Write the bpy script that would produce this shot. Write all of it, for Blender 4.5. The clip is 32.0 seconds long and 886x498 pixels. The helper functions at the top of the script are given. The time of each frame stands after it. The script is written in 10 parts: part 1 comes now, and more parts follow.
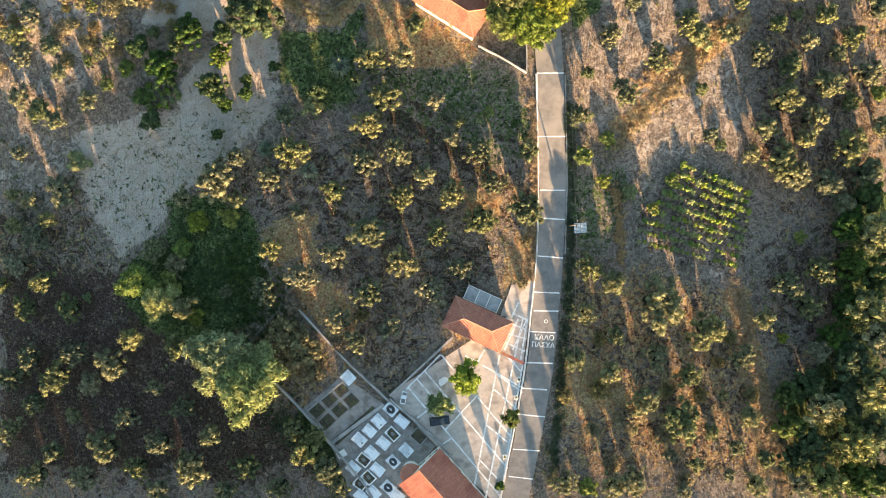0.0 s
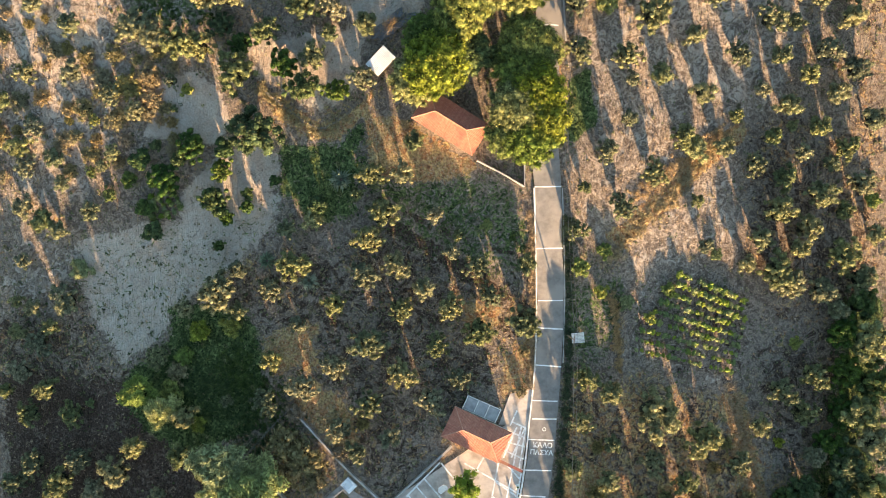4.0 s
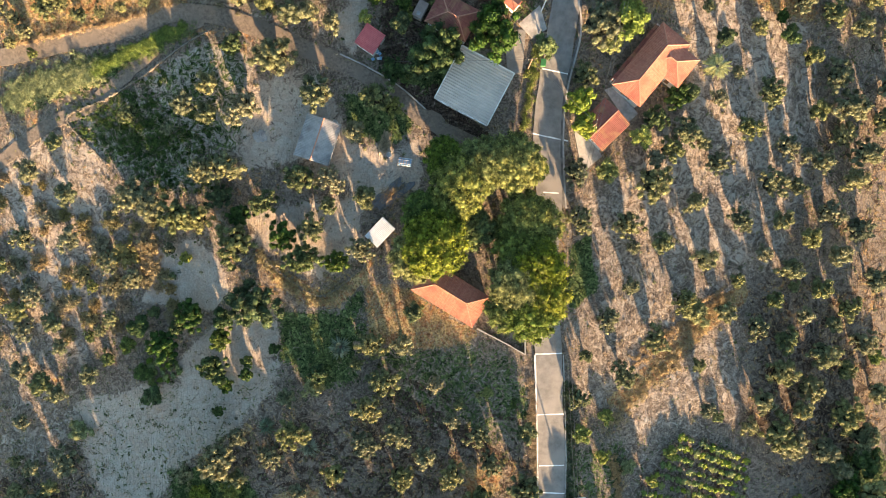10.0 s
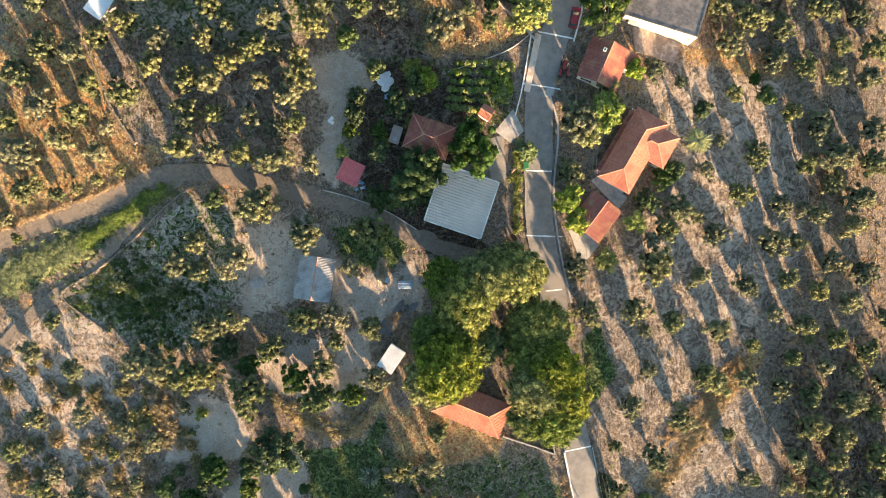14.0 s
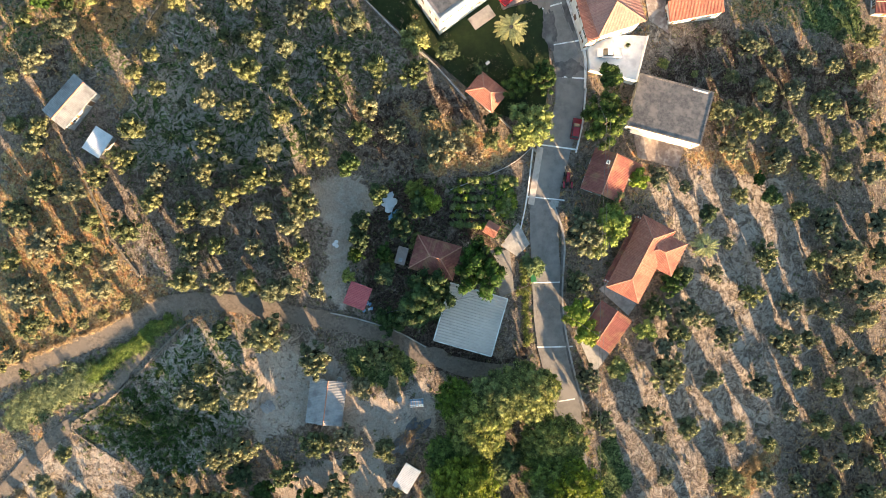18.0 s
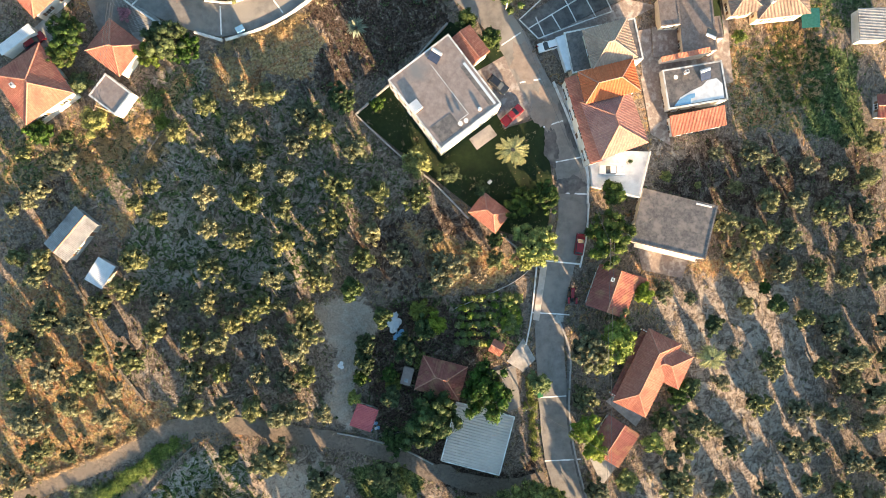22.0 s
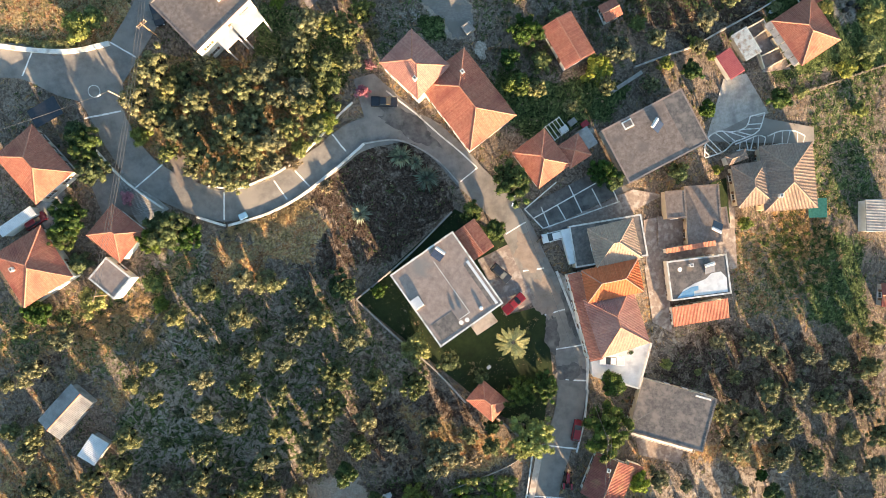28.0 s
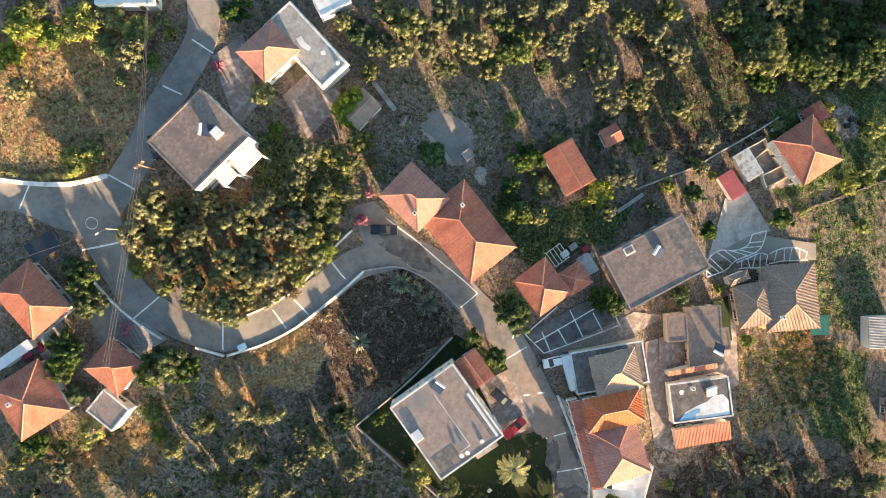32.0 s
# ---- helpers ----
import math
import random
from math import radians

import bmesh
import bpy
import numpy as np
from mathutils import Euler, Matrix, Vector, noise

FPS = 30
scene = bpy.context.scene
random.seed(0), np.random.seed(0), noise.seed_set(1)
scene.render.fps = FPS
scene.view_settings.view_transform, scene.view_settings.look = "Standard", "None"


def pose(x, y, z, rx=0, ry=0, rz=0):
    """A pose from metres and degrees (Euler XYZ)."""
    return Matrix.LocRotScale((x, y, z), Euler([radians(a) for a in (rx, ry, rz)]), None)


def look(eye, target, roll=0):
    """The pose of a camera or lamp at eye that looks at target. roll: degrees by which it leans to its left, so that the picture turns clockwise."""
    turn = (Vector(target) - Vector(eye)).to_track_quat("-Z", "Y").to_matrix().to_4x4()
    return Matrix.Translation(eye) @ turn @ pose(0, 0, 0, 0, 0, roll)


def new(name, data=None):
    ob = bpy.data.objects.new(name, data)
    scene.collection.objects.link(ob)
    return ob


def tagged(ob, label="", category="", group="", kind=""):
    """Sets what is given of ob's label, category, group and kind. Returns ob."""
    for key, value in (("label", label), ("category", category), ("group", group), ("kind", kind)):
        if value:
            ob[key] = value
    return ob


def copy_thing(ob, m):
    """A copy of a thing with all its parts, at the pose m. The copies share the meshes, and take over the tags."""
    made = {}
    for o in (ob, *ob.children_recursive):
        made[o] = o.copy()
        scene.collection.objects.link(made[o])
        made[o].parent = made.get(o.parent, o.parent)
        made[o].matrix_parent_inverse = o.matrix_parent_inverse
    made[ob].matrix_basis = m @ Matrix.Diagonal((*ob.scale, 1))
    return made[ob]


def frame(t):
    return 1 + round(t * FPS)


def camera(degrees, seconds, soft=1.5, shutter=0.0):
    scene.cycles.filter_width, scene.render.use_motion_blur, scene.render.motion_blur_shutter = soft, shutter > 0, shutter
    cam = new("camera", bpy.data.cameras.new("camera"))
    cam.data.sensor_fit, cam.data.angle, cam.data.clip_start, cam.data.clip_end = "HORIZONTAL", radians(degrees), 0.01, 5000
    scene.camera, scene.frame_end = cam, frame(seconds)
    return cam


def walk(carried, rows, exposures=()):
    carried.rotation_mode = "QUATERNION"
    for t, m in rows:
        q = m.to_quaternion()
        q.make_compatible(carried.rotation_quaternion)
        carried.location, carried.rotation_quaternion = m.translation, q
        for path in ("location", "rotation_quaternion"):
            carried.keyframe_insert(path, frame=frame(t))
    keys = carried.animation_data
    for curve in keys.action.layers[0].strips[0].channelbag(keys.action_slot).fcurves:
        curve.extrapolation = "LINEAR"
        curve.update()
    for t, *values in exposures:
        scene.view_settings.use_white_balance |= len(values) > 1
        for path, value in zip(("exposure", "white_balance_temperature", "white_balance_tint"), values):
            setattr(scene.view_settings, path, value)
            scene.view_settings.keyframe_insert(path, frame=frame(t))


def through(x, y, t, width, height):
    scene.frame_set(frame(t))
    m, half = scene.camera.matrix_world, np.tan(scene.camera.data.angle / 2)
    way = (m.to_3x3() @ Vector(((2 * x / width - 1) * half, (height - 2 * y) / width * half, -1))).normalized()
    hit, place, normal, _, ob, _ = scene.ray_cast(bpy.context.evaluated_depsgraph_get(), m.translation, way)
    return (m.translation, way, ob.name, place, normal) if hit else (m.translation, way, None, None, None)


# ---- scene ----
cam = camera(62.0, 32.0, soft=0.5)
METRES, EYE, TILT, LEAN, TURN = 182.0, 140.0, -90.0, 0.0, 0.0
ROWS = [
    (0.0, 0.0, 0.0, 0.0, 0.0, 0.0, -0.0),
    (0.5, 0.0003, -0.0015, 0.0154, -0.0, -0.02, 0.01),
    (1.0, 0.0001, -0.0033, 0.0303, -0.02, 0.02, 0.04),
    (1.5, -0.0001, -0.0054, 0.0455, -0.05, 0.06, 0.05),
    (2.0, -0.0003, -0.0073, 0.0607, -0.07, 0.1, 0.07),
    (2.5, 0.0004, -0.0095, 0.0762, -0.04, 0.13, 0.07),
    (3.0, 0.0003, -0.0102, 0.0916, -0.06, 0.17, 0.08),
    (3.5, 0.0002, -0.0099, 0.1068, -0.06, 0.2, 0.1),
    (5.5, 0.0003, -0.0088, 0.1696, -0.07, 0.15, 0.17),
    (6.0, 0.0006, -0.0085, 0.1855, -0.06, 0.12, 0.2),
    (6.5, 0.0005, -0.0083, 0.201, -0.05, 0.12, 0.21),
    (7.0, 0.0005, -0.008, 0.2163, -0.06, 0.13, 0.25),
    (7.5, 0.0003, -0.0074, 0.2328, -0.08, 0.07, 0.26),
    (8.0, 0.001, -0.0071, 0.2486, -0.04, 0.05, 0.29),
    (8.5, 0.0004, -0.0067, 0.2641, -0.08, 0.07, 0.3),
    (9.0, 0.0008, -0.0063, 0.2797, -0.07, 0.06, 0.33),
    (9.5, 0.0013, -0.006, 0.2948, -0.04, 0.12, 0.35),
    (10.0, 0.0011, -0.0056, 0.311, -0.05, 0.08, 0.38),
    (10.5, 0.0012, -0.0053, 0.3263, -0.05, 0.12, 0.41),
    (11.0, 0.0018, -0.0049, 0.342, -0.03, 0.13, 0.44),
    (11.5, 0.0015, -0.0046, 0.3576, -0.05, 0.14, 0.53),
    (12.0, 0.0008, -0.0041, 0.3741, -0.15, 0.1, 2.35),
    (12.5, 0.0011, -0.0037, 0.39, -0.26, 0.1, 5.86),
    (13.0, 0.0017, -0.0034, 0.4048, -0.33, 0.17, 8.52),
    (13.5, 0.0028, -0.0029, 0.4202, -0.32, 0.19, 9.62),
    (14.0, 0.004, -0.0024, 0.4361, -0.29, 0.17, 9.67),
    (14.5, 0.0052, -0.0017, 0.4508, -0.28, 0.25, 9.7),
    (16.5, 0.0126, 0.0008, 0.513, -0.23, 0.29, 10.63),
    (17.0, 0.0147, 0.0012, 0.5289, -0.23, 0.24, 11.09),
    (17.5, 0.017, 0.0016, 0.5442, -0.24, 0.25, 11.68),
    (18.0, 0.019, 0.0021, 0.5602, -0.29, 0.21, 12.2),
    (18.5, 0.0217, 0.0026, 0.5754, -0.29, 0.21, 12.75),
    (19.0, 0.0241, 0.003, 0.5913, -0.32, 0.18, 13.13),
    (19.5, 0.0273, 0.0032, 0.6062, -0.27, 0.21, 13.3),
    (20.0, 0.0304, 0.0036, 0.6219, -0.25, 0.19, 13.31),
    (20.5, 0.0332, 0.0039, 0.637, -0.25, 0.2, 13.32),
    (21.0, 0.0361, 0.0041, 0.6519, -0.25, 0.24, 13.33),
    (21.5, 0.0396, 0.0044, 0.6676, -0.23, 0.21, 13.35),
    (22.0, 0.043, 0.0045, 0.6831, -0.22, 0.18, 13.34),
    (22.5, 0.0465, 0.0046, 0.6985, -0.21, 0.17, 13.35),
    (23.0, 0.0497, 0.0047, 0.714, -0.21, 0.14, 13.35),
    (23.5, 0.0533, 0.0048, 0.7294, -0.21, 0.14, 13.36),
    (24.0, 0.0564, 0.005, 0.7442, -0.23, 0.19, 13.37),
    (24.5, 0.06, 0.0052, 0.7594, -0.22, 0.21, 13.37),
    (25.0, 0.0632, 0.0057, 0.7753, -0.26, 0.16, 13.38),
    (25.5, 0.0665, 0.006, 0.7898, -0.26, 0.23, 13.39),
    (27.5, 0.0799, 0.0079, 0.8514, -0.23, 0.23, 11.18),
    (28.0, 0.0829, 0.0084, 0.8668, -0.25, 0.22, 11.19),
    (28.5, 0.0859, 0.009, 0.8821, -0.26, 0.21, 11.19),
    (29.0, 0.0889, 0.0094, 0.8973, -0.26, 0.23, 11.2),
    (29.5, 0.092, 0.01, 0.9127, -0.26, 0.22, 11.21),
    (30.0, 0.0949, 0.0106, 0.9279, -0.27, 0.22, 11.21),
    (30.5, 0.0978, 0.0111, 0.9432, -0.27, 0.22, 11.21),
    (31.0, 0.1007, 0.0116, 0.9584, -0.28, 0.24, 11.22),
    (31.5, 0.1037, 0.012, 0.9738, -0.27, 0.24, 11.23),
    (32.0, 0.1066, 0.0125, 0.989, -0.28, 0.25, 11.24),
]
EXPOSURES = [(0.0, 2.80, 7250, 8), (8.0, 2.74, 7050, 7), (16.0, 2.69, 6720, 5), (24.0, 2.62, 6480, 4), (32.0, 2.48, 6630, 6)]      # stops, kelvin, tint
walk(cam, [(t, pose(0, 0, EYE, TILT, LEAN, TURN) @ pose(METRES * x, METRES * y, METRES * z, 90 + pitch, roll, yaw)) for t, x, y, z, yaw, pitch, roll in ROWS], EXPOSURES)

# ---- world and sun: a low evening sun from the south, blue sky light in the shade ----
SUN_AZIMUTH, SUN_ELEVATION = 164.0, 5.2      # degrees clockwise from +y, degrees up
world = bpy.data.worlds.new("sky")
scene.world = world
world.use_nodes = True
wn = world.node_tree.nodes
sky = wn.new("ShaderNodeTexSky")
sky.sky_type, sky.sun_disc = "NISHITA", False
sky.sun_elevation, sky.sun_rotation = radians(SUN_ELEVATION), radians(SUN_AZIMUTH)
sky.air_density, sky.dust_density, sky.ozone_density = 1.0, 0.9, 1.8
world.node_tree.links.new(sky.outputs[0], wn["Background"].inputs[0])
wn["Background"].inputs[1].default_value = 0.122
sun = new("sun", bpy.data.lights.new("sun", "SUN"))
sun.data.energy, sun.data.angle, sun.data.color = 4.8, radians(0.6), (1.0, 0.68, 0.42)
sa, se = radians(SUN_AZIMUTH), radians(SUN_ELEVATION)
sun.matrix_world = look((math.sin(sa) * math.cos(se) * 300, math.cos(sa) * math.cos(se) * 300, math.sin(se) * 300), (0, 0, 0))


# ---- the lie of the land ----
CO = (-5.12, -2.17, 11.17, -7.64, -3.44, 2.38, 0.42, 2.57, -1.25, -1.54)
# the last hollow is sunk so that the north-east wood falls in shade
HUMPS = [(43, 160, 2.0, 15), (74, 151, -2.0, 13), (20, 35, 1.5, 18), (-20, 171, 1.6, 14), (-65, 17, -1.8, 16), (44, 138, 1.0, 10), (110, 216, -15.0, 11)]      # rises and hollows: x, y, height, breadth


def ground(x, y):
    """Height of the hillside at a place."""
    X = np.clip(np.asarray(x, float), -112, 122) / 100
    Y = (np.clip(np.asarray(y, float), -66, 246) - 80) / 100
    c = CO
    return (c[0] + c[1] * X + c[2] * Y + c[3] * X * X + c[4] * X * Y + c[5] * Y * Y
            + c[6] * X ** 3 + c[7] * X * X * Y + c[8] * X * Y * Y + c[9] * Y ** 3
            + sum(h * np.exp(-((np.asarray(x) - a) ** 2 + (np.asarray(y) - b) ** 2) / (2 * s * s)) for a, b, h, s in HUMPS))


def gz(x, y):
    return float(ground(x, y))


# ---- materials ----
def mk(name, a, b, scale=1.0, rough=0.85, bump=0.2, bscale=12.0, metal=0.0, vary=0.15, by="", c=None, cscale=0.25, spec=0.3, stretch=(1, 1, 1), lo=0.35, hi=0.65):
    """A surface of two mixed colours with broad stains, grain relief and, where asked, variation piece by piece."""
    m = bpy.data.materials.new(name)
    m.use_nodes = True
    nt = m.node_tree
    n, l = nt.nodes, nt.links
    bs = n["Principled BSDF"]
    tc = n.new("ShaderNodeTexCoord")
    mp = n.new("ShaderNodeMapping")
    mp.inputs["Scale"].default_value = stretch
    l.new(tc.outputs["Object"], mp.inputs[0])
    nz = n.new("ShaderNodeTexNoise")
    nz.inputs["Scale"].default_value, nz.inputs["Detail"].default_value, nz.inputs["Roughness"].default_value = scale, 6, 0.65
    l.new(mp.outputs[0], nz.inputs["Vector"])
    rp = n.new("ShaderNodeValToRGB")
    rp.color_ramp.elements[0].position, rp.color_ramp.elements[1].position = lo, hi
    rp.color_ramp.elements[0].color, rp.color_ramp.elements[1].color = (*a, 1), (*b, 1)
    l.new(nz.outputs["Fac"], rp.inputs[0])
    col = rp.outputs[0]
    if c:
        n2 = n.new("ShaderNodeTexNoise")
        n2.inputs["Scale"].default_value, n2.inputs["Detail"].default_value = cscale, 5
        l.new(tc.outputs["Object"], n2.inputs["Vector"])
        r2 = n.new("ShaderNodeValToRGB")
        r2.color_ramp.elements[0].position, r2.color_ramp.elements[1].position = 0.5, 0.66
        l.new(n2.outputs["Fac"], r2.inputs[0])
        mx = n.new("ShaderNodeMix")
        mx.data_type = "RGBA"
        l.new(r2.outputs[0], mx.inputs["Factor"])
        l.new(col, mx.inputs["A"])
        mx.inputs["B"].default_value = (*c, 1)
        col = mx.outputs["Result"]
    if by:
        src = n.new("ShaderNodeNewGeometry").outputs["Random Per Island"] if by == "island" else n.new("ShaderNodeObjectInfo").outputs["Random"]
        mr = n.new("ShaderNodeMapRange")
        mr.inputs[3].default_value, mr.inputs[4].default_value = 1 - vary, 1 + vary
        l.new(src, mr.inputs[0])
        hv = n.new("ShaderNodeHueSaturation")
        l.new(mr.outputs[0], hv.inputs["Value"])
        l.new(col, hv.inputs["Color"])
        col = hv.outputs[0]
    l.new(col, bs.inputs["Base Color"])
    bs.inputs["Roughness"].default_value, bs.inputs["Metallic"].default_value = rough, metal
    bs.inputs["Specular IOR Level"].default_value = spec
    if bump:
        nb = n.new("ShaderNodeTexNoise")
        nb.inputs["Scale"].default_value, nb.inputs["Detail"].default_value = bscale, 4
        l.new(mp.outputs[0], nb.inputs["Vector"])
        bp = n.new("ShaderNodeBump")
        bp.inputs["Strength"].default_value, bp.inputs["Distance"].default_value = bump, 0.1
        l.new(nb.outputs["Fac"], bp.inputs["Height"])
        l.new(bp.outputs[0], bs.inputs["Normal"])
    return m


def leafy(name, a, b, through=0.2, vary=0.45):
    """Foliage: leaf by leaf variation, some light passing through."""
    m = mk(name, a, b, 0.9, 0.7, 0.0, by="island", vary=vary, spec=0.25)
    n, l = m.node_tree.nodes, m.node_tree.links
    tr = n.new("ShaderNodeBsdfTranslucent")
    src = n["Principled BSDF"].inputs["Base Color"].links[0].from_socket
    oi = n.new("ShaderNodeObjectInfo")
    hue, val = n.new("ShaderNodeMapRange"), n.new("ShaderNodeMapRange")
    hue.inputs[3].default_value, hue.inputs[4].default_value = 0.470, 0.526
    val.inputs[3].default_value, val.inputs[4].default_value = 1.22, 0.78
    hs = n.new("ShaderNodeHueSaturation")
    mul, fra, sat = n.new("ShaderNodeMath"), n.new("ShaderNodeMath"), n.new("ShaderNodeMapRange")
    mul.operation, fra.operation = "MULTIPLY", "FRACT"
    mul.inputs[1].default_value = 7.31
    sat.inputs[3].default_value, sat.inputs[4].default_value = 0.68, 1.12
    l.new(oi.outputs["Random"], mul.inputs[0]), l.new(mul.outputs[0], fra.inputs[0]), l.new(fra.outputs[0], sat.inputs[0])
    l.new(sat.outputs[0], hs.inputs["Saturation"])
    l.new(oi.outputs["Random"], hue.inputs[0]), l.new(oi.outputs["Random"], val.inputs[0])
    l.new(hue.outputs[0], hs.inputs["Hue"]), l.new(val.outputs[0], hs.inputs["Value"]), l.new(src, hs.inputs["Color"])
    src = hs.outputs[0]
    l.new(src, n["Principled BSDF"].inputs["Base Color"])
    l.new(src, tr.inputs[0])
    ms = n.new("ShaderNodeMixShader")
    ms.inputs[0].default_value = through
    l.new(n["Principled BSDF"].outputs[0], ms.inputs[1])
    l.new(tr.outputs[0], ms.inputs[2])
    l.new(ms.outputs[0], n["Material Output"].inputs[0])
    return m


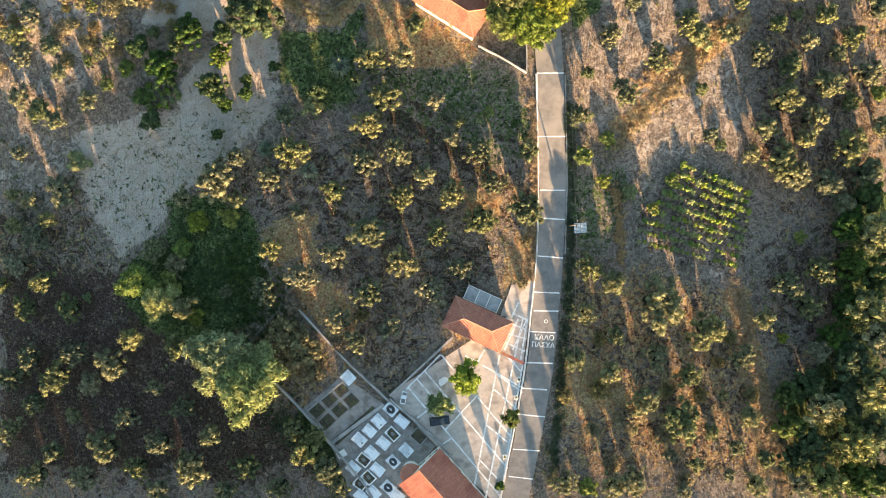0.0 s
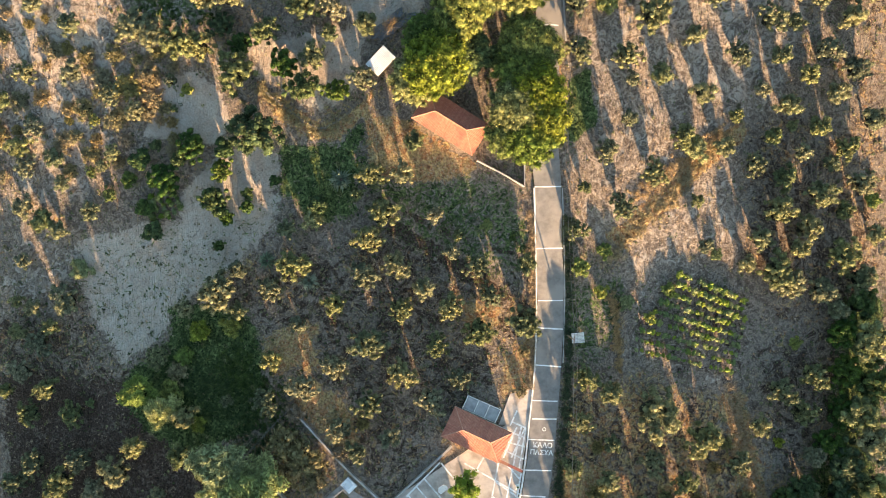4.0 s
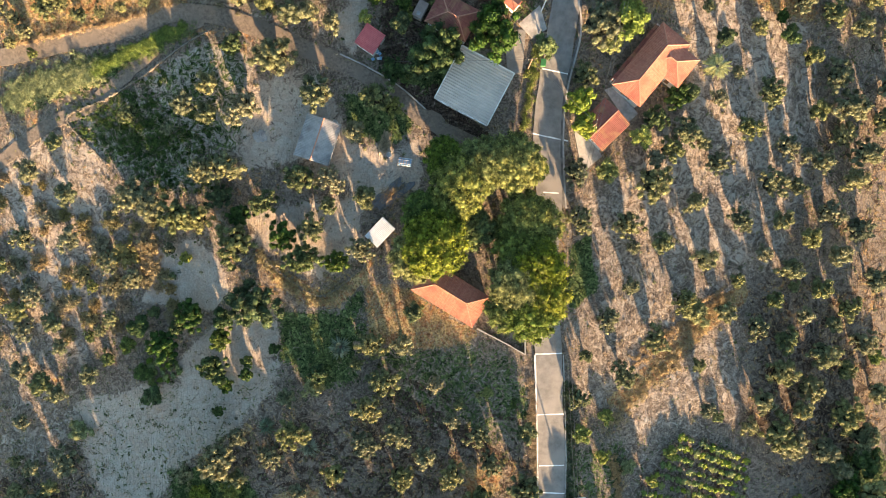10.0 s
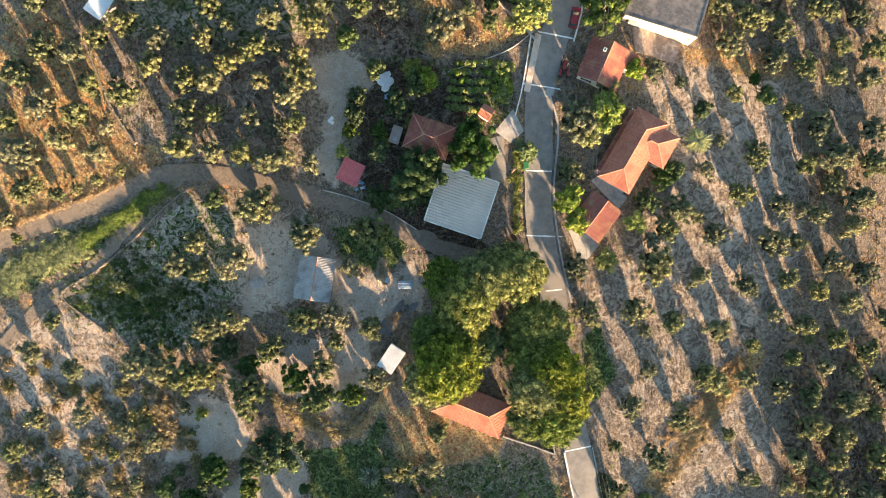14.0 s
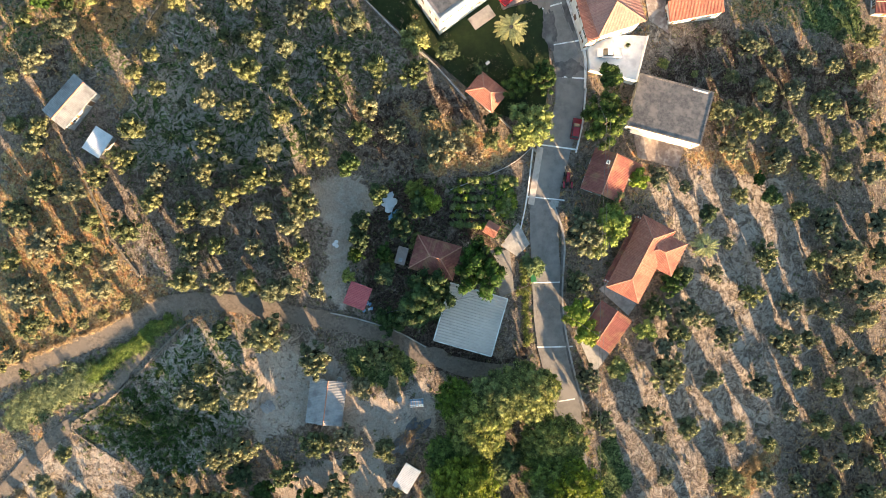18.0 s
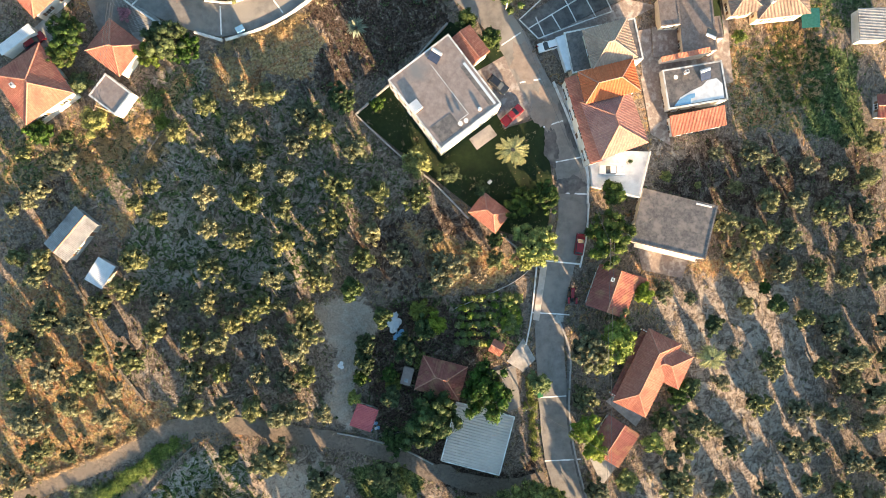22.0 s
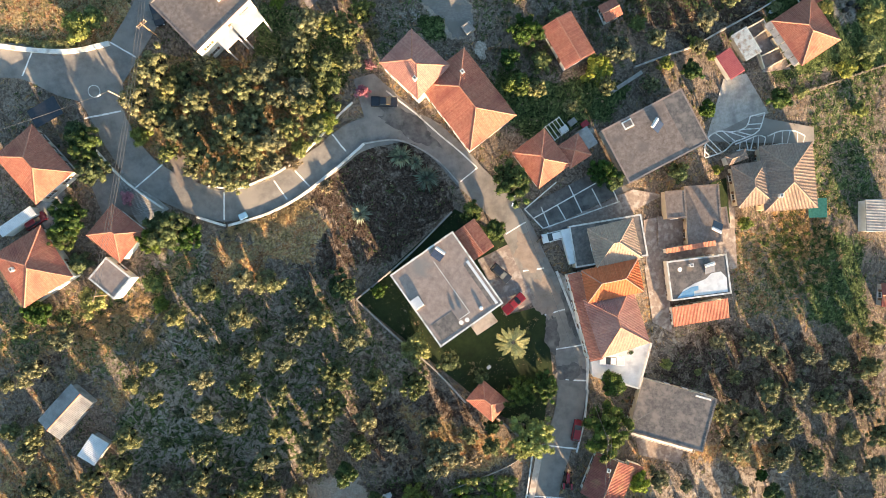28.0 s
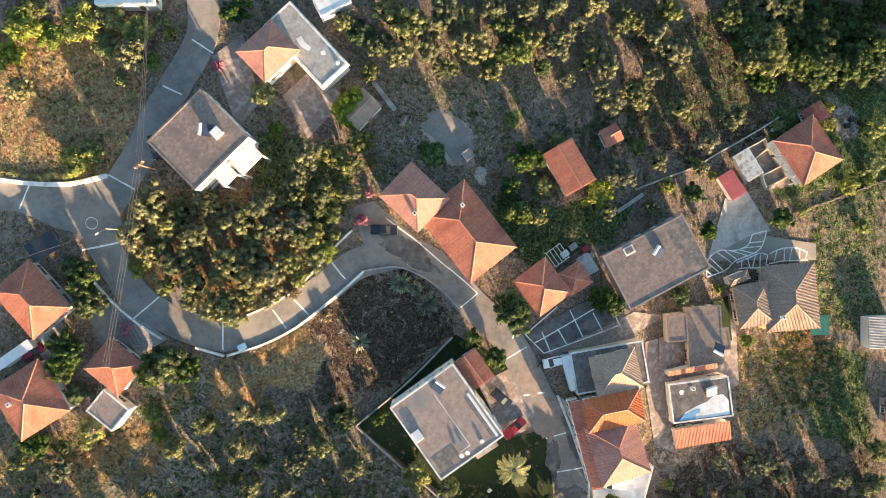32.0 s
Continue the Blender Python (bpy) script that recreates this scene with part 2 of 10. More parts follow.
M = {
    "tile": mk("terracotta_tile", (0.36, 0.125, 0.088), (0.47, 0.205, 0.138), 2.5, 0.8, 0.3, 20, by="island", vary=0.14, c=(0.30, 0.10, 0.075)),
    "tile_pink": mk("faded_pink_tile", (0.40, 0.19, 0.155), (0.50, 0.27, 0.215), 2.5, 0.8, 0.3, 20, by="island", vary=0.12, c=(0.35, 0.165, 0.14)),
    "tile_orange": mk("new_orange_tile", (0.45, 0.165, 0.105), (0.57, 0.26, 0.17), 2.5, 0.75, 0.3, 20, by="island", vary=0.12),
    "tile_new": mk("fresh_orange_tile", (0.50, 0.125, 0.048), (0.60, 0.185, 0.075), 2.5, 0.75, 0.3, 20, by="island", vary=0.12),
    "ridge": mk("mortared_ridge_tile", (0.37, 0.165, 0.115), (0.50, 0.26, 0.185), 3.0, 0.85, 0.3, 20),
    "slab_dark": mk("dark_roof_felt", (0.10, 0.092, 0.09), (0.19, 0.17, 0.16), 1.6, 0.9, 0.15, 8, c=(0.24, 0.205, 0.185), cscale=0.6),
    "tile_old": mk("weathered_tile", (0.225, 0.078, 0.064), (0.30, 0.115, 0.09), 1.8, 0.9, 0.4, 15, by="island", vary=0.14, c=(0.33, 0.17, 0.10), cscale=0.5),
    "tile_beige": mk("sand_coloured_tile", (0.35, 0.245, 0.185), (0.46, 0.34, 0.26), 2.5, 0.8, 0.3, 20, by="island", vary=0.12, c=(0.26, 0.19, 0.15)),
    "tile_brown": mk("brown_tile", (0.25, 0.18, 0.142), (0.36, 0.268, 0.212), 2.5, 0.8, 0.3, 20, by="island", vary=0.14, c=(0.22, 0.158, 0.128)),
    "shade_net": mk("teal_shade_net", (0.02, 0.12, 0.10), (0.035, 0.17, 0.145), 3.0, 0.8, 0.3, 30),
    "slab": mk("stained_roof_slab", (0.225, 0.175, 0.155), (0.37, 0.295, 0.26), 0.9, 0.9, 0.15, 8, c=(0.215, 0.205, 0.20), cscale=0.16, lo=0.3, hi=0.7),
    "slab_brown": mk("brown_roof_coating", (0.15, 0.115, 0.10), (0.30, 0.245, 0.215), 1.6, 0.9, 0.15, 8, c=(0.165, 0.135, 0.125), cscale=0.3, lo=0.3, hi=0.7),
    "slab_white": mk("whitewashed_slab", (0.66, 0.66, 0.66), (0.78, 0.78, 0.77), 0.8, 0.8, 0.1, 8, c=(0.55, 0.55, 0.56), cscale=0.5),
    "plaster": mk("white_plaster", (0.70, 0.67, 0.62), (0.80, 0.78, 0.74), 1.2, 0.85, 0.1, 25, c=(0.62, 0.57, 0.50)),
    "cream": mk("cream_plaster", (0.58, 0.50, 0.38), (0.68, 0.60, 0.47), 1.2, 0.85, 0.1, 25, c=(0.5, 0.43, 0.34)),
    "concrete": mk("grey_concrete", (0.30, 0.29, 0.27), (0.42, 0.40, 0.38), 1.5, 0.9, 0.2, 18, c=(0.24, 0.23, 0.22), cscale=0.5),
    "whitewash": mk("whitewashed_kerb", (0.62, 0.61, 0.58), (0.78, 0.77, 0.74), 1.5, 0.85, 0.1, 20, c=(0.45, 0.42, 0.38), cscale=0.7),
    "stone": mk("field_stone", (0.11, 0.095, 0.075), (0.22, 0.195, 0.16), 2.0, 0.95, 0.7, 6, by="island", vary=0.25),
    "rubble": mk("pale_rubble", (0.16, 0.14, 0.12), (0.40, 0.36, 0.31), 3.0, 0.95, 0.5, 8, by="island", vary=0.45),
    "asphalt": mk("worn_road_surface", (0.17, 0.158, 0.147), (0.25, 0.233, 0.217), 0.8, 0.9, 0.25, 30, c=(0.275, 0.252, 0.228), cscale=0.18),
    "road_brown": mk("brown_road_surface", (0.21, 0.17, 0.145), (0.29, 0.24, 0.205), 0.9, 0.9, 0.25, 30, c=(0.235, 0.205, 0.185), cscale=0.3),
    "tar": mk("dark_road_tar", (0.075, 0.072, 0.07), (0.15, 0.14, 0.135), 0.9, 0.8, 0.25, 30, c=(0.19, 0.178, 0.168), cscale=0.5),
    "paving": mk("plaza_concrete", (0.40, 0.342, 0.297), (0.62, 0.54, 0.472), 0.9, 0.9, 0.2, 20, c=(0.31, 0.262, 0.226), cscale=0.42, lo=0.25, hi=0.75),
    "grave_floor": mk("dark_cemetery_concrete", (0.22, 0.195, 0.175), (0.36, 0.325, 0.295), 1.1, 0.9, 0.2, 20, c=(0.18, 0.155, 0.135), cscale=0.6, lo=0.28, hi=0.72),
    "grave_soil": mk("grave_soil", (0.05, 0.040, 0.030), (0.12, 0.098, 0.07), 3.0, 0.95, 0.8, 9, c=(0.09, 0.092, 0.045), cscale=1.3),
    "granite": mk("dark_polished_granite", (0.03, 0.034, 0.036), (0.06, 0.064, 0.066), 5.0, 0.3, 0.05, 20),
    "gravel": mk("grey_raked_gravel", (0.17, 0.158, 0.145), (0.29, 0.272, 0.25), 3.5, 0.95, 0.8, 7, c=(0.20, 0.185, 0.165), cscale=0.5, stretch=(0.5, 1.6, 1), lo=0.25, hi=0.75),
    "tin_rusty": mk("rust_stained_sheet", (0.44, 0.45, 0.45), (0.62, 0.62, 0.61), 1.2, 0.7, 0.1, 10, c=(0.28, 0.19, 0.13), cscale=0.9),
    "court": mk("stained_court_paving", (0.15, 0.12, 0.11), (0.31, 0.26, 0.235), 1.6, 0.9, 0.3, 9, c=(0.36, 0.33, 0.31), cscale=0.8, lo=0.25, hi=0.75),
    "dirt_road": mk("packed_earth", (0.115, 0.092, 0.074), (0.215, 0.178, 0.145), 1.8, 0.95, 0.6, 6, c=(0.17, 0.14, 0.115), cscale=0.3),
    "paint": mk("road_marking_paint", (0.72, 0.72, 0.70), (0.86, 0.86, 0.84), 3.0, 0.8, 0.05, 20, c=(0.5, 0.49, 0.47), cscale=1.2),
    "lawn": mk("mown_lawn", (0.012, 0.024, 0.008), (0.022, 0.038, 0.012), 1.2, 0.95, 0.5, 14, c=(0.012, 0.02, 0.008), cscale=0.4),
    "tin": mk("galvanised_sheet", (0.25, 0.25, 0.25), (0.36, 0.355, 0.35), 0.8, 0.7, 0.1, 10, metal=0.0, c=(0.20, 0.19, 0.19), cscale=0.5),
    "tin_white": mk("white_painted_sheet", (0.60, 0.62, 0.64), (0.72, 0.73, 0.74), 0.8, 0.5, 0.1, 10, c=(0.5, 0.52, 0.55)),
    "tin_red": mk("red_painted_sheet", (0.37, 0.085, 0.095), (0.46, 0.125, 0.13), 0.8, 0.6, 0.1, 10, c=(0.40, 0.10, 0.11)),
    "asbestos": mk("grey_corrugated_sheet", (0.53, 0.45, 0.395), (0.64, 0.55, 0.485), 0.5, 0.85, 0.1, 10, c=(0.49, 0.435, 0.385), spec=0.0),
    "wood": mk("weathered_wood", (0.16, 0.11, 0.075), (0.26, 0.19, 0.13), 2.0, 0.85, 0.3, 12, stretch=(1, 1, 6)),
    "bark": mk("tree_bark", (0.11, 0.085, 0.065), (0.19, 0.15, 0.115), 4.0, 0.95, 0.6, 14, stretch=(1, 1, 0.3)),
    "glass": mk("window_glass", (0.03, 0.035, 0.04), (0.05, 0.055, 0.06), 1.0, 0.12, 0.0, spec=0.6),
    "shutter": mk("brown_shutter", (0.13, 0.07, 0.04), (0.18, 0.10, 0.06), 3.0, 0.7, 0.1, 20),
    "blue_paint": mk("pool_blue_paint", (0.16, 0.32, 0.50), (0.22, 0.42, 0.60), 1.0, 0.5, 0.05, 20),
    "steel": mk("dark_steel", (0.10, 0.10, 0.105), (0.16, 0.16, 0.165), 2.0, 0.5, 0.05, 20, metal=0.6),
    "panel": mk("solar_panel", (0.02, 0.03, 0.06), (0.03, 0.04, 0.08), 2.0, 0.2, 0.0, spec=0.6),
    "black": mk("black_rubber", (0.02, 0.02, 0.02), (0.035, 0.035, 0.035), 3.0, 0.8, 0.1, 20),
    "red_car": mk("red_car_paint", (0.22, 0.018, 0.025), (0.25, 0.022, 0.03), 2.0, 0.25, 0.0, spec=0.6),
    "dark_car": mk("dark_blue_car_paint", (0.02, 0.025, 0.035), (0.03, 0.035, 0.045), 2.0, 0.25, 0.0, spec=0.6),
    "white_car": mk("white_car_paint", (0.75, 0.75, 0.75), (0.8, 0.8, 0.8), 2.0, 0.3, 0.0, spec=0.6),
    "green_bin": mk("green_plastic", (0.05, 0.20, 0.07), (0.07, 0.26, 0.09), 2.0, 0.5, 0.0),
    "marble": mk("white_marble", (0.82, 0.83, 0.84), (0.90, 0.90, 0.90), 2.0, 0.4, 0.05, 15, c=(0.55, 0.56, 0.58), cscale=0.8),
    "olive": leafy("olive_leaves", (0.052, 0.066, 0.030), (0.228, 0.242, 0.116), 0.28, 0.4),
    "citrus": leafy("dark_broad_leaves", (0.014, 0.034, 0.007), (0.088, 0.14, 0.030), 0.25, 0.55),
    "bush": leafy("fresh_green_leaves", (0.10, 0.135, 0.028), (0.23, 0.265, 0.06)),
    "lime": leafy("light_green_leaves", (0.11, 0.16, 0.03), (0.22, 0.27, 0.055)),
    "pine": leafy("pine_needles", (0.030, 0.055, 0.009), (0.20, 0.25, 0.042), 0.25, 0.6),
    "tallg": leafy("yellow_green_needles", (0.165, 0.205, 0.062), (0.31, 0.35, 0.115)),
    "wood_leaf": leafy("wild_scrub_leaves", (0.048, 0.062, 0.021), (0.228, 0.240, 0.090)),
    "palm": leafy("palm_fronds", (0.20, 0.22, 0.07), (0.42, 0.42, 0.17)),
    "pink": leafy("pink_blossom", (0.30, 0.06, 0.10), (0.45, 0.16, 0.18)),
    "drygrass": leafy("dry_grass_blades", (0.24, 0.175, 0.085), (0.44, 0.335, 0.175), vary=0.25),
    "weed": leafy("green_weeds", (0.026, 0.050, 0.013), (0.10, 0.145, 0.042)),
    # near black: the deep shade inside crowns, put into the colour of their cores
    "twigs": mk("painted_crown_shade", (0.006, 0.007, 0.004), (0.018, 0.018, 0.011), 6.0, 0.95, 0.5, 9),
    "agave": leafy("blue_grey_leaves", (0.11, 0.15, 0.10), (0.20, 0.24, 0.16)),
    "deadwood": leafy("dry_brush", (0.13, 0.108, 0.048), (0.31, 0.255, 0.12), 0.25, 0.35),
}


# ---- mesh helpers ----
def mesh(name, verts, faces, material, smooth=False):
    me = bpy.data.meshes.new(name)
    me.from_pydata([tuple(map(float, v)) for v in verts], [], [tuple(map(int, f)) for f in faces])
    for mm in (material if isinstance(material, (list, tuple)) else [material]):
        me.materials.append(M[mm] if isinstance(mm, str) else mm)
    if smooth:
        me.polygons.foreach_set("use_smooth", [True] * len(me.polygons))
    me.update()
    return me


def part(name, me, parent, label="", at=None):
    """One mesh object under a thing or a part."""
    ob = new(name, me)
    ob.parent = parent
    if at is not None:
        ob.matrix_local = at
    return tagged(ob, label)


def thing(name, m, label, category, group="", kind=""):
    """An Empty at the base of a thing."""
    ob = new(name)
    ob.empty_display_size = 0.3
    ob.matrix_world = m
    return tagged(ob, label, category, group, kind)


class Geo:
    """Gathers boxes, prisms and plates into one mesh."""

    def __init__(self):
        self.v, self.f = [], []

    def add(self, verts, faces):
        k = len(self.v)
        self.v += [tuple(p) for p in verts]
        self.f += [tuple(i + k for i in f) for f in faces]
        return self

    def box(self, x0, y0, z0, x1, y1, z1, bev=0.0):
        if bev:
            b = bev
            lo = [(x0, y0, z0), (x1, y0, z0), (x1, y1, z0), (x0, y1, z0)]
            mid = [(x, y, z1 - b) for x, y, _ in lo]
            top = [(x0 + b, y0 + b, z1), (x1 - b, y0 + b, z1), (x1 - b, y1 - b, z1), (x0 + b, y1 - b, z1)]
            fs = [(3, 2, 1, 0)] + [(i, (i + 1) % 4, (i + 1) % 4 + 4, i + 4) for i in range(4)] + [(i + 4, (i + 1) % 4 + 4, (i + 1) % 4 + 8, i + 8) for i in range(4)] + [(8, 9, 10, 11)]
            return self.add(lo + mid + top, fs)
        p = [(x, y, z) for z in (z0, z1) for x, y in ((x0, y0), (x1, y0), (x1, y1), (x0, y1))]
        return self.add(p, [(3, 2, 1, 0), (4, 5, 6, 7), (0, 1, 5, 4), (1, 2, 6, 5), (2, 3, 7, 6), (3, 0, 4, 7)])

    def bar(self, a, b, r, sides=4):
        """A straight rod from a to b."""
        a, b = Vector(a), Vector(b)
        q = (b - a).to_track_quat("Z", "Y")
        ring = [q @ Vector((r * math.cos(2 * math.pi * (i + 0.5) / sides), r * math.sin(2 * math.pi * (i + 0.5) / sides), 0)) for i in range(sides)]
        fs = [(i, (i + 1) % sides, (i + 1) % sides + sides, i + sides) for i in range(sides)]
        return self.add([a + p for p in ring] + [b + p for p in ring], fs + [tuple(range(sides))[::-1], tuple(range(sides, 2 * sides))])

    def prism(self, poly, z0, z1):
        n = len(poly)
        p = [(x, y, z0) for x, y in poly] + [(x, y, z1) for x, y in poly]
        return self.add(p, [tuple(range(n))[::-1], tuple(range(n, 2 * n))] + [(i, (i + 1) % n, (i + 1) % n + n, i + n) for i in range(n)])

    def lathe(self, prof, sides=12, at=(0, 0, 0)):
        k = len(prof)
        v = [(at[0] + r * math.cos(2 * math.pi * j / sides), at[1] + r * math.sin(2 * math.pi * j / sides), at[2] + z) for r, z in prof for j in range(sides)]
        f = [(i * sides + j, i * sides + (j + 1) % sides, (i + 1) * sides + (j + 1) % sides, (i + 1) * sides + j) for i in range(k - 1) for j in range(sides)]
        return self.add(v, f + [tuple(range(sides))[::-1], tuple(range((k - 1) * sides, k * sides))])

    def out(self, name, material, smooth=False):
        return mesh(name, self.v, self.f, material, smooth)


def smooth_line(pts, step=1.5):
    """Points at even steps along a smooth curve through the given ones."""
    p = [Vector(q) for q in pts]
    p = [2 * p[0] - p[1]] + p + [2 * p[-1] - p[-2]]
    out = []
    for i in range(1, len(p) - 2):
        k = max(2, int((p[i + 1] - p[i]).length / step))
        for j in range(k):
            s = j / k
            a, b, c, d = p[i - 1], p[i], p[i + 1], p[i + 2]
            out.append(0.5 * (2 * b + (c - a) * s + (2 * a - 5 * b + 4 * c - d) * s * s + (3 * b - a - 3 * c + d) * s ** 3))
    out.append(p[-2])
    return out


def strip(line, left, right, lift, cols=4, thick=0.0, wob=0.0, seed=1):
    """A band along a line, following the ground; left and right: its edges' distance from the line."""
    v, f = [], []
    n = len(line)
    rng = np.random.default_rng(seed)
    for i, p in enumerate(line):
        a, b = line[max(0, i - 1)], line[min(n - 1, i + 1)]
        d = (b - a).normalized()
        nr = Vector((d.y, -d.x))
        e0, e1 = rng.normal(0, wob, 2) if wob else (0, 0)
        for c in range(cols + 1):
            o = (-left + e0) + (right + left + e1 - e0) * c / cols
            q = p + nr * o
            v.append((q.x, q.y, gz(q.x, q.y) + lift))
    w = cols + 1
    for i in range(n - 1):
        for c in range(cols):
            f.append((i * w + c, i * w + c + 1, (i + 1) * w + c + 1, (i + 1) * w + c))
    if thick:
        k = len(v)
        v += [(x, y, z - thick) for x, y, z in v]
        for i in range(n - 1):
            f.append((i * w, (i + 1) * w, (i + 1) * w + k, i * w + k))
            f.append((i * w + cols, i * w + cols + k, (i + 1) * w + cols + k, (i + 1) * w + cols))
        f.append(tuple(list(range(0, w)) + [c + k for c in range(w - 1, -1, -1)]))
        e = (n - 1) * w
        f.append(tuple([e + c for c in range(w - 1, -1, -1)] + [e + c + k for c in range(w)]))
    return v, f


# ---- the ground: one sheet, dense in the valley, reaching the horizon ----
def soft_noise(x, y, s, seed):
    """Smooth value noise over arrays, between 0 and 1."""
    rng = np.random.default_rng(seed)
    g = rng.random((64, 64))
    u, v = x / s + 500.3, y / s + 500.7
    i, j = np.floor(u).astype(int), np.floor(v).astype(int)
    a, b = u - i, v - j
    a, b = a * a * (3 - 2 * a), b * b * (3 - 2 * b)
    q = lambda p, r: g[p % 64, r % 64]
    return (q(i, j) * (1 - a) + q(i + 1, j) * a) * (1 - b) + (q(i, j + 1) * (1 - a) + q(i + 1, j + 1) * a) * b


# what covers the ground, plot by plot: outline, shares of green weeds, dry grass, bare dust and dark earth (tilled, in
# some plots shade put into the colour), breadth of the edge
REGIONS = []


def region(outline, green=0.0, dry=0.0, bare=0.0, dark=0.0, soft=1.2):
    REGIONS.append((np.array(outline, float), np.array([green, dry, bare, dark]), soft))


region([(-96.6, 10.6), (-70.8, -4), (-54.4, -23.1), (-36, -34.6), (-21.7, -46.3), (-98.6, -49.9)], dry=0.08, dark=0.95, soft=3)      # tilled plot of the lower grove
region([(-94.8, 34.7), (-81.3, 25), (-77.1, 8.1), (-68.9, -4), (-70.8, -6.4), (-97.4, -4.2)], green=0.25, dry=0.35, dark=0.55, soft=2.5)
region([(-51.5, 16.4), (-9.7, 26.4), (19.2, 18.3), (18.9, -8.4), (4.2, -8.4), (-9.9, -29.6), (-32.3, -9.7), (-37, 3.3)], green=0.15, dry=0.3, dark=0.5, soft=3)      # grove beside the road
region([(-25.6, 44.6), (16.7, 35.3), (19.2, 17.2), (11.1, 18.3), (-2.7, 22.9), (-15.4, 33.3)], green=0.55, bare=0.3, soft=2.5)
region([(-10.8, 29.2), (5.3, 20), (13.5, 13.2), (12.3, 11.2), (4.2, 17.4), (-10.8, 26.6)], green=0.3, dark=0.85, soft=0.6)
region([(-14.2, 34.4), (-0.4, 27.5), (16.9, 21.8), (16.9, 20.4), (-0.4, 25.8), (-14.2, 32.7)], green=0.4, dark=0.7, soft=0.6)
region([(-78.9, 23.8), (-66, 28.3), (-57.2, 29.3), (-44.8, 32.5), (-32.8, 34.6), (-35.4, 26.6), (-42.8, 19.8), (-51.6, 15.2), (-58, 6.9), (-68.9, -1.6), (-74.6, 6.9), (-78.1, 15.4)], green=0.3, dry=0.15, bare=0.8)      # mown field
region([(-68.9, -1), (-59.3, 6.9), (-51.5, 15.8), (-42.7, 20.9), (-32.9, 31.2), (-36.4, 33.5), (-45, 27.9), (-57.7, 21.2), (-66.8, 14.1), (-72.7, 5.7)], green=0.3, dry=0.2, bare=0.8, soft=1.5)
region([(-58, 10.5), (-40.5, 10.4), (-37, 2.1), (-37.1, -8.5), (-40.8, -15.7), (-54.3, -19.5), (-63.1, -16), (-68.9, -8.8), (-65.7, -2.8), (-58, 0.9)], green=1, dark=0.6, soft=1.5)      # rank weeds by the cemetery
region([(-32.6, 43.6), (-18.7, 44.5), (-16.5, 33.3), (-25.9, 26.5), (-32.8, 35.7)], green=1, dark=0.5, soft=2)
region([(-39.4, 4.5), (-26.2, 6.8), (-26.3, -1.4), (-35.8, -3.8)], dry=0.9, soft=1.5)
region([(4.2, 11.4), (11.2, 10.3), (10, 5.6), (5.4, 6.8)], dry=0.9, soft=1.5)
region([(11.8, -1.4), (18.8, 6.8), (18.9, -8.4), (12.4, -8.4)], dry=0.9, soft=1.5)
region([(-35.8, -1.4), (-21.6, -8.4), (-16.9, -17.8), (-24, -17.9), (-31.1, -9.7)], dry=0.9, soft=1.5)
region([(-40.8, -18.1), (-32.3, -10.8), (-21.7, -24.9), (-30, -32.1), (-36, -27.5)], green=0.3, dry=0.5, dark=0.5)
region([(25.3, 43.3), (42.1, 56.1), (63.8, 56.9), (60.9, 33.9), (66.3, 18.7), (42.9, 17.3), (35.6, 23), (26.7, 26.4)], dry=0.16, bare=0.42, soft=2.5)      # dusty ground of the upper grove
region([(63.8, 56.9), (94, 58.3), (96.5, 10.5), (74.3, 8), (65.1, 18.7)], dry=0.32, dark=0.5, soft=3)
region([(38.1, 16.1), (65.1, 16.3), (66.8, -1.6), (55.6, -8.7), (37.2, 0.9)], green=0.12, bare=0.3, dark=0.35, soft=2)      # vineyard
region([(25.5, 14.9), (36.9, 16.1), (38.3, 8), (33.6, -0.3), (25.9, -0.2)], green=0.5, bare=0.2, soft=1.5)
region([(25.4, -8.5), (43.3, -6.2), (60.6, -8.8), (68.4, -25.8), (73.6, -48.1), (23, -46.4), (24.3, -25)], dry=0.5, dark=0.55, soft=2.5)      # rusty stubble
region([(59.4, -8.8), (64.4, -8.8), (71, -38.1), (72.3, -48), (67.8, -47.8), (64.6, -28.2)], dry=1, soft=1)
region([(25.4, -23.8), (35, -23.9), (37.4, -32.3), (25.4, -36.8)], dry=0.95, soft=1.5)
region([(65.5, 0.8), (87.4, 8), (85.3, -14), (74.9, -26), (68.3, -18.6)], dry=0.25, green=0.1, dark=0.5, soft=2.5)
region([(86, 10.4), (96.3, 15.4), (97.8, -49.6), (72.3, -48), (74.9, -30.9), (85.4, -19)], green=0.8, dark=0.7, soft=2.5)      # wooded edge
region([(-33.6, -35.7), (-26.4, -33.3), (-16.9, -46.3), (-26.4, -46.4)], green=1, dark=0.5)
region([(-89.7, 82.6), (-76.4, 81.2), (-66.1, 75.4), (-67.9, 67.5), (-56.3, 62.8), (-68.5, 44.1), (-75.7, 33), (-94.2, 41.4)], dry=0.2, bare=0.55, soft=2.5)      # western slope
region([(-94.2, 41.4), (-80.4, 36.7), (-79, 24.3), (-79.9, 9.1), (-97.1, 8.4)], green=0.15, dry=0.25, bare=0.42, dark=0.12, soft=3)
region([(-66.7, 67.5), (-43.3, 65), (-43.7, 55.8), (-56.7, 57), (-62.3, 45.3), (-74.3, 48.8)], green=0.25, dry=0.3, bare=0.4, soft=2)
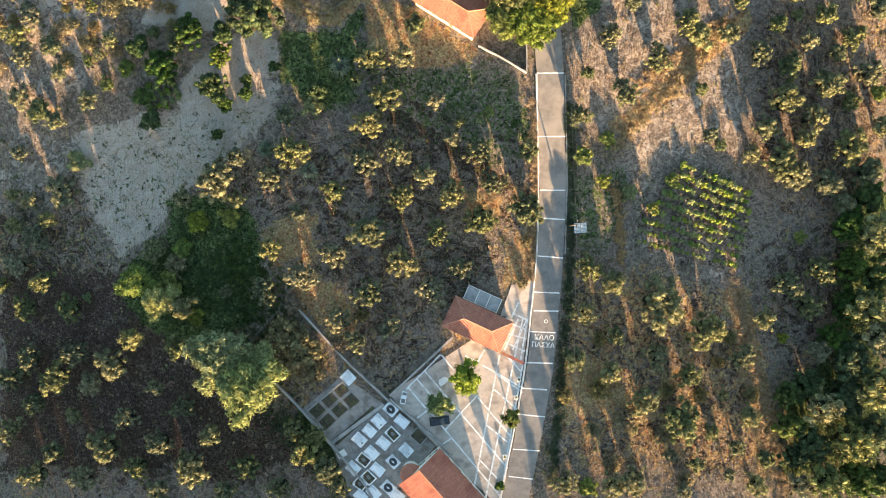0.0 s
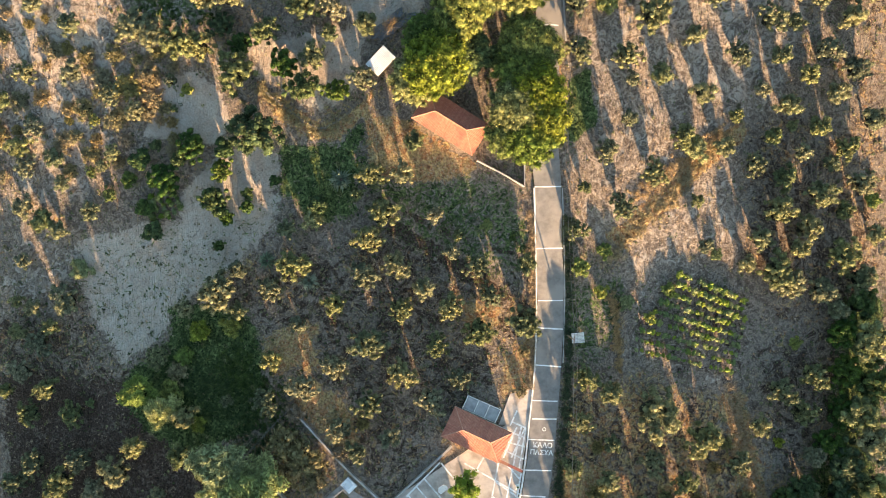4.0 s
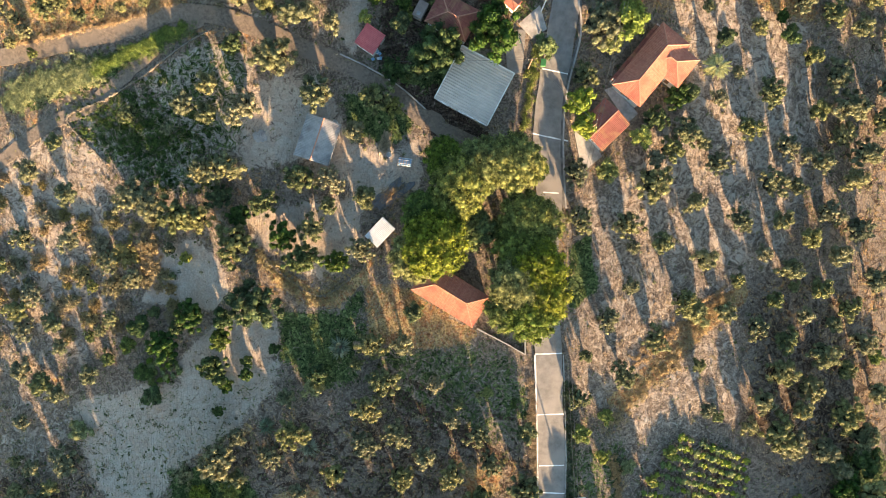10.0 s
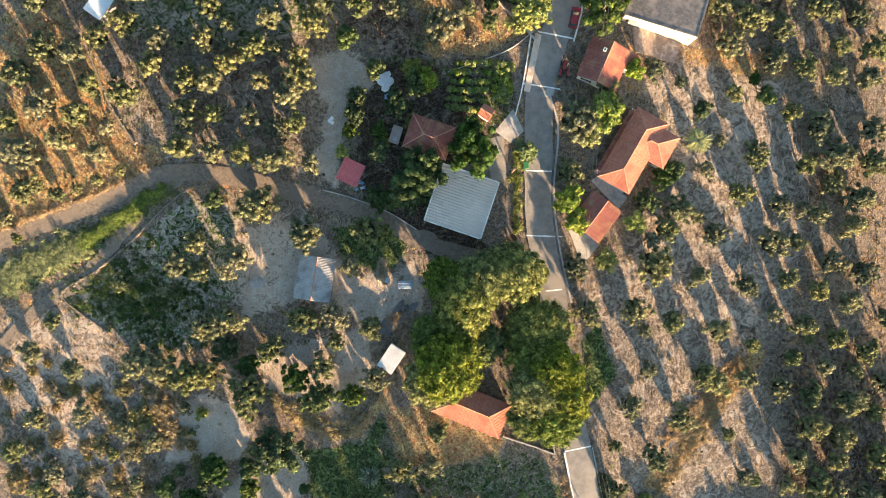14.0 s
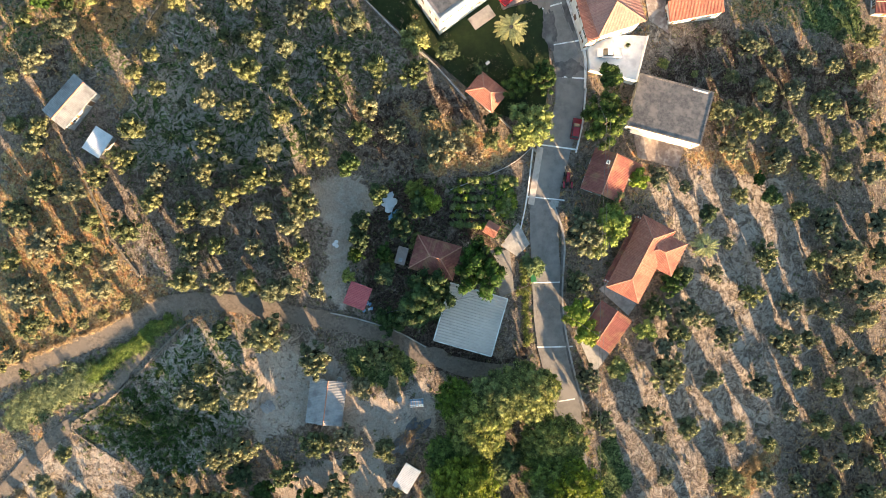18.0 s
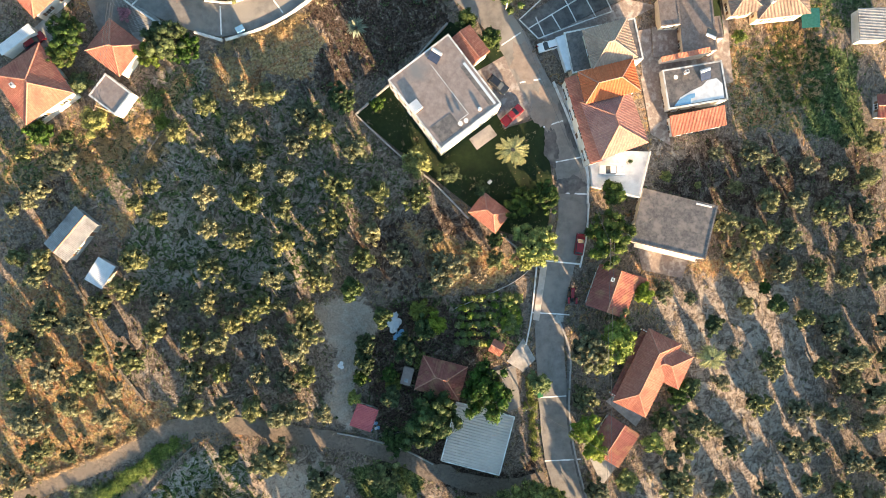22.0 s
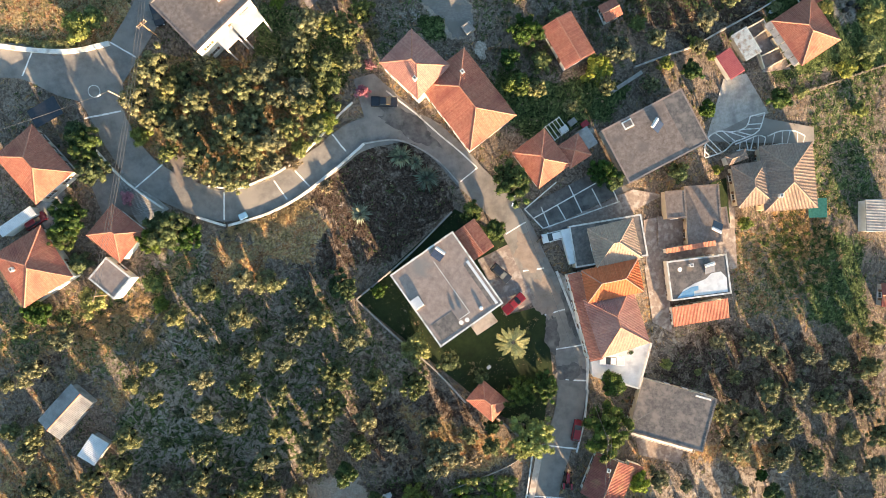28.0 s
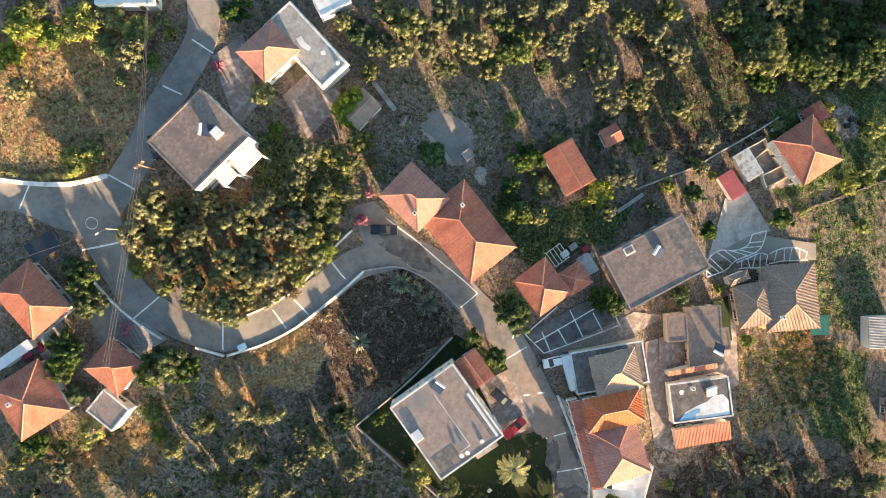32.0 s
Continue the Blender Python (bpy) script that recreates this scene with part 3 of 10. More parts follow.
region([(-56.7, 57), (-50.6, 59.3), (-45, 54.7), (-42.9, 48.9), (-46.6, 44.2), (-52.6, 45.3), (-62.2, 46.5), (-60, 51.2)], bare=1, soft=0.6)      # sandy clearing
region([(-44.3, 44.2), (-33.7, 44.2), (-32.7, 37.2), (-42.6, 27.5), (-53.8, 24.8), (-55.9, 32.1), (-50.5, 39.4)], bare=0.8)
region([(-39.9, 64.9), (-15.8, 69.2), (-14.9, 57.9), (-25.4, 50), (-37.8, 58.1)], bare=0.75, dark=0.2, soft=1.5)      # pen
region([(-42.2, 89.4), (-24.3, 91.3), (-15.7, 78.2), (-4.5, 78.1), (-4.6, 68), (-15.9, 67), (-29.2, 74.9), (-39.6, 72.8)], bare=0.75, soft=1.5)
region([(-32.5, 44.2), (-20.9, 45.3), (-13.9, 51.1), (-16.4, 41.8), (-21.1, 37.2), (-31.7, 33.6)], green=0.8, dark=0.5, soft=1.5)
region([(-37.9, 56.9), (-32.2, 53.5), (-25.4, 48.8), (-19.7, 48.8), (-13.8, 54.5), (-15, 51.1), (-20.9, 45.1), (-26.7, 45.6), (-33.5, 49.8)], dry=1, soft=0.6)
region([(-16.2, 51.1), (-7.1, 48.7), (7.7, 39.5), (-0.3, 36.6), (-14.1, 38.3)], dry=1)
region([(24.9, 64.4), (63.1, 87.1), (67.9, 54.8), (60.9, 38.3), (26.1, 39.2)], dry=0.14, bare=0.42, soft=3)
region([(34.3, 25.3), (46.1, 35.8), (54.4, 44.1), (62.8, 50.1), (64.2, 46.7), (55.8, 39.5), (47.4, 32.4), (38, 23.1)], dry=1, soft=0.8)      # dry grass bank
region([(25.4, 57), (30.5, 60), (31.5, 48.4), (26, 43.9)], green=0.95, dark=0.2, soft=0.8)
region([(66.7, 87.1), (92.6, 89.8), (95.5, 37.3), (65.9, 38.2)], dry=0.35, dark=0.45, soft=3)
region([(-76.2, 83.2), (-61.5, 90.3), (-51.5, 85.2), (-45.2, 75.1), (-44.3, 68.4), (-57.2, 67.4), (-66.2, 74.3)], green=0.5, bare=0.45, dark=0.2, soft=0.7)      # green corner behind the rubble wall
region([(-61.5, 90.3), (-45.1, 99.1), (-37.5, 94.7), (-38.2, 78.4), (-45.2, 75.1), (-51.5, 85.2)], green=0.5, bare=0.65, soft=1.5)
region([(-83.8, 91.4), (-68.1, 94.8), (-49.4, 101.1), (-49.6, 99), (-66.1, 90.9), (-82, 85.2), (-89.4, 85.4)], green=0.8, dry=0.55, soft=0.7)
region([(-86.2, 111.8), (-41.2, 110.6), (-41.4, 105.4), (-64.2, 100.6), (-88.1, 95.9)], dry=0.85, soft=2)
region([(-19.9, 88.1), (-8.8, 86.9), (-4.4, 81.4), (-9, 77), (-17.9, 79.3)], green=0.9, dark=0.3, soft=1)
region([(-9.9, 90.2), (0.1, 92.3), (11.2, 78), (16.9, 82.4), (15.7, 75.7), (2.2, 75.8), (-6.6, 84.7)], dark=0.8, soft=1)
region([(-73.8, 137.8), (-61.9, 137.1), (-55.1, 120.2), (-49.3, 109.8), (-51.9, 104.7), (-66.5, 98.7), (-90.1, 93.1)], green=0.2, dry=0.68, dark=0.28, soft=2)      # straw-coloured slope above the track
region([(-50, 147.1), (-33.1, 153.5), (-1.3, 150.5), (-1.2, 142.1), (-9.4, 126.9), (-16.6, 124.2), (-25.9, 122.1), (-44.3, 126.5), (-53.2, 129.7)], green=0.5, bare=0.6, soft=2.5)      # orchard on pale soil
region([(-51.5, 128.2), (-16.6, 119.9), (-17.8, 102.3), (-23.4, 97.9), (-47.7, 103.7), (-55.3, 115.7)], green=0.25, bare=0.35, dark=0.35, soft=2.5)
region([(-18.9, 119.3), (-8, 119.5), (-5.2, 112.7), (-12, 107.6), (-16.6, 96.2), (-20.5, 100.6), (-15.6, 110.8)], bare=0.95)
region([(-1.3, 150.5), (8.5, 137.8), (20.2, 122.2), (25.1, 118.8), (13.8, 113.7), (-2.6, 118.7), (-9.9, 124.8), (-1.2, 142.1)], dry=0.2, bare=0.2, dark=0.55, soft=2)
region([(2.4, 130.6), (14.2, 124.7), (24, 119.1), (14.1, 114.8), (5.4, 115.7)], dry=0.85, soft=1.5)
region([(-2.9, 117.7), (14.1, 114.8), (22.1, 110.6), (19.1, 102.3), (4.3, 101.4), (-6.3, 108.5)], green=0.5, dark=0.5, soft=1)      # kitchen garden
region([(-11, 111.9), (-1, 107.2), (6.5, 91.7), (-3.6, 87.3), (-11.6, 91.5)], green=0.8, dark=0.6, soft=1.5)
region([(-64.1, 165.8), (-52.9, 161.1), (-38.6, 162.8), (-35.6, 159.1), (-47.8, 153.8), (-63, 150.1), (-69, 151.5)], green=0.5, dry=0.55, soft=1.5)
region([(-68.7, 152.5), (-52, 154.3), (-36.8, 158.4), (-35.6, 157.1), (-48.2, 149.3), (-59.1, 148.7), (-70, 148.6)], dry=0.35, dark=0.5, soft=0.8)
region([(-50, 147.1), (-42.2, 151.5), (-32.2, 156.3), (-37.8, 148.4), (-45.9, 142.9), (-50, 136.5)], dry=0.9)
region([(51.6, 109.2), (74.7, 103.8), (80.5, 82.3), (70.3, 50.6), (24.2, 63.5), (35.6, 72.6), (49.1, 85.6)], dry=0.14, bare=0.5, soft=2.5)      # dusty ground behind the farmhouse
region([(64.1, 128.9), (100.1, 124.8), (84.9, 46.4), (71.6, 50.3), (81.7, 81.9), (74.7, 103.8), (57.5, 109)], green=0.2, dry=0.2, bare=0.25, dark=0.3, soft=3)
region([(55.5, 110.6), (75.3, 107.1), (76.8, 102.1), (55.9, 107.1)], dry=0.9, soft=1)
region([(50.2, 137.1), (68.5, 132.5), (63.8, 122.2), (47.1, 127)], dry=0.3, bare=0.35, dark=0.2, soft=1.5)
region([(71.2, 151.4), (88.3, 147.8), (83.9, 130.4), (69, 133.9)], green=0.4, dry=0.6, bare=0.15, soft=0.8)      # weedy field below the houses
region([(88.4, 148.9), (98.3, 143.4), (95.2, 124.3), (83.9, 130.4)], green=0.8, dark=0.3, soft=1.5)
region([(66.7, 134.4), (98.6, 123.5), (96.7, 110.6), (51.7, 122), (55.5, 131.6)], green=0.2, bare=0.15, dark=0.6, soft=2)
region([(-31.1, 201.1), (-10.6, 197.2), (3.1, 191.6), (-0.7, 183.2), (-11.8, 177.4), (-20.2, 175), (-28.7, 181.8), (-34.8, 190)], green=0.35, dry=0.7, soft=1)      # wooded knoll
region([(-6.6, 206.3), (7, 200.9), (7.1, 191.9), (-2.6, 183.6), (-9.6, 197)], green=0.8, dry=0.4, soft=1.5)
region([(-45, 232), (-20.1, 227.8), (-28, 210.2), (-34.6, 202.7), (-52, 206)], green=0.3, dry=0.9, soft=1.5)      # grassy hill
region([(2.4, 178.6), (12.6, 178.6), (18.9, 169), (18.1, 165), (6.5, 158.9), (-8.4, 156.9), (-14.4, 165.6), (-7.4, 170.3)], green=0.15, bare=0.15, dark=0.75)      # hollow inside the bend, darkened in colour for the shade lying there
region([(-17.5, 169.4), (-7.4, 170.3), (-3.2, 166.3), (-7.7, 159.9), (-17, 163)], dry=0.85)
region([(17.3, 212), (33.4, 216.3), (45.2, 207.4), (41.2, 197.8), (30.4, 195.7), (13.4, 192.7), (7.5, 193.8)], green=0.4, dry=0.25, bare=0.3, soft=2)
region([(19.9, 202.6), (24.9, 204.5), (29.3, 200.9), (28.6, 194.5), (24, 195)], bare=1, soft=0.5)
region([(18.9, 199.8), (23.9, 199.4), (23.8, 193.8), (20, 195.5)], green=1, dark=0.5, soft=0.6)
region([(29.2, 189.7), (42.8, 184.1), (55.4, 181.7), (49.7, 175.4), (35.5, 174), (31.1, 178)], green=0.8, dark=0.55, soft=1.5)
region([(57.7, 205.4), (80.7, 209.2), (89.1, 191.8), (68.6, 186.8), (58.9, 194.8)], dry=0.35, dark=0.75, soft=2.5)
region([(76.4, 210.8), (81.8, 209), (78.9, 199.9), (74.7, 201.6)], dry=0.9, soft=1)
# north-east corner: deep shade put into the ground colour by the dark share
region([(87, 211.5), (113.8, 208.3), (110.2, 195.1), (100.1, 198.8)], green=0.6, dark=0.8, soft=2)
region([(91.4, 177.3), (107.4, 180), (102.3, 147.1), (90.1, 151.9)], green=0.6, dry=0.2, bare=0.2, soft=2)
region([(-37.2, 168.1), (-21.8, 168.2), (-8.4, 156.9), (-1.2, 152), (10.1, 135.3), (1.3, 133.7), (-38.9, 142.4), (-54.6, 150.2)], green=0.45, bare=0.45, dark=0.15, soft=2.5)
region([(-24.7, 168.8), (-14.9, 163.6), (-17.3, 157.8), (-25.8, 160.6)], dry=0.85, soft=1.5)
region([(-53.8, 153.3), (-38.4, 159.9), (-28.4, 166.4), (-27.7, 164.2), (-43.1, 153.9), (-55.2, 148.2)], green=0.45, dry=0.8, soft=1)
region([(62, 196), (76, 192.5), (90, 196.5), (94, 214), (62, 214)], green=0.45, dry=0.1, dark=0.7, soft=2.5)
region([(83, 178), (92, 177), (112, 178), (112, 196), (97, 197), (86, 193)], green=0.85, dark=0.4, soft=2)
region([(98.5, 195), (101.5, 195.5), (105, 190), (104.5, 186.5), (100, 186.5)], green=0.25, bare=0.5, soft=1)
region([(-12, 93), (-4, 93), (6, 95), (14, 100), (12, 112), (-4, 117), (-11, 109)], green=0.22, bare=0.15, dark=0.7, soft=1)      # garden of the old house, its shade painted in by the dark share
region([(46, 106), (62, 108), (64, 96), (58, 84), (50, 84), (48, 98)], dry=0.2, bare=0.5, soft=2)


def covers(x, y):
    """Shares of green, dry, bare and dark ground at places, with ragged edges between the plots."""
    x, y = np.asarray(x, float), np.asarray(y, float)
    w = np.stack([0.25 * soft_noise(x, y, 9.0, 3 + k) for k in range(4)])
    w[1] += 0.25 * soft_noise(x, y, 14.0, 9)
    r = 1.5 * (soft_noise(x, y, 6.0, 12) - 0.5) + 0.9 * (soft_noise(x, y, 2.3, 13) - 0.5) + 0.6 * (soft_noise(x, y, 1.1, 14) - 0.5)
    for p, val, soft in REGIONS:
        pad = 3 * soft + 3
        i = np.nonzero((x > p[:, 0].min() - pad) & (x < p[:, 0].max() + pad) & (y > p[:, 1].min() - pad) & (y < p[:, 1].max() + pad))[0]
        if not len(i):
            continue
        px, py = x[i], y[i]
        near, inside = np.full(len(i), 1e9), np.zeros(len(i), bool)
        for (ax, ay), (bx, by) in zip(p, np.roll(p, -1, 0)):
            ex, ey = bx - ax, by - ay
            s = np.clip(((px - ax) * ex + (py - ay) * ey) / (ex * ex + ey * ey), 0, 1)
            near = np.minimum(near, np.hypot(px - ax - s * ex, py - ay - s * ey))
            if ay != by:
                inside ^= ((ay > py) != (by > py)) & (px < ex * (py - ay) / ey + ax)
        s = np.clip(0.5 + (np.where(inside, near, -near) + soft * r[i]) / (2 * soft), 0, 1)
        w[:, i] += (val[:, None] - w[:, i]) * (s * s * (3 - 2 * s))
    return w


def far(a, b, step):
    """Grid lines: even between a and b, ever wider outside."""
    mid = np.arange(a, b + 0.01, step)
    grow = np.cumsum(step * 1.6 ** np.arange(1, 16))
    return np.concatenate([a - grow[::-1], mid, mid[-1] + grow])


gx, gy = far(-108, 118, 0.75), far(-62, 242, 0.75)
X, Y = np.meshgrid(gx, gy)
fx, fy = X.ravel(), Y.ravel()
nx, ny = len(gx), len(gy)
rough_ground = 0.16 * (soft_noise(fx, fy, 5.0, 3) - 0.5) + 0.10 * (soft_noise(fx, fy, 1.7, 4) - 0.5)
fz = ground(fx, fy) + rough_ground - 0.10
idx = np.arange(nx * ny).reshape(ny, nx)
quads = np.stack([idx[:-1, :-1], idx[:-1, 1:], idx[1:, 1:], idx[1:, :-1]], -1).reshape(-1, 4)
me = bpy.data.meshes.new("ground")
me.from_pydata(np.stack([fx, fy, fz], -1).tolist(), [], quads.tolist())
att = me.color_attributes.new("cover", "FLOAT_COLOR", "POINT")
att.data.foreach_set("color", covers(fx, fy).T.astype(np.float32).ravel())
me.polygons.foreach_set("use_smooth", [True] * len(me.polygons))


def earth():
    """Soil, stubble and weeds mixed by what grows where."""
    m = bpy.data.materials.new("hillside_earth")
    m.use_nodes = True
    n, l = m.node_tree.nodes, m.node_tree.links
    bs = n["Principled BSDF"]
    tc = n.new("ShaderNodeTexCoord")

    def tex(scale, detail=6, rough=0.65):
        t = n.new("ShaderNodeTexNoise")
        t.inputs["Scale"].default_value, t.inputs["Detail"].default_value, t.inputs["Roughness"].default_value = scale, detail, rough
        l.new(tc.outputs["Object"], t.inputs["Vector"])
        return t.outputs["Fac"]

    def brush(scale, wave=1.5, shift=0.0):
        t = n.new("ShaderNodeTexNoise")
        t.inputs["Scale"].default_value, t.inputs["Detail"].default_value, t.inputs["Roughness"].default_value, t.inputs["Distortion"].default_value = scale, 8, 0.66, wave
        mv = n.new("ShaderNodeMapping")
        mv.inputs["Location"].default_value = (shift * 13, shift * 7, 0)
        l.new(tc.outputs["Object"], mv.inputs[0])
        l.new(mv.outputs[0], t.inputs["Vector"])
        return t.outputs["Fac"]

    def ramp(fac, a, b, lo=0.40, hi=0.60):
        r = n.new("ShaderNodeValToRGB")
        r.color_ramp.elements[0].position, r.color_ramp.elements[1].position = lo, hi
        r.color_ramp.elements[0].color, r.color_ramp.elements[1].color = (*a, 1), (*b, 1)
        l.new(fac, r.inputs[0])
        return r.outputs[0]

    def mix(f, a, b):
        x = n.new("ShaderNodeMix")
        x.data_type = "RGBA"
        l.new(f, x.inputs["Factor"]), l.new(a, x.inputs["A"]), l.new(b, x.inputs["B"])
        return x.outputs["Result"]

    def math_(op, a, b):
        x = n.new("ShaderNodeMath")
        x.operation, x.use_clamp = op, True
        for k, s in enumerate((a, b)):
            if isinstance(s, float):
                x.inputs[k].default_value = s
            else:
                l.new(s, x.inputs[k])
        return x.outputs[0]

    fine, mid, broad = tex(2.8, 8, 0.75), tex(0.7, 8, 0.7), tex(0.09, 4)
    at = n.new("ShaderNodeAttribute")
    at.attribute_name = "cover"
    sp = n.new("ShaderNodeSeparateColor")
    l.new(at.outputs["Color"], sp.inputs[0])
    def patch(share, noise):
        """Patches with ragged edges that fill the given share of the ground."""
        u, v = n.new("ShaderNodeMath"), n.new("ShaderNodeMath")
        u.operation = v.operation = "MULTIPLY_ADD"
        v.use_clamp = True
        l.new(noise, u.inputs[0])
        u.inputs[1].default_value, u.inputs[2].default_value = 11.0, -5.5 - 2.1
        l.new(share, v.inputs[0]), l.new(u.outputs[0], v.inputs[2])
        v.inputs[1].default_value = 5.0
        return v.outputs[0]

    # bare soil: pale dust and darker earth in drifts a stride or two wide
    soil = mix(ramp(broad, (0, 0, 0), (1, 1, 1), 0.4, 0.6), ramp(fine, *SOIL_A, 0.3, 0.68), ramp(fine, *SOIL_B, 0.3, 0.68))
    soil = mix(ramp(brush(0.55, 2.2, 9.1), (0, 0, 0), (0.6, 0.6, 0.6), 0.47, 0.56), soil, ramp(tex(2.0), *TILLED_AND_SHADE))
    c = mix(patch(at.outputs["Alpha"], brush(0.30, 2.0, 5.5)), soil, mix(ramp(brush(0.8, 1.5, 8.2), (0, 0, 0), (0.45, 0.45, 0.45), 0.5, 0.6), ramp(fine, *TILLED_AND_SHADE), soil))
    c = mix(patch(sp.outputs[2], brush(0.42, 2.0, 2.2)), c, mix(ramp(brush(0.22, 2.4, 4.9), (0, 0, 0), (1, 1, 1), 0.45, 0.58), ramp(fine, *SAND, 0.3, 0.7), ramp(fine, *PALE, 0.3, 0.7)))
    c = mix(patch(sp.outputs[1], brush(0.45, 1.8, 1.1)), c, mix(ramp(brush(0.35, 2.0, 6.3), (0, 0, 0), (1, 1, 1), 0.46, 0.56), ramp(tex(2.2), *STRAW), ramp(tex(1.7), *RUST)))
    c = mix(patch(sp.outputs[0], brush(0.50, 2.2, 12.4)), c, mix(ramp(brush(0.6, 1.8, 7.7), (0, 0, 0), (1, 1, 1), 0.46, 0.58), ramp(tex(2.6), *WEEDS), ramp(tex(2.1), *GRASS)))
    l.new(c, bs.inputs["Base Color"])
    bs.inputs["Roughness"].default_value, bs.inputs["Specular IOR Level"].default_value = 0.95, 0.15
    bp = n.new("ShaderNodeBump")
    bp.inputs["Strength"].default_value, bp.inputs["Distance"].default_value = 0.9, 0.5
    mp = n.new("ShaderNodeMapping")
    mp.inputs["Rotation"].default_value[2], mp.inputs["Scale"].default_value = radians(-22), (1.9, 0.35, 1)
    l.new(tc.outputs["Object"], mp.inputs[0])
    fur = n.new("ShaderNodeTexNoise")
    fur.inputs["Scale"].default_value, fur.inputs["Detail"].default_value, fur.inputs["Distortion"].default_value = 0.9, 5, 1.2
    l.new(mp.outputs[0], fur.inputs["Vector"])
    clods = math_("ADD", math_("MULTIPLY", tex(4.0, 3), 0.25), math_("MULTIPLY", mid, 0.45))
    l.new(math_("ADD", clods, math_("MULTIPLY", fur.outputs["Fac"], 0.7)), bp.inputs["Height"])
    l.new(bp.outputs[0], bs.inputs["Normal"])
    return m


# dark earth: tilled soil, and the shade painted into some plots
TILLED_AND_SHADE = ((0.011, 0.008, 0.006), (0.090, 0.060, 0.045))
SOIL_A = ((0.045, 0.034, 0.027), (0.35, 0.29, 0.24))
SOIL_B = ((0.062, 0.047, 0.037), (0.36, 0.295, 0.24))
PALE = ((0.25, 0.221, 0.188), (0.50, 0.44, 0.372))
SAND = ((0.22, 0.178, 0.145), (0.46, 0.38, 0.315))
STRAW = ((0.16, 0.112, 0.052), (0.50, 0.37, 0.18))
RUST = ((0.13, 0.060, 0.030), (0.42, 0.225, 0.11))
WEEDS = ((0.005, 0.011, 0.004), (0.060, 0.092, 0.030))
GRASS = ((0.050, 0.078, 0.028), (0.20, 0.245, 0.095))
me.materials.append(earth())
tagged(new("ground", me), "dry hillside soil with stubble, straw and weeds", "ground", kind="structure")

# ---- roads ----
MAIN_ROAD = [(12.3, -63.3), (13.5, -57.0), (15.9, -47.2), (18.3, -35.0), (20.3, -23.3), (21.3, -12.2), (22.1, -1.0), (22.5, 12.3), (22.0, 23.1), (21.6, 35.4), (20.9, 44.4), (20.6, 51.1), (21.1, 60.2), (21.8, 69.2), (21.2, 79.8), (22.7, 92.4), (21.7, 84.4), (22.8, 91.6), (24.0, 99.9), (25.7, 107.9), (29.9, 117.0), (33.3, 123.3), (34.9, 129.5), (35.3, 135.8), (34.7, 143.2), (31.9, 150.9), (29.5, 159.7), (26.3, 165.7), (23.0, 170.5), (19.4, 176.2), (15.1, 180.5), (9.6, 181.4), (3.9, 180.7), (-1.8, 177.7), (-6.7, 175.6), (-12.1, 173.5), (-16.2, 173.0), (-20.4, 173.1), (-25.6, 175.6), (-32.0, 180.7), (-35.2, 186.5), (-36.8, 192.2), (-38.1, 196.8)]
WEST_ROAD = [(-36.6, 191.2), (-38.1, 196.8), (-42.8, 199.6), (-47.7, 203.2), (-52.1, 204.5), (-57.7, 205.2)]
NORTH_ROAD = [(-38.5, 195.4), (-33.4, 200.3), (-29.9, 204.0), (-26.9, 207.2), (-23.7, 211.4), (-19.8, 216.0), (-14.8, 221.3), (-12.5, 225.2), (-11.6, 229.9), (-11.2, 235.5)]
TRACK_A = [(-90.0, 95.5), (-84.8, 96.3), (-72.4, 98.4), (-60.2, 100.7), (-51.6, 103.2), (-43.9, 102.6), (-35.5, 100.1), (-27.3, 96.5), (-16.9, 92.3), (-8.9, 87.3), (-2.0, 81.6), (-3.4, 83.7), (2.4, 79.3), (10.8, 76.1), (17.7, 76.1)]
TRACK_B = [(-46.3, 101.9), (-52.6, 99.2), (-61.0, 92.8), (-69.6, 86.3), (-77.6, 83.1), (-84.9, 79.0), (-94.2, 72.7)]
BARS_A = [(18.89, 35.39, 24.40, 35.46), (19.39, 22.83, 24.83, 22.88), (19.78, 12.03, 25.03, 12.05), (19.61, 6.38, 25.12, 6.05), (19.46, -1.40, 24.86, -1.87), (18.68, -8.88, 24.09, -9.12), (18.70, -12.74, 23.88, -12.88), (17.90, -17.08, 23.43, -17.34), (17.09, -23.52, 22.74, -23.68), (16.15, -28.79, 21.57, -29.18), (15.45, -34.17, 21.10, -34.81), (14.50, -41.41, 20.03, -41.81), (13.56, -46.98, 18.60, -47.61), (20.39, 68.07, 23.60, 67.85), (20.19, 92.24, 25.48, 91.29), (18.29, 79.66, 25.37, 78.22), (22.24, 108.96, 29.35, 106.73)]
BARS_B = [(26.77, 118.13, 33.40, 115.85), (32.48, 130.02, 37.75, 128.53), (31.82, 135.80, 38.60, 135.56), (31.97, 142.60, 36.84, 142.97), (33.27, 151.20, 29.39, 151.44), (27.56, 158.68, 31.54, 160.20), (21.26, 169.62, 24.77, 171.54), (13.45, 179.01, 16.53, 182.54), (0.41, 182.06, 2.14, 178.72), (-7.40, 177.20, -5.32, 173.78), (-11.15, 175.87, -9.64, 172.25), (-19.94, 175.51, -21.04, 170.70), (-34.94, 179.15, -29.38, 182.15), (-40.70, 192.43, -34.28, 192.49), (-49.13, 201.24, -46.39, 205.03), (-33.43, 204.15, -29.58, 200.77), (-21.15, 217.00, -18.38, 214.98), (-14.70, 223.72, -11.73, 220.83)]
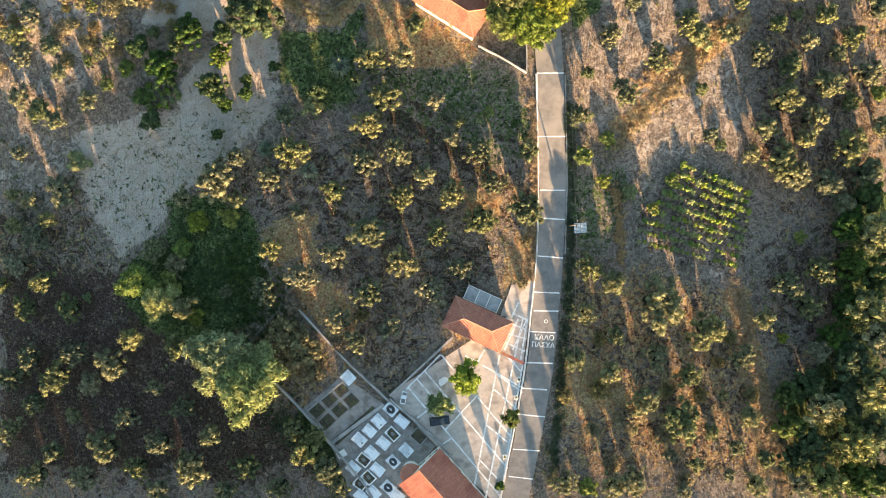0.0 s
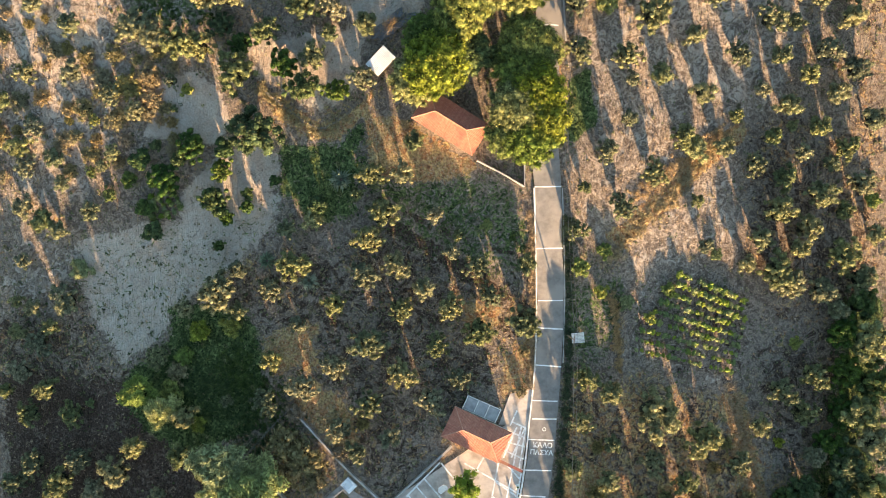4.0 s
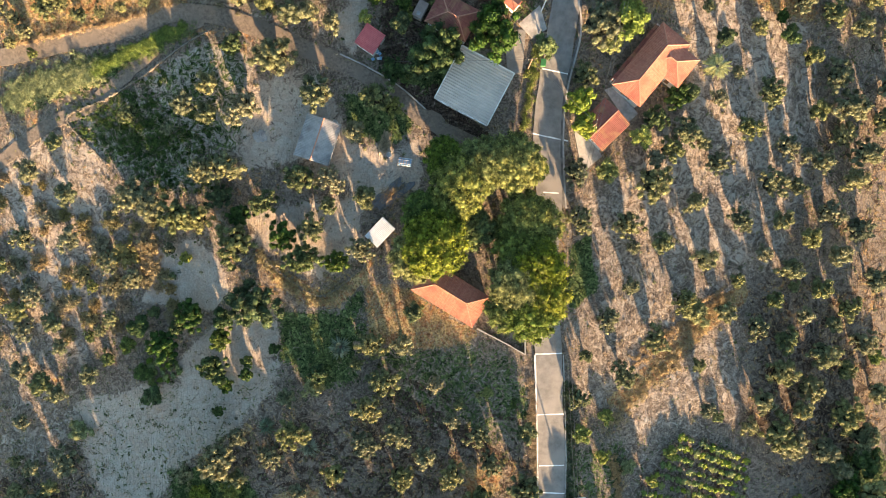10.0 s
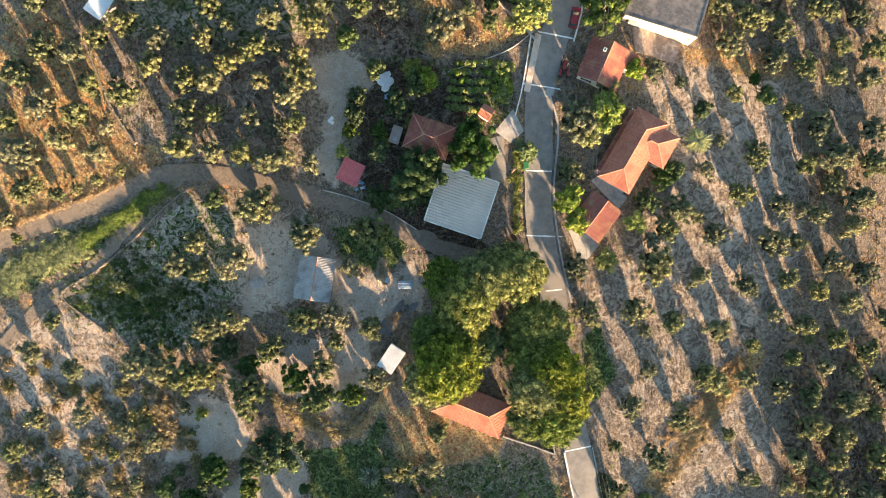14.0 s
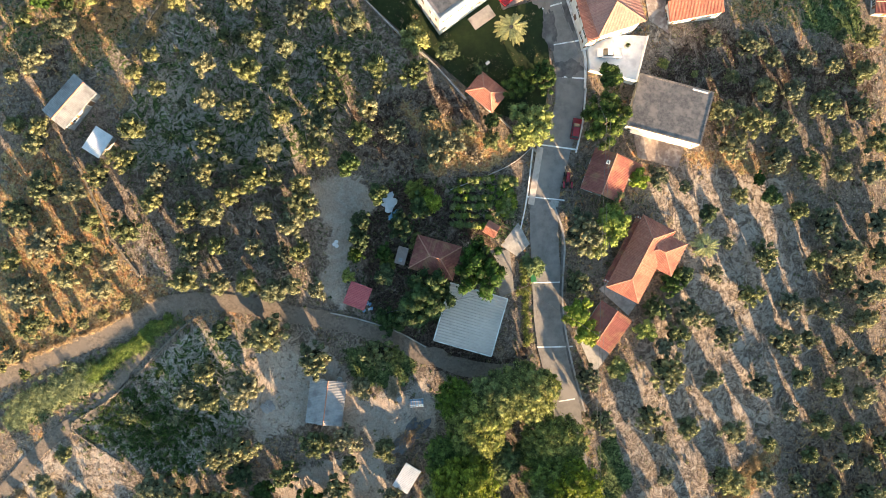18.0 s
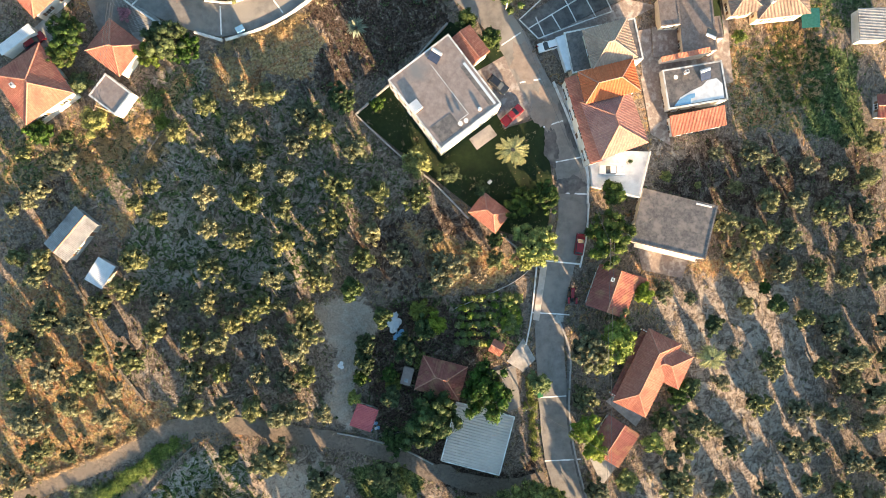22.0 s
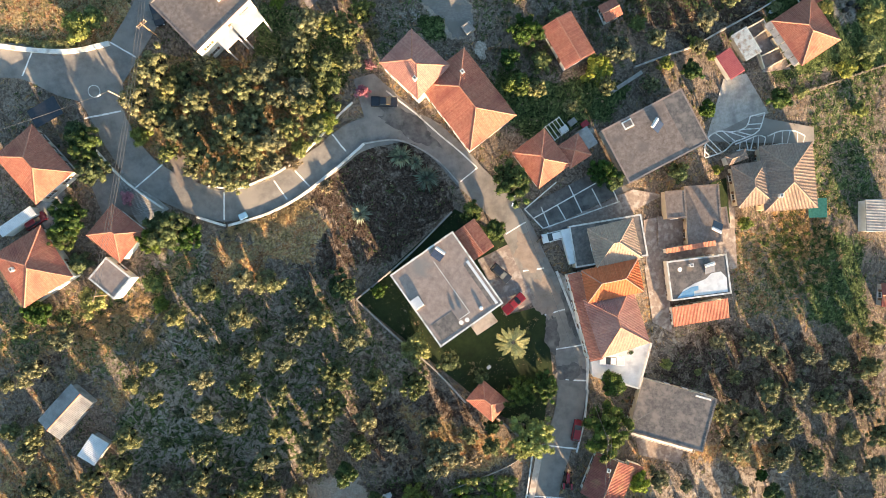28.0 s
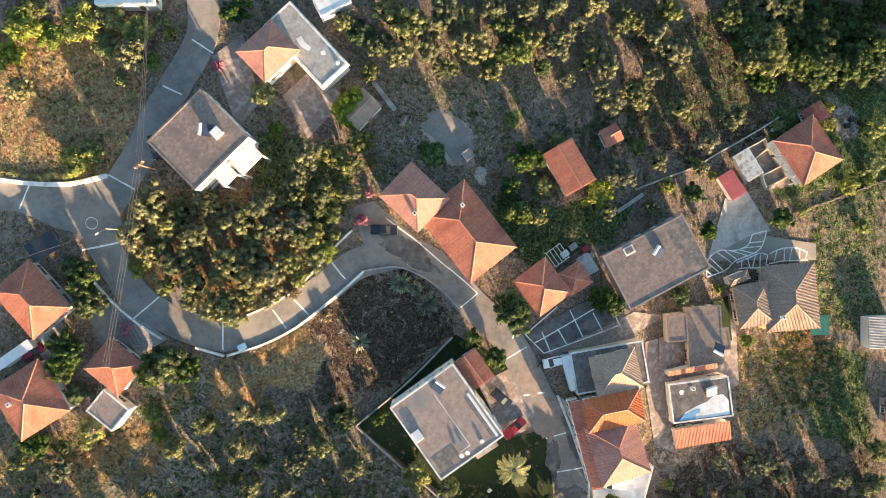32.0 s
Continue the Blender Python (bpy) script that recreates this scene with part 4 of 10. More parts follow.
KERBS = [
    ([(-28.6, -34.0), (-20.6, -27.4)], 0.14, 0.25, "concrete", "low concrete edging of a grave plot"),
    ([(-23.3, -40.4), (-12.2, -32.1)], 0.35, 0.3, "concrete", "grey concrete path between grave plots"),
    ([(11.2, -55.3), (12.7, -47.2), (15.2, -35.0), (17.1, -23.3), (18.3, -12.2), (19.3, -1.0), (19.5, 12.3), (19.2, 23.1), (18.8, 35.2)], 0.16, 0.28, "whitewash", "whitewashed kerb along the village road"),
    ([(24.6, 35.2), (25.1, 23.1), (25.4, 12.3), (25.2, -1.1)], 0.1, 0.2, "concrete", "grey concrete gutter edge beside the road"),
    ([(37.3, 126.8), (38.4, 132.2), (38.1, 134.7), (36.9, 143.0), (35.5, 150.2)], 0.22, 0.35, "whitewash", "white painted pavement edge by the houses"),
    ([(33.3, 115.2), (35.8, 120.9), (37.5, 126.8)], 0.15, 0.5, "whitewash", "white low wall beside the road"),
    ([(5.6, 179.4), (0.4, 176.3), (-7.5, 172.2), (-13.8, 170.3), (-20.5, 169.6)], 0.2, 0.5, "whitewash", "whitewashed low wall on the outer side of the bend"),
    ([(5.1, 186.9), (2.2, 185.1), (-2.5, 181.4), (-8.3, 177.9), (-13.5, 176.3), (-18.1, 175.7), (-22.3, 177.0)], 0.16, 0.4, "whitewash", "whitewashed kerb round the wooded knoll"),
    ([(-21.0, 169.7), (-25.5, 172.1)], 0.2, 0.5, "whitewash", "whitewashed end of a low wall"),
    ([(5.1, 179.5), (11.2, 179.1), (14.9, 177.0), (18.4, 173.5), (20.9, 169.4)], 0.12, 0.4, "concrete", "grey kerb along the inner bend"),
    ([(-30.9, 174.7), (-35.0, 179.0), (-38.0, 183.1), (-40.1, 186.9)], 0.15, 0.6, "whitewash", "white garden wall beside the bend"),
    ([(-51.5, 206.7), (-46.2, 205.0), (-39.8, 203.7), (-33.5, 203.9)], 0.38, 0.5, "whitewash", "whitewashed retaining wall above the road"),
    ([(27.2, 105.9), (27.8, 99.0), (25.2, 88.1), (24.5, 77.9), (25.1, 64.8)], 0.18, 0.12, "concrete", "dark concrete gutter beside the road"),
    ([(-1.4, 152.3), (4.1, 144.2), (9.6, 137.1), (14.4, 129.3)], 0.14, 0.9, "concrete", "grey concrete garden wall round the lawn"),
    ([(-1.4, 152.3), (9.0, 158.1), (18.7, 164.6)], 0.14, 0.9, "concrete", "grey concrete garden wall behind the villa"),
    ([(19.7, 125.0), (24.1, 119.3), (25.8, 116.9)], 0.14, 0.7, "concrete", "grey stone field wall"),
    ([(-31.8, -10.4), (-26.3, -16.3), (-20.4, -22.7), (-11.0, -31.5)], 0.18, 0.9, "concrete", "grey concrete wall of the cemetery"),
    ([(-37.0, -25.8), (-29.9, -32.8), (-22.8, -40.9), (-16.8, -47.8), (-14.5, -51.3)], 0.18, 0.9, "concrete", "grey concrete wall of the cemetery"),
    ([(-31.8, -10.4), (-37.0, -15.8), (-41.9, -21.2)], 0.12, 0.3, "stone", "low stone wall by the cemetery"),
    ([(-11.0, -30.3), (1.9, -18.3)], 0.2, 0.9, "concrete", "grey wall between the plaza and the grove"),
    ([(-11.0, -30.9), (-1.6, -39.0), (1.9, -42.5)], 0.2, 0.9, "concrete", "grey wall between the plaza and the tombs"),
    ([(7.1, 40.7), (12.6, 37.8), (16.8, 35.4)], 0.12, 0.9, "concrete", "grey garden wall of the house under the pines"),
    ([(16.8, 35.4), (16.7, 41.9)], 0.12, 0.9, "concrete", "grey garden wall of the house under the pines"),
    ([(-44.4, 100.2), (-50.9, 96.7), (-59.0, 91.3), (-67.0, 87.0), (-75.0, 83.8), (-71.5, 78.6), (-67.2, 74.4)], 0.12, 0.3, "stone", "low rubble wall along the dirt track"),
    ([(-32.2, 111.1), (-36.9, 106.0), (-40.5, 105.2)], 0.12, 0.3, "stone", "low rubble wall"),
    ([(-37.5, 56.3), (-31.5, 51.4), (-25.2, 47.5), (-20.2, 49.6), (-16.7, 53.1)], 0.12, 0.3, "stone", "curved dry stone terrace wall"),
    ([(-34.3, 158.3), (-39.3, 154.3), (-44.7, 148.9)], 0.12, 0.3, "stone", "dry stone wall along a field path"),
    ([(57.0, 184.4), (61.0, 185.1), (69.0, 186.4), (73.5, 187.9), (79.7, 189.9), (85.2, 191.8), (87.4, 192.7)], 0.14, 0.8, "concrete", "grey concrete boundary wall"),
    ([(87.4, 174.0), (97.3, 175.4), (108.5, 177.0)], 0.12, 0.3, "stone", "low stone terrace wall"),
    ([(26.0, 118.4), (19.8, 115.4), (8.1, 113.2)], 0.08, 0.4, "concrete", "thin boundary wall of the kitchen garden"),
    ([(25.5, 118.5), (22.2, 108.7), (19.8, 103.1)], 0.12, 0.5, "whitewash", "pale low wall along the road"),
    # tar-coloured strip paints the shade along the road's east edge
    ([(27.6, 106.2), (27.5, 99.2), (24.85, 88.2), (24.15, 78.0), (24.7, 65.0)], 0.24, 0.115, "tar", "black strip standing for the shaded edge of the road"),
    ([(-19.5, 95.0), (-14.0, 92.4), (-8.0, 88.8), (-3.0, 84.5)], 0.12, 0.5, "concrete", "low concrete edge above the dirt track"),
    ([(11.3, 187.9), (12.9, 186.1), (15.8, 182.9), (19.2, 178.5), (21.9, 175.3), (24.6, 171.7)], 0.14, 0.2, "whitewash", "pale kerb below the houses on the bend"),
    ([(51.0, 180.3), (54.7, 181.8), (58.3, 183.3)], 0.35, 0.5, "concrete", "long low concrete wall among the weeds"),
    ([(-59.7, 135.5), (-58.6, 129.6), (-57.7, 123.7), (-56.3, 116.6), (-53.5, 109.7)], 0.2, 0.4, "stone", "low row of loose field stones between plots"),
]
YARDS = [
    ([(56.5, 156.5), (62.5, 155.8), (61.5, 150.8), (55.6, 150.9)], 0.4, "court", "court", "brown stained sunken court"),
    ([(80.0, 187.9), (84.3, 189.2), (88.2, 179.3), (82.2, 179.6)], 0.08, "court", "terrace", "brown stained floor of roofless rooms"),
    ([(-29.4, -33.4), (-20.9, -26.3), (-12.3, -32.0), (-22.9, -41.0)], 0.035, "grave_floor", "cemetery_floor", "grey concrete floor round weedy grave beds"),
    ([(68.3, 160.7), (72.0, 161.2), (71.6, 152.4), (70.0, 152.2)], 0.05, "lawn", "lawn", "narrow strip of lawn beside the house"),
    ([(-43.7, 203.6), (-33.1, 203.4), (-33.0, 194.9), (-40.3, 193.8)], 0.082, "asphalt", "road_junction", "worn grey road surface where three roads meet"),
    ([(-9.8, -29.1), (14.1, -13.4), (18.0, -13.9), (12.1, -53.6)], 0.03, "paving", "plaza", "paved plaza of pale concrete in front of the chapel"),
    ([(-11.0, -30.3), (-9.8, -29.1), (12.1, -53.6), (1.9, -44.3)], 0.025, "paving", "plaza", "paved plaza of pale concrete in front of the chapel"),
    ([(11.8, -13.9), (14.1, -7.5), (18.8, -6.3), (18.0, -14.1)], 0.035, "paving", "apron", "cracked pale concrete apron beside the road"),
    ([(-23.0, -41.2), (-12.2, -32.2), (-1.6, -40.8), (-16.8, -57.7)], 0.028, "grave_floor", "cemetery_floor", "grey paved floor between marble tombs"),
    ([(-1.4, 152.1), (19.3, 165.0), (28.3, 157.0), (24.3, 143.9)], 0.05, "lawn", "lawn", "dark watered lawn in the walled garden"),
    ([(-1.4, 152.1), (24.3, 143.9), (32.4, 144.4), (19.8, 125.6)], 0.054, "lawn", "lawn", "dark watered lawn in the walled garden"),
    ([(32.4, 144.4), (31.5, 131.4), (27.7, 121.0), (19.8, 125.6)], 0.058, "lawn", "lawn", "dark watered lawn in the walled garden"),
    ([(21.6, 155.1), (28.3, 157.0), (31.5, 145.7), (24.8, 143.8)], 0.075, "court", "driveway", "grey gravel driveway beside the villa"),
    ([(36.9, 148.9), (40.0, 131.9), (38.1, 130.1), (35.5, 150.2)], 0.09, "paving", "pavement", "pale pavement along the house"),
    ([(30.9, 162.5), (46.8, 167.1), (52.0, 162.4), (34.9, 158.3)], 0.09, "tar", "yard", "grey asphalt yard with white painted joints"),
    ([(34.9, 158.3), (52.6, 162.3), (58.6, 160.2), (41.3, 155.4)], 0.07, "court", "yard", "grey concrete lane between houses"),
    ([(67.8, 168.9), (78.8, 171.9), (91.2, 167.6), (90.8, 164.4)], 0.09, "asphalt", "yard", "dark crazy paving with white joints"),
    ([(74.2, 179.6), (78.9, 179.9), (82.4, 171.8), (69.0, 169.2)], 0.06, "concrete", "yard", "grey concrete lane"),
    ([(52.3, 147.9), (57.1, 148.0), (55.7, 134.0), (52.1, 137.0)], 0.06, "court", "yard", "grey paved side yard"),
    ([(15.4, 100.8), (19.6, 104.4), (21.0, 99.9), (18.1, 98.0)], 0.09, "concrete", "apron", "pale concrete apron at a gate"),
    ([(12.8, 99.4), (16.9, 99.8), (16.2, 91.5), (13.2, 91.0)], 0.06, "gravel", "path", "rough grey stony path between barn and road"),
    ([(26.4, 81.4), (29.6, 79.7), (32.4, 75.2), (28.4, 71.9)], 0.06, "concrete", "yard", "grey stone-paved yard by the road"),
    ([(32.7, 88.3), (34.8, 89.1), (39.6, 83.7), (37.5, 81.8)], 0.08, "concrete", "yard", "grey paved gap between two roofs"),
    ([(-1.9, 211.9), (3.7, 215.3), (8.9, 209.5), (0.8, 204.0)], 0.06, "court", "terrace", "mauve paved terrace"),
    ([(-12.1, 220.4), (-6.2, 223.3), (-5.9, 211.6), (-10.6, 207.6)], 0.05, "court", "yard", "grey concrete yard by the road"),
    ([(6.0, 190.9), (9.6, 191.3), (16.1, 183.1), (6.7, 182.3)], 0.07, "asphalt", "yard", "grey parking bay beside the road"),
    ([(-38.7, 180.2), (-36.6, 182.8), (-30.0, 174.5), (-35.6, 172.6)], 0.05, "concrete", "yard", "grey concrete yard"),
    ([(-53.2, 179.1), (-47.4, 181.9), (-46.3, 174.7), (-51.7, 173.7)], 0.05, "concrete", "yard", "grey concrete yard"),
    ([(53.7, 156.3), (73.1, 156.6), (71.5, 143.5), (52.2, 144.2)], 0.045, "court", "court", "stained brown concrete between houses"),
    ([(34.9, 159.0), (51.8, 159.7), (51.8, 149.1), (39.7, 148.8)], 0.05, "court", "court", "grey stained yard where a truck stands"),
    ([(45.2, 116.8), (55.4, 112.9), (52.9, 108.3), (45.3, 111.8)], 0.05, "court", "court", "walled earth court below the block"),
    ([(-42.6, 182.6), (-34.1, 182.1), (-32.2, 174.1), (-41.7, 175.4)], 0.05, "asphalt", "court", "dark paved court between west houses"),
    ([(22.2, 107.5), (23.3, 107.0), (27.3, 117.4), (26.2, 118.0)], 0.113, "paving", "verge", "pale sandy verge along the road"),
    ([(11.2, 187.8), (24.5, 171.6), (22.6, 169.6), (8.6, 184.6)], 0.093, "asphalt", "yard", "worn road edge below the houses"),
    ([(26.0, 107.5), (28.2, 107.2), (28.3, 105.5), (25.8, 105.7)], 0.108, "concrete", "road_patch", "pale repaired patch in the road"),
    ([(27.9, 158.3), (32.7, 159), (35, 151.2), (29, 151)], 0.106, "road_brown", "road_patch", "brown worn stretch of the road"),
    ([(29.9, 150.1), (34.4, 150.8), (35.6, 141.8), (30.8, 141.3)], 0.106, "road_brown", "road_patch", "brown worn stretch of the road"),
    ([(35.1, 147.2), (36.7, 146.9), (37.9, 137.6), (36.2, 137.5)], 0.109, "tar", "road_patch", "dark tar patch along the kerb"),
    ([(6.4, 185.4), (14.2, 185.6), (21.0, 175.5), (14.6, 177.6)], 0.104, "tar", "road_patch", "dark wet patch on the road"),
    ([(-27.8, 185.5), (-23.6, 181.4), (-24.8, 175.8), (-27.9, 177.4)], 0.106, "road_brown", "road_patch", "brown worn stretch of the road"),
    ([(31.1, 142.3), (34.1, 142.6), (34, 134.7), (31.3, 134.8)], 0.106, "tar", "road_patch", "dark tar patch on the road"),
    ([(32.1, 133.5), (37.9, 132.2), (37, 128.7), (31.8, 129.5)], 0.107, "tar", "road_patch", "dark tar patch on the road"),
    ([(17.9, 143.5), (22.2, 145.3), (23.2, 143.1), (18.9, 141.3)], 0.25, "paving", "terrace", "pale stone terrace beside the villa"),
]
MAIN = smooth_line(MAIN_ROAD)
tagged(new("road", mesh("road", *strip(MAIN, 2.75, 2.75, 0.10, 6, 0.35, 0.05), "asphalt")), "narrow worn concrete road winding through the village", "road", kind="structure")
for nm, pts, hw in (("road_west", WEST_ROAD, 2.9), ("road_north", NORTH_ROAD, 2.6)):
    tagged(new(nm, mesh(nm, *strip(smooth_line(pts), hw, hw, 0.094 if nm == "road_west" else 0.088, 6, 0.35, 0.05), "asphalt")), "branch of the worn grey village road", "road", kind="structure")
for nm, pts, hw in (("track_1", TRACK_A, 1.7), ("track_2", TRACK_B, 1.3)):
    tagged(new(nm, mesh(nm, *strip(smooth_line(pts), hw, hw, 0.07, 4, 0.3, 0.10), "dirt_road")), "rutted brown dirt track between olive groves", "track", kind="structure")
# painted bars across the road, from kerb to kerb
for k, (xa, ya, xb, yb) in enumerate(BARS_A + BARS_B):
    ln = [Vector((xa + (xb - xa) * s / 6, ya + (yb - ya) * s / 6)) for s in range(7)]
    tagged(new("road_marking", mesh("bar", *strip(ln, 0.13, 0.13, 0.108, 1, 0.0, 0.02, k), "paint")), "worn white bar painted across the road", "road marking", "bars across the road", "structure")
# whitewashed kerbs and low walls
for k, (pts, hw, hh, mt, lab) in enumerate(KERBS):
    tagged(new("kerb", mesh("kerb", *strip(smooth_line(pts, 1.2), hw, hw, hh, 1, hh + 0.4, 0.015, k), mt)), lab, "kerb" if hh < 0.5 else "wall", kind="structure")
# paved yards, laid over the ground
def ragged_patch(pts, lift, mt, name, label, seed):
    """A ragged patch on the road inside four corners."""
    a, b, c, d = [Vector(p) for p in pts]
    rng = random.Random(seed)
    ph = [rng.uniform(0, 6.28) for _ in range(4)]
    v, f = [], []
    for k in range(48):
        t = 2 * math.pi * k / 48
        r = 0.40 + 0.05 * math.sin(2 * t + ph[0]) + 0.05 * math.sin(5 * t + ph[1]) + 0.03 * math.sin(9 * t + ph[2]) + 0.025 * math.sin(17 * t + ph[3])
        for i in range(5):
            q = (0.5 + r * math.cos(t) * i / 4 * 1.15, 0.5 + r * math.sin(t) * i / 4 * 1.15)
            p = a.lerp(b, q[0]).lerp(d.lerp(c, q[0]), q[1])
            v.append((p.x, p.y, gz(p.x, p.y) + lift))
    for k in range(48):
        for i in range(4):
            f.append((k * 5 + i, k * 5 + i + 1, (k + 1) % 48 * 5 + i + 1, (k + 1) % 48 * 5 + i))
    return tagged(new(name, mesh(name, v, f, mt)), label, "road patch", kind="structure")


def yard(pts, lift, mt, name, label, n=14, kind="structure"):
    """A paved or planted patch with four corners, following the ground."""
    a, b, c, d = [Vector(p) for p in pts]
    v, f = [], []
    for i in range(n + 1):
        for j in range(n + 1):
            p = (a.lerp(b, i / n)).lerp(d.lerp(c, i / n), j / n)
            v.append((p.x, p.y, gz(p.x, p.y) + lift))
    for i in range(n):
        for j in range(n):
            q = i * (n + 1) + j
            f.append((q, q + n + 1, q + n + 2, q + 1))
    k = len(v)
    v += [(x, y, z - 0.4) for x, y, z in v]
    rim = [j for j in range(n + 1)] + [i * (n + 1) + n for i in range(1, n + 1)] + [n * (n + 1) + j for j in range(n - 1, -1, -1)] + [i * (n + 1) for i in range(n - 1, 0, -1)]
    f += [(rim[i], rim[(i + 1) % len(rim)], rim[(i + 1) % len(rim)] + k, rim[i] + k) for i in range(len(rim))]
    return tagged(new(name, mesh(name, v, f, mt)), label, name, kind=kind)


for k, (pts, lift, mt, nm, lab) in enumerate(YARDS):
    if nm == "road_patch":
        ragged_patch(pts, lift + 0.012, mt, nm, lab, k)
        continue
    yard(pts, lift, mt, nm, lab, 44 if nm in ("plaza", "cemetery_floor") else 14)


# ---- buildings ----
def window_meshes():
    fr, pn, sh = Geo(), Geo(), [Geo(), Geo()]
    out, inn = ((-0.55, 0), (0.55, 0), (0.55, 1.2), (-0.55, 1.2)), ((-0.48, 0.07), (0.48, 0.07), (0.48, 1.13), (-0.48, 1.13))
    fr.add([(x, y, z) for y in (-0.06, 0.02) for ring in (out, inn) for x, z in ring],
           [f for i in range(4) for j in [(i + 1) % 4] for f in ((i, j, j + 4, i + 4), (i + 12, j + 12, j + 8, i + 8), (i + 8, j + 8, j, i), (i + 4, j + 4, j + 12, i + 12))])
    MULLION.box(-0.03, -0.05, 0.07, 0.03, 0.0, 1.13)
    SILL.box(-0.65, -0.14, -0.06, 0.65, 0.02, -0.002)
    pn.box(-0.48, -0.025, 0.07, 0.48, 0.0, 1.13)
    for s in (0, 1):
        x0 = 0.57 if s else -1.07
        side = [(-0.015, 1.16), (-0.015, 0.04)]
        for z in np.arange(0.04, 1.1, 0.14):
            side += [(-0.03, z), (-0.055, z + 0.04)]
        side.append((-0.03, 1.16))
        n = len(side)
        sh[s].add([(x0, a, b) for a, b in side] + [(x0 + 0.5, a, b) for a, b in side],
                  [tuple(range(n)), tuple(range(n, 2 * n))[::-1]] + [(i, i + n, (i + 1) % n + n, (i + 1) % n) for i in range(n)])
    return fr.out("window_frame", "plaster"), pn.out("pane", "glass"), sh[0].out("shutter", "shutter"), sh[1].out("shutter", "shutter")


MULLION, SILL = Geo(), Geo()
WIN = window_meshes()
MULLION, SILL = MULLION.out("mullion", "plaster"), SILL.out("sill", "marble")
DOOR = (Geo().box(-0.5, -0.05, 0, 0.5, 0.0, 2.05).box(-0.38, -0.07, 0.2, 0.38, -0.05, 0.9).box(-0.38, -0.07, 1.1, 0.38, -0.05, 1.9).out("door", "shutter"),
        Geo().box(-0.6, -0.08, 0, -0.5, 0.0, 2.15).box(0.5, -0.08, 0, 0.6, 0.0, 2.15).box(-0.5, -0.08, 2.05, 0.5, 0.0, 2.15).out("door_frame", "plaster"),
        Geo().bar((0.4, -0.11, 1.0), (0.4, -0.11, 1.15), 0.015).bar((0.4, -0.05, 1.08), (0.4, -0.11, 1.08), 0.012).out("handle", "steel"))


def openings(house, L, W, z0, h, storeys, seed, doors=1):
    """Windows with shutters on every facade, storey by storey, and a door."""
    rng = random.Random(seed)
    sides = [((0, -W / 2), 0, L), ((L / 2, 0), 90, W), ((0, W / 2), 180, L), ((-L / 2, 0), 270, W)]
    sh = h / storeys
    put = 0
    for si, ((cx, cy), turn, length) in enumerate(sides):
        n = max(1, int(length / 3.2))
        for s in range(storeys):
            for i in range(n):
                o = (i + 0.5) * length / n - length / 2
                base = pose(cx, cy, 0, 0, 0, turn) @ pose(o, 0, 0)
                if s == 0 and put < doors and si in (0, 1) and i == n // 2:
                    put += 1
                    d = part("door", DOOR[0], house, "panelled brown door", base @ pose(0, 0, z0 + 0.12))
                    part("door_frame", DOOR[1], d)
                    part("handle", DOOR[2], d)
                    continue
                if rng.random() < 0.15:
                    continue
                w = part("window", WIN[0], house, "", base @ pose(0, 0, z0 + s * sh + 0.95))
                part("pane", WIN[1], w)
                part("mullion", MULLION, w)
                part("sill", SILL, w)
                part("shutter", WIN[2], w)
                part("shutter", WIN[3], w)


def ribs(g, poly, step=0.28, hw=0.085, hh=0.062):
    """Rows of barrel tiles up a roof slope; poly begins with the eave's two ends."""
    p = [Vector(q) for q in poly]
    u = (p[1] - p[0]).normalized()
    nrm = (p[1] - p[0]).cross(p[2] - p[0]).normalized()
    if nrm.z < 0:
        nrm = -nrm
    v = nrm.cross(u)
    if v.z < 0:
        v = -v
    pu = [((q - p[0]).dot(u), (q - p[0]).dot(v)) for q in p]
    lo, hi = min(a for a, _ in pu), max(a for a, _ in pu)
    s = lo + step * 0.6
    while s < hi - 0.1:
        cut = []
        for (a, b), (c, d) in zip(pu, pu[1:] + pu[:1]):
            if (a - s) * (c - s) <= 0 and abs(a - c) > 1e-6:
                cut.append(b + (d - b) * (s - a) / (c - a))
        if len(cut) >= 2 and max(cut) - min(cut) > 0.25:
            t0, t1 = min(cut) - 0.04, max(cut)
            k = max(1, int((t1 - t0) / 3.0))
            for j in range(k):
                a0, a1 = t0 + (t1 - t0) * j / k, t0 + (t1 - t0) * (j + 1) / k
                q = []
                for tt, up in ((a0, 0.02), (a1, 0.0)):
                    o = p[0] + u * s + v * tt + nrm * up
                    q += [o - u * hw, o - u * hw * 0.5 + nrm * hh, o + u * hw * 0.5 + nrm * hh, o + u * hw]
                g.add(q, [(0, 1, 5, 4), (1, 2, 6, 5), (2, 3, 7, 6), (0, 3, 2, 1)])
        s += step


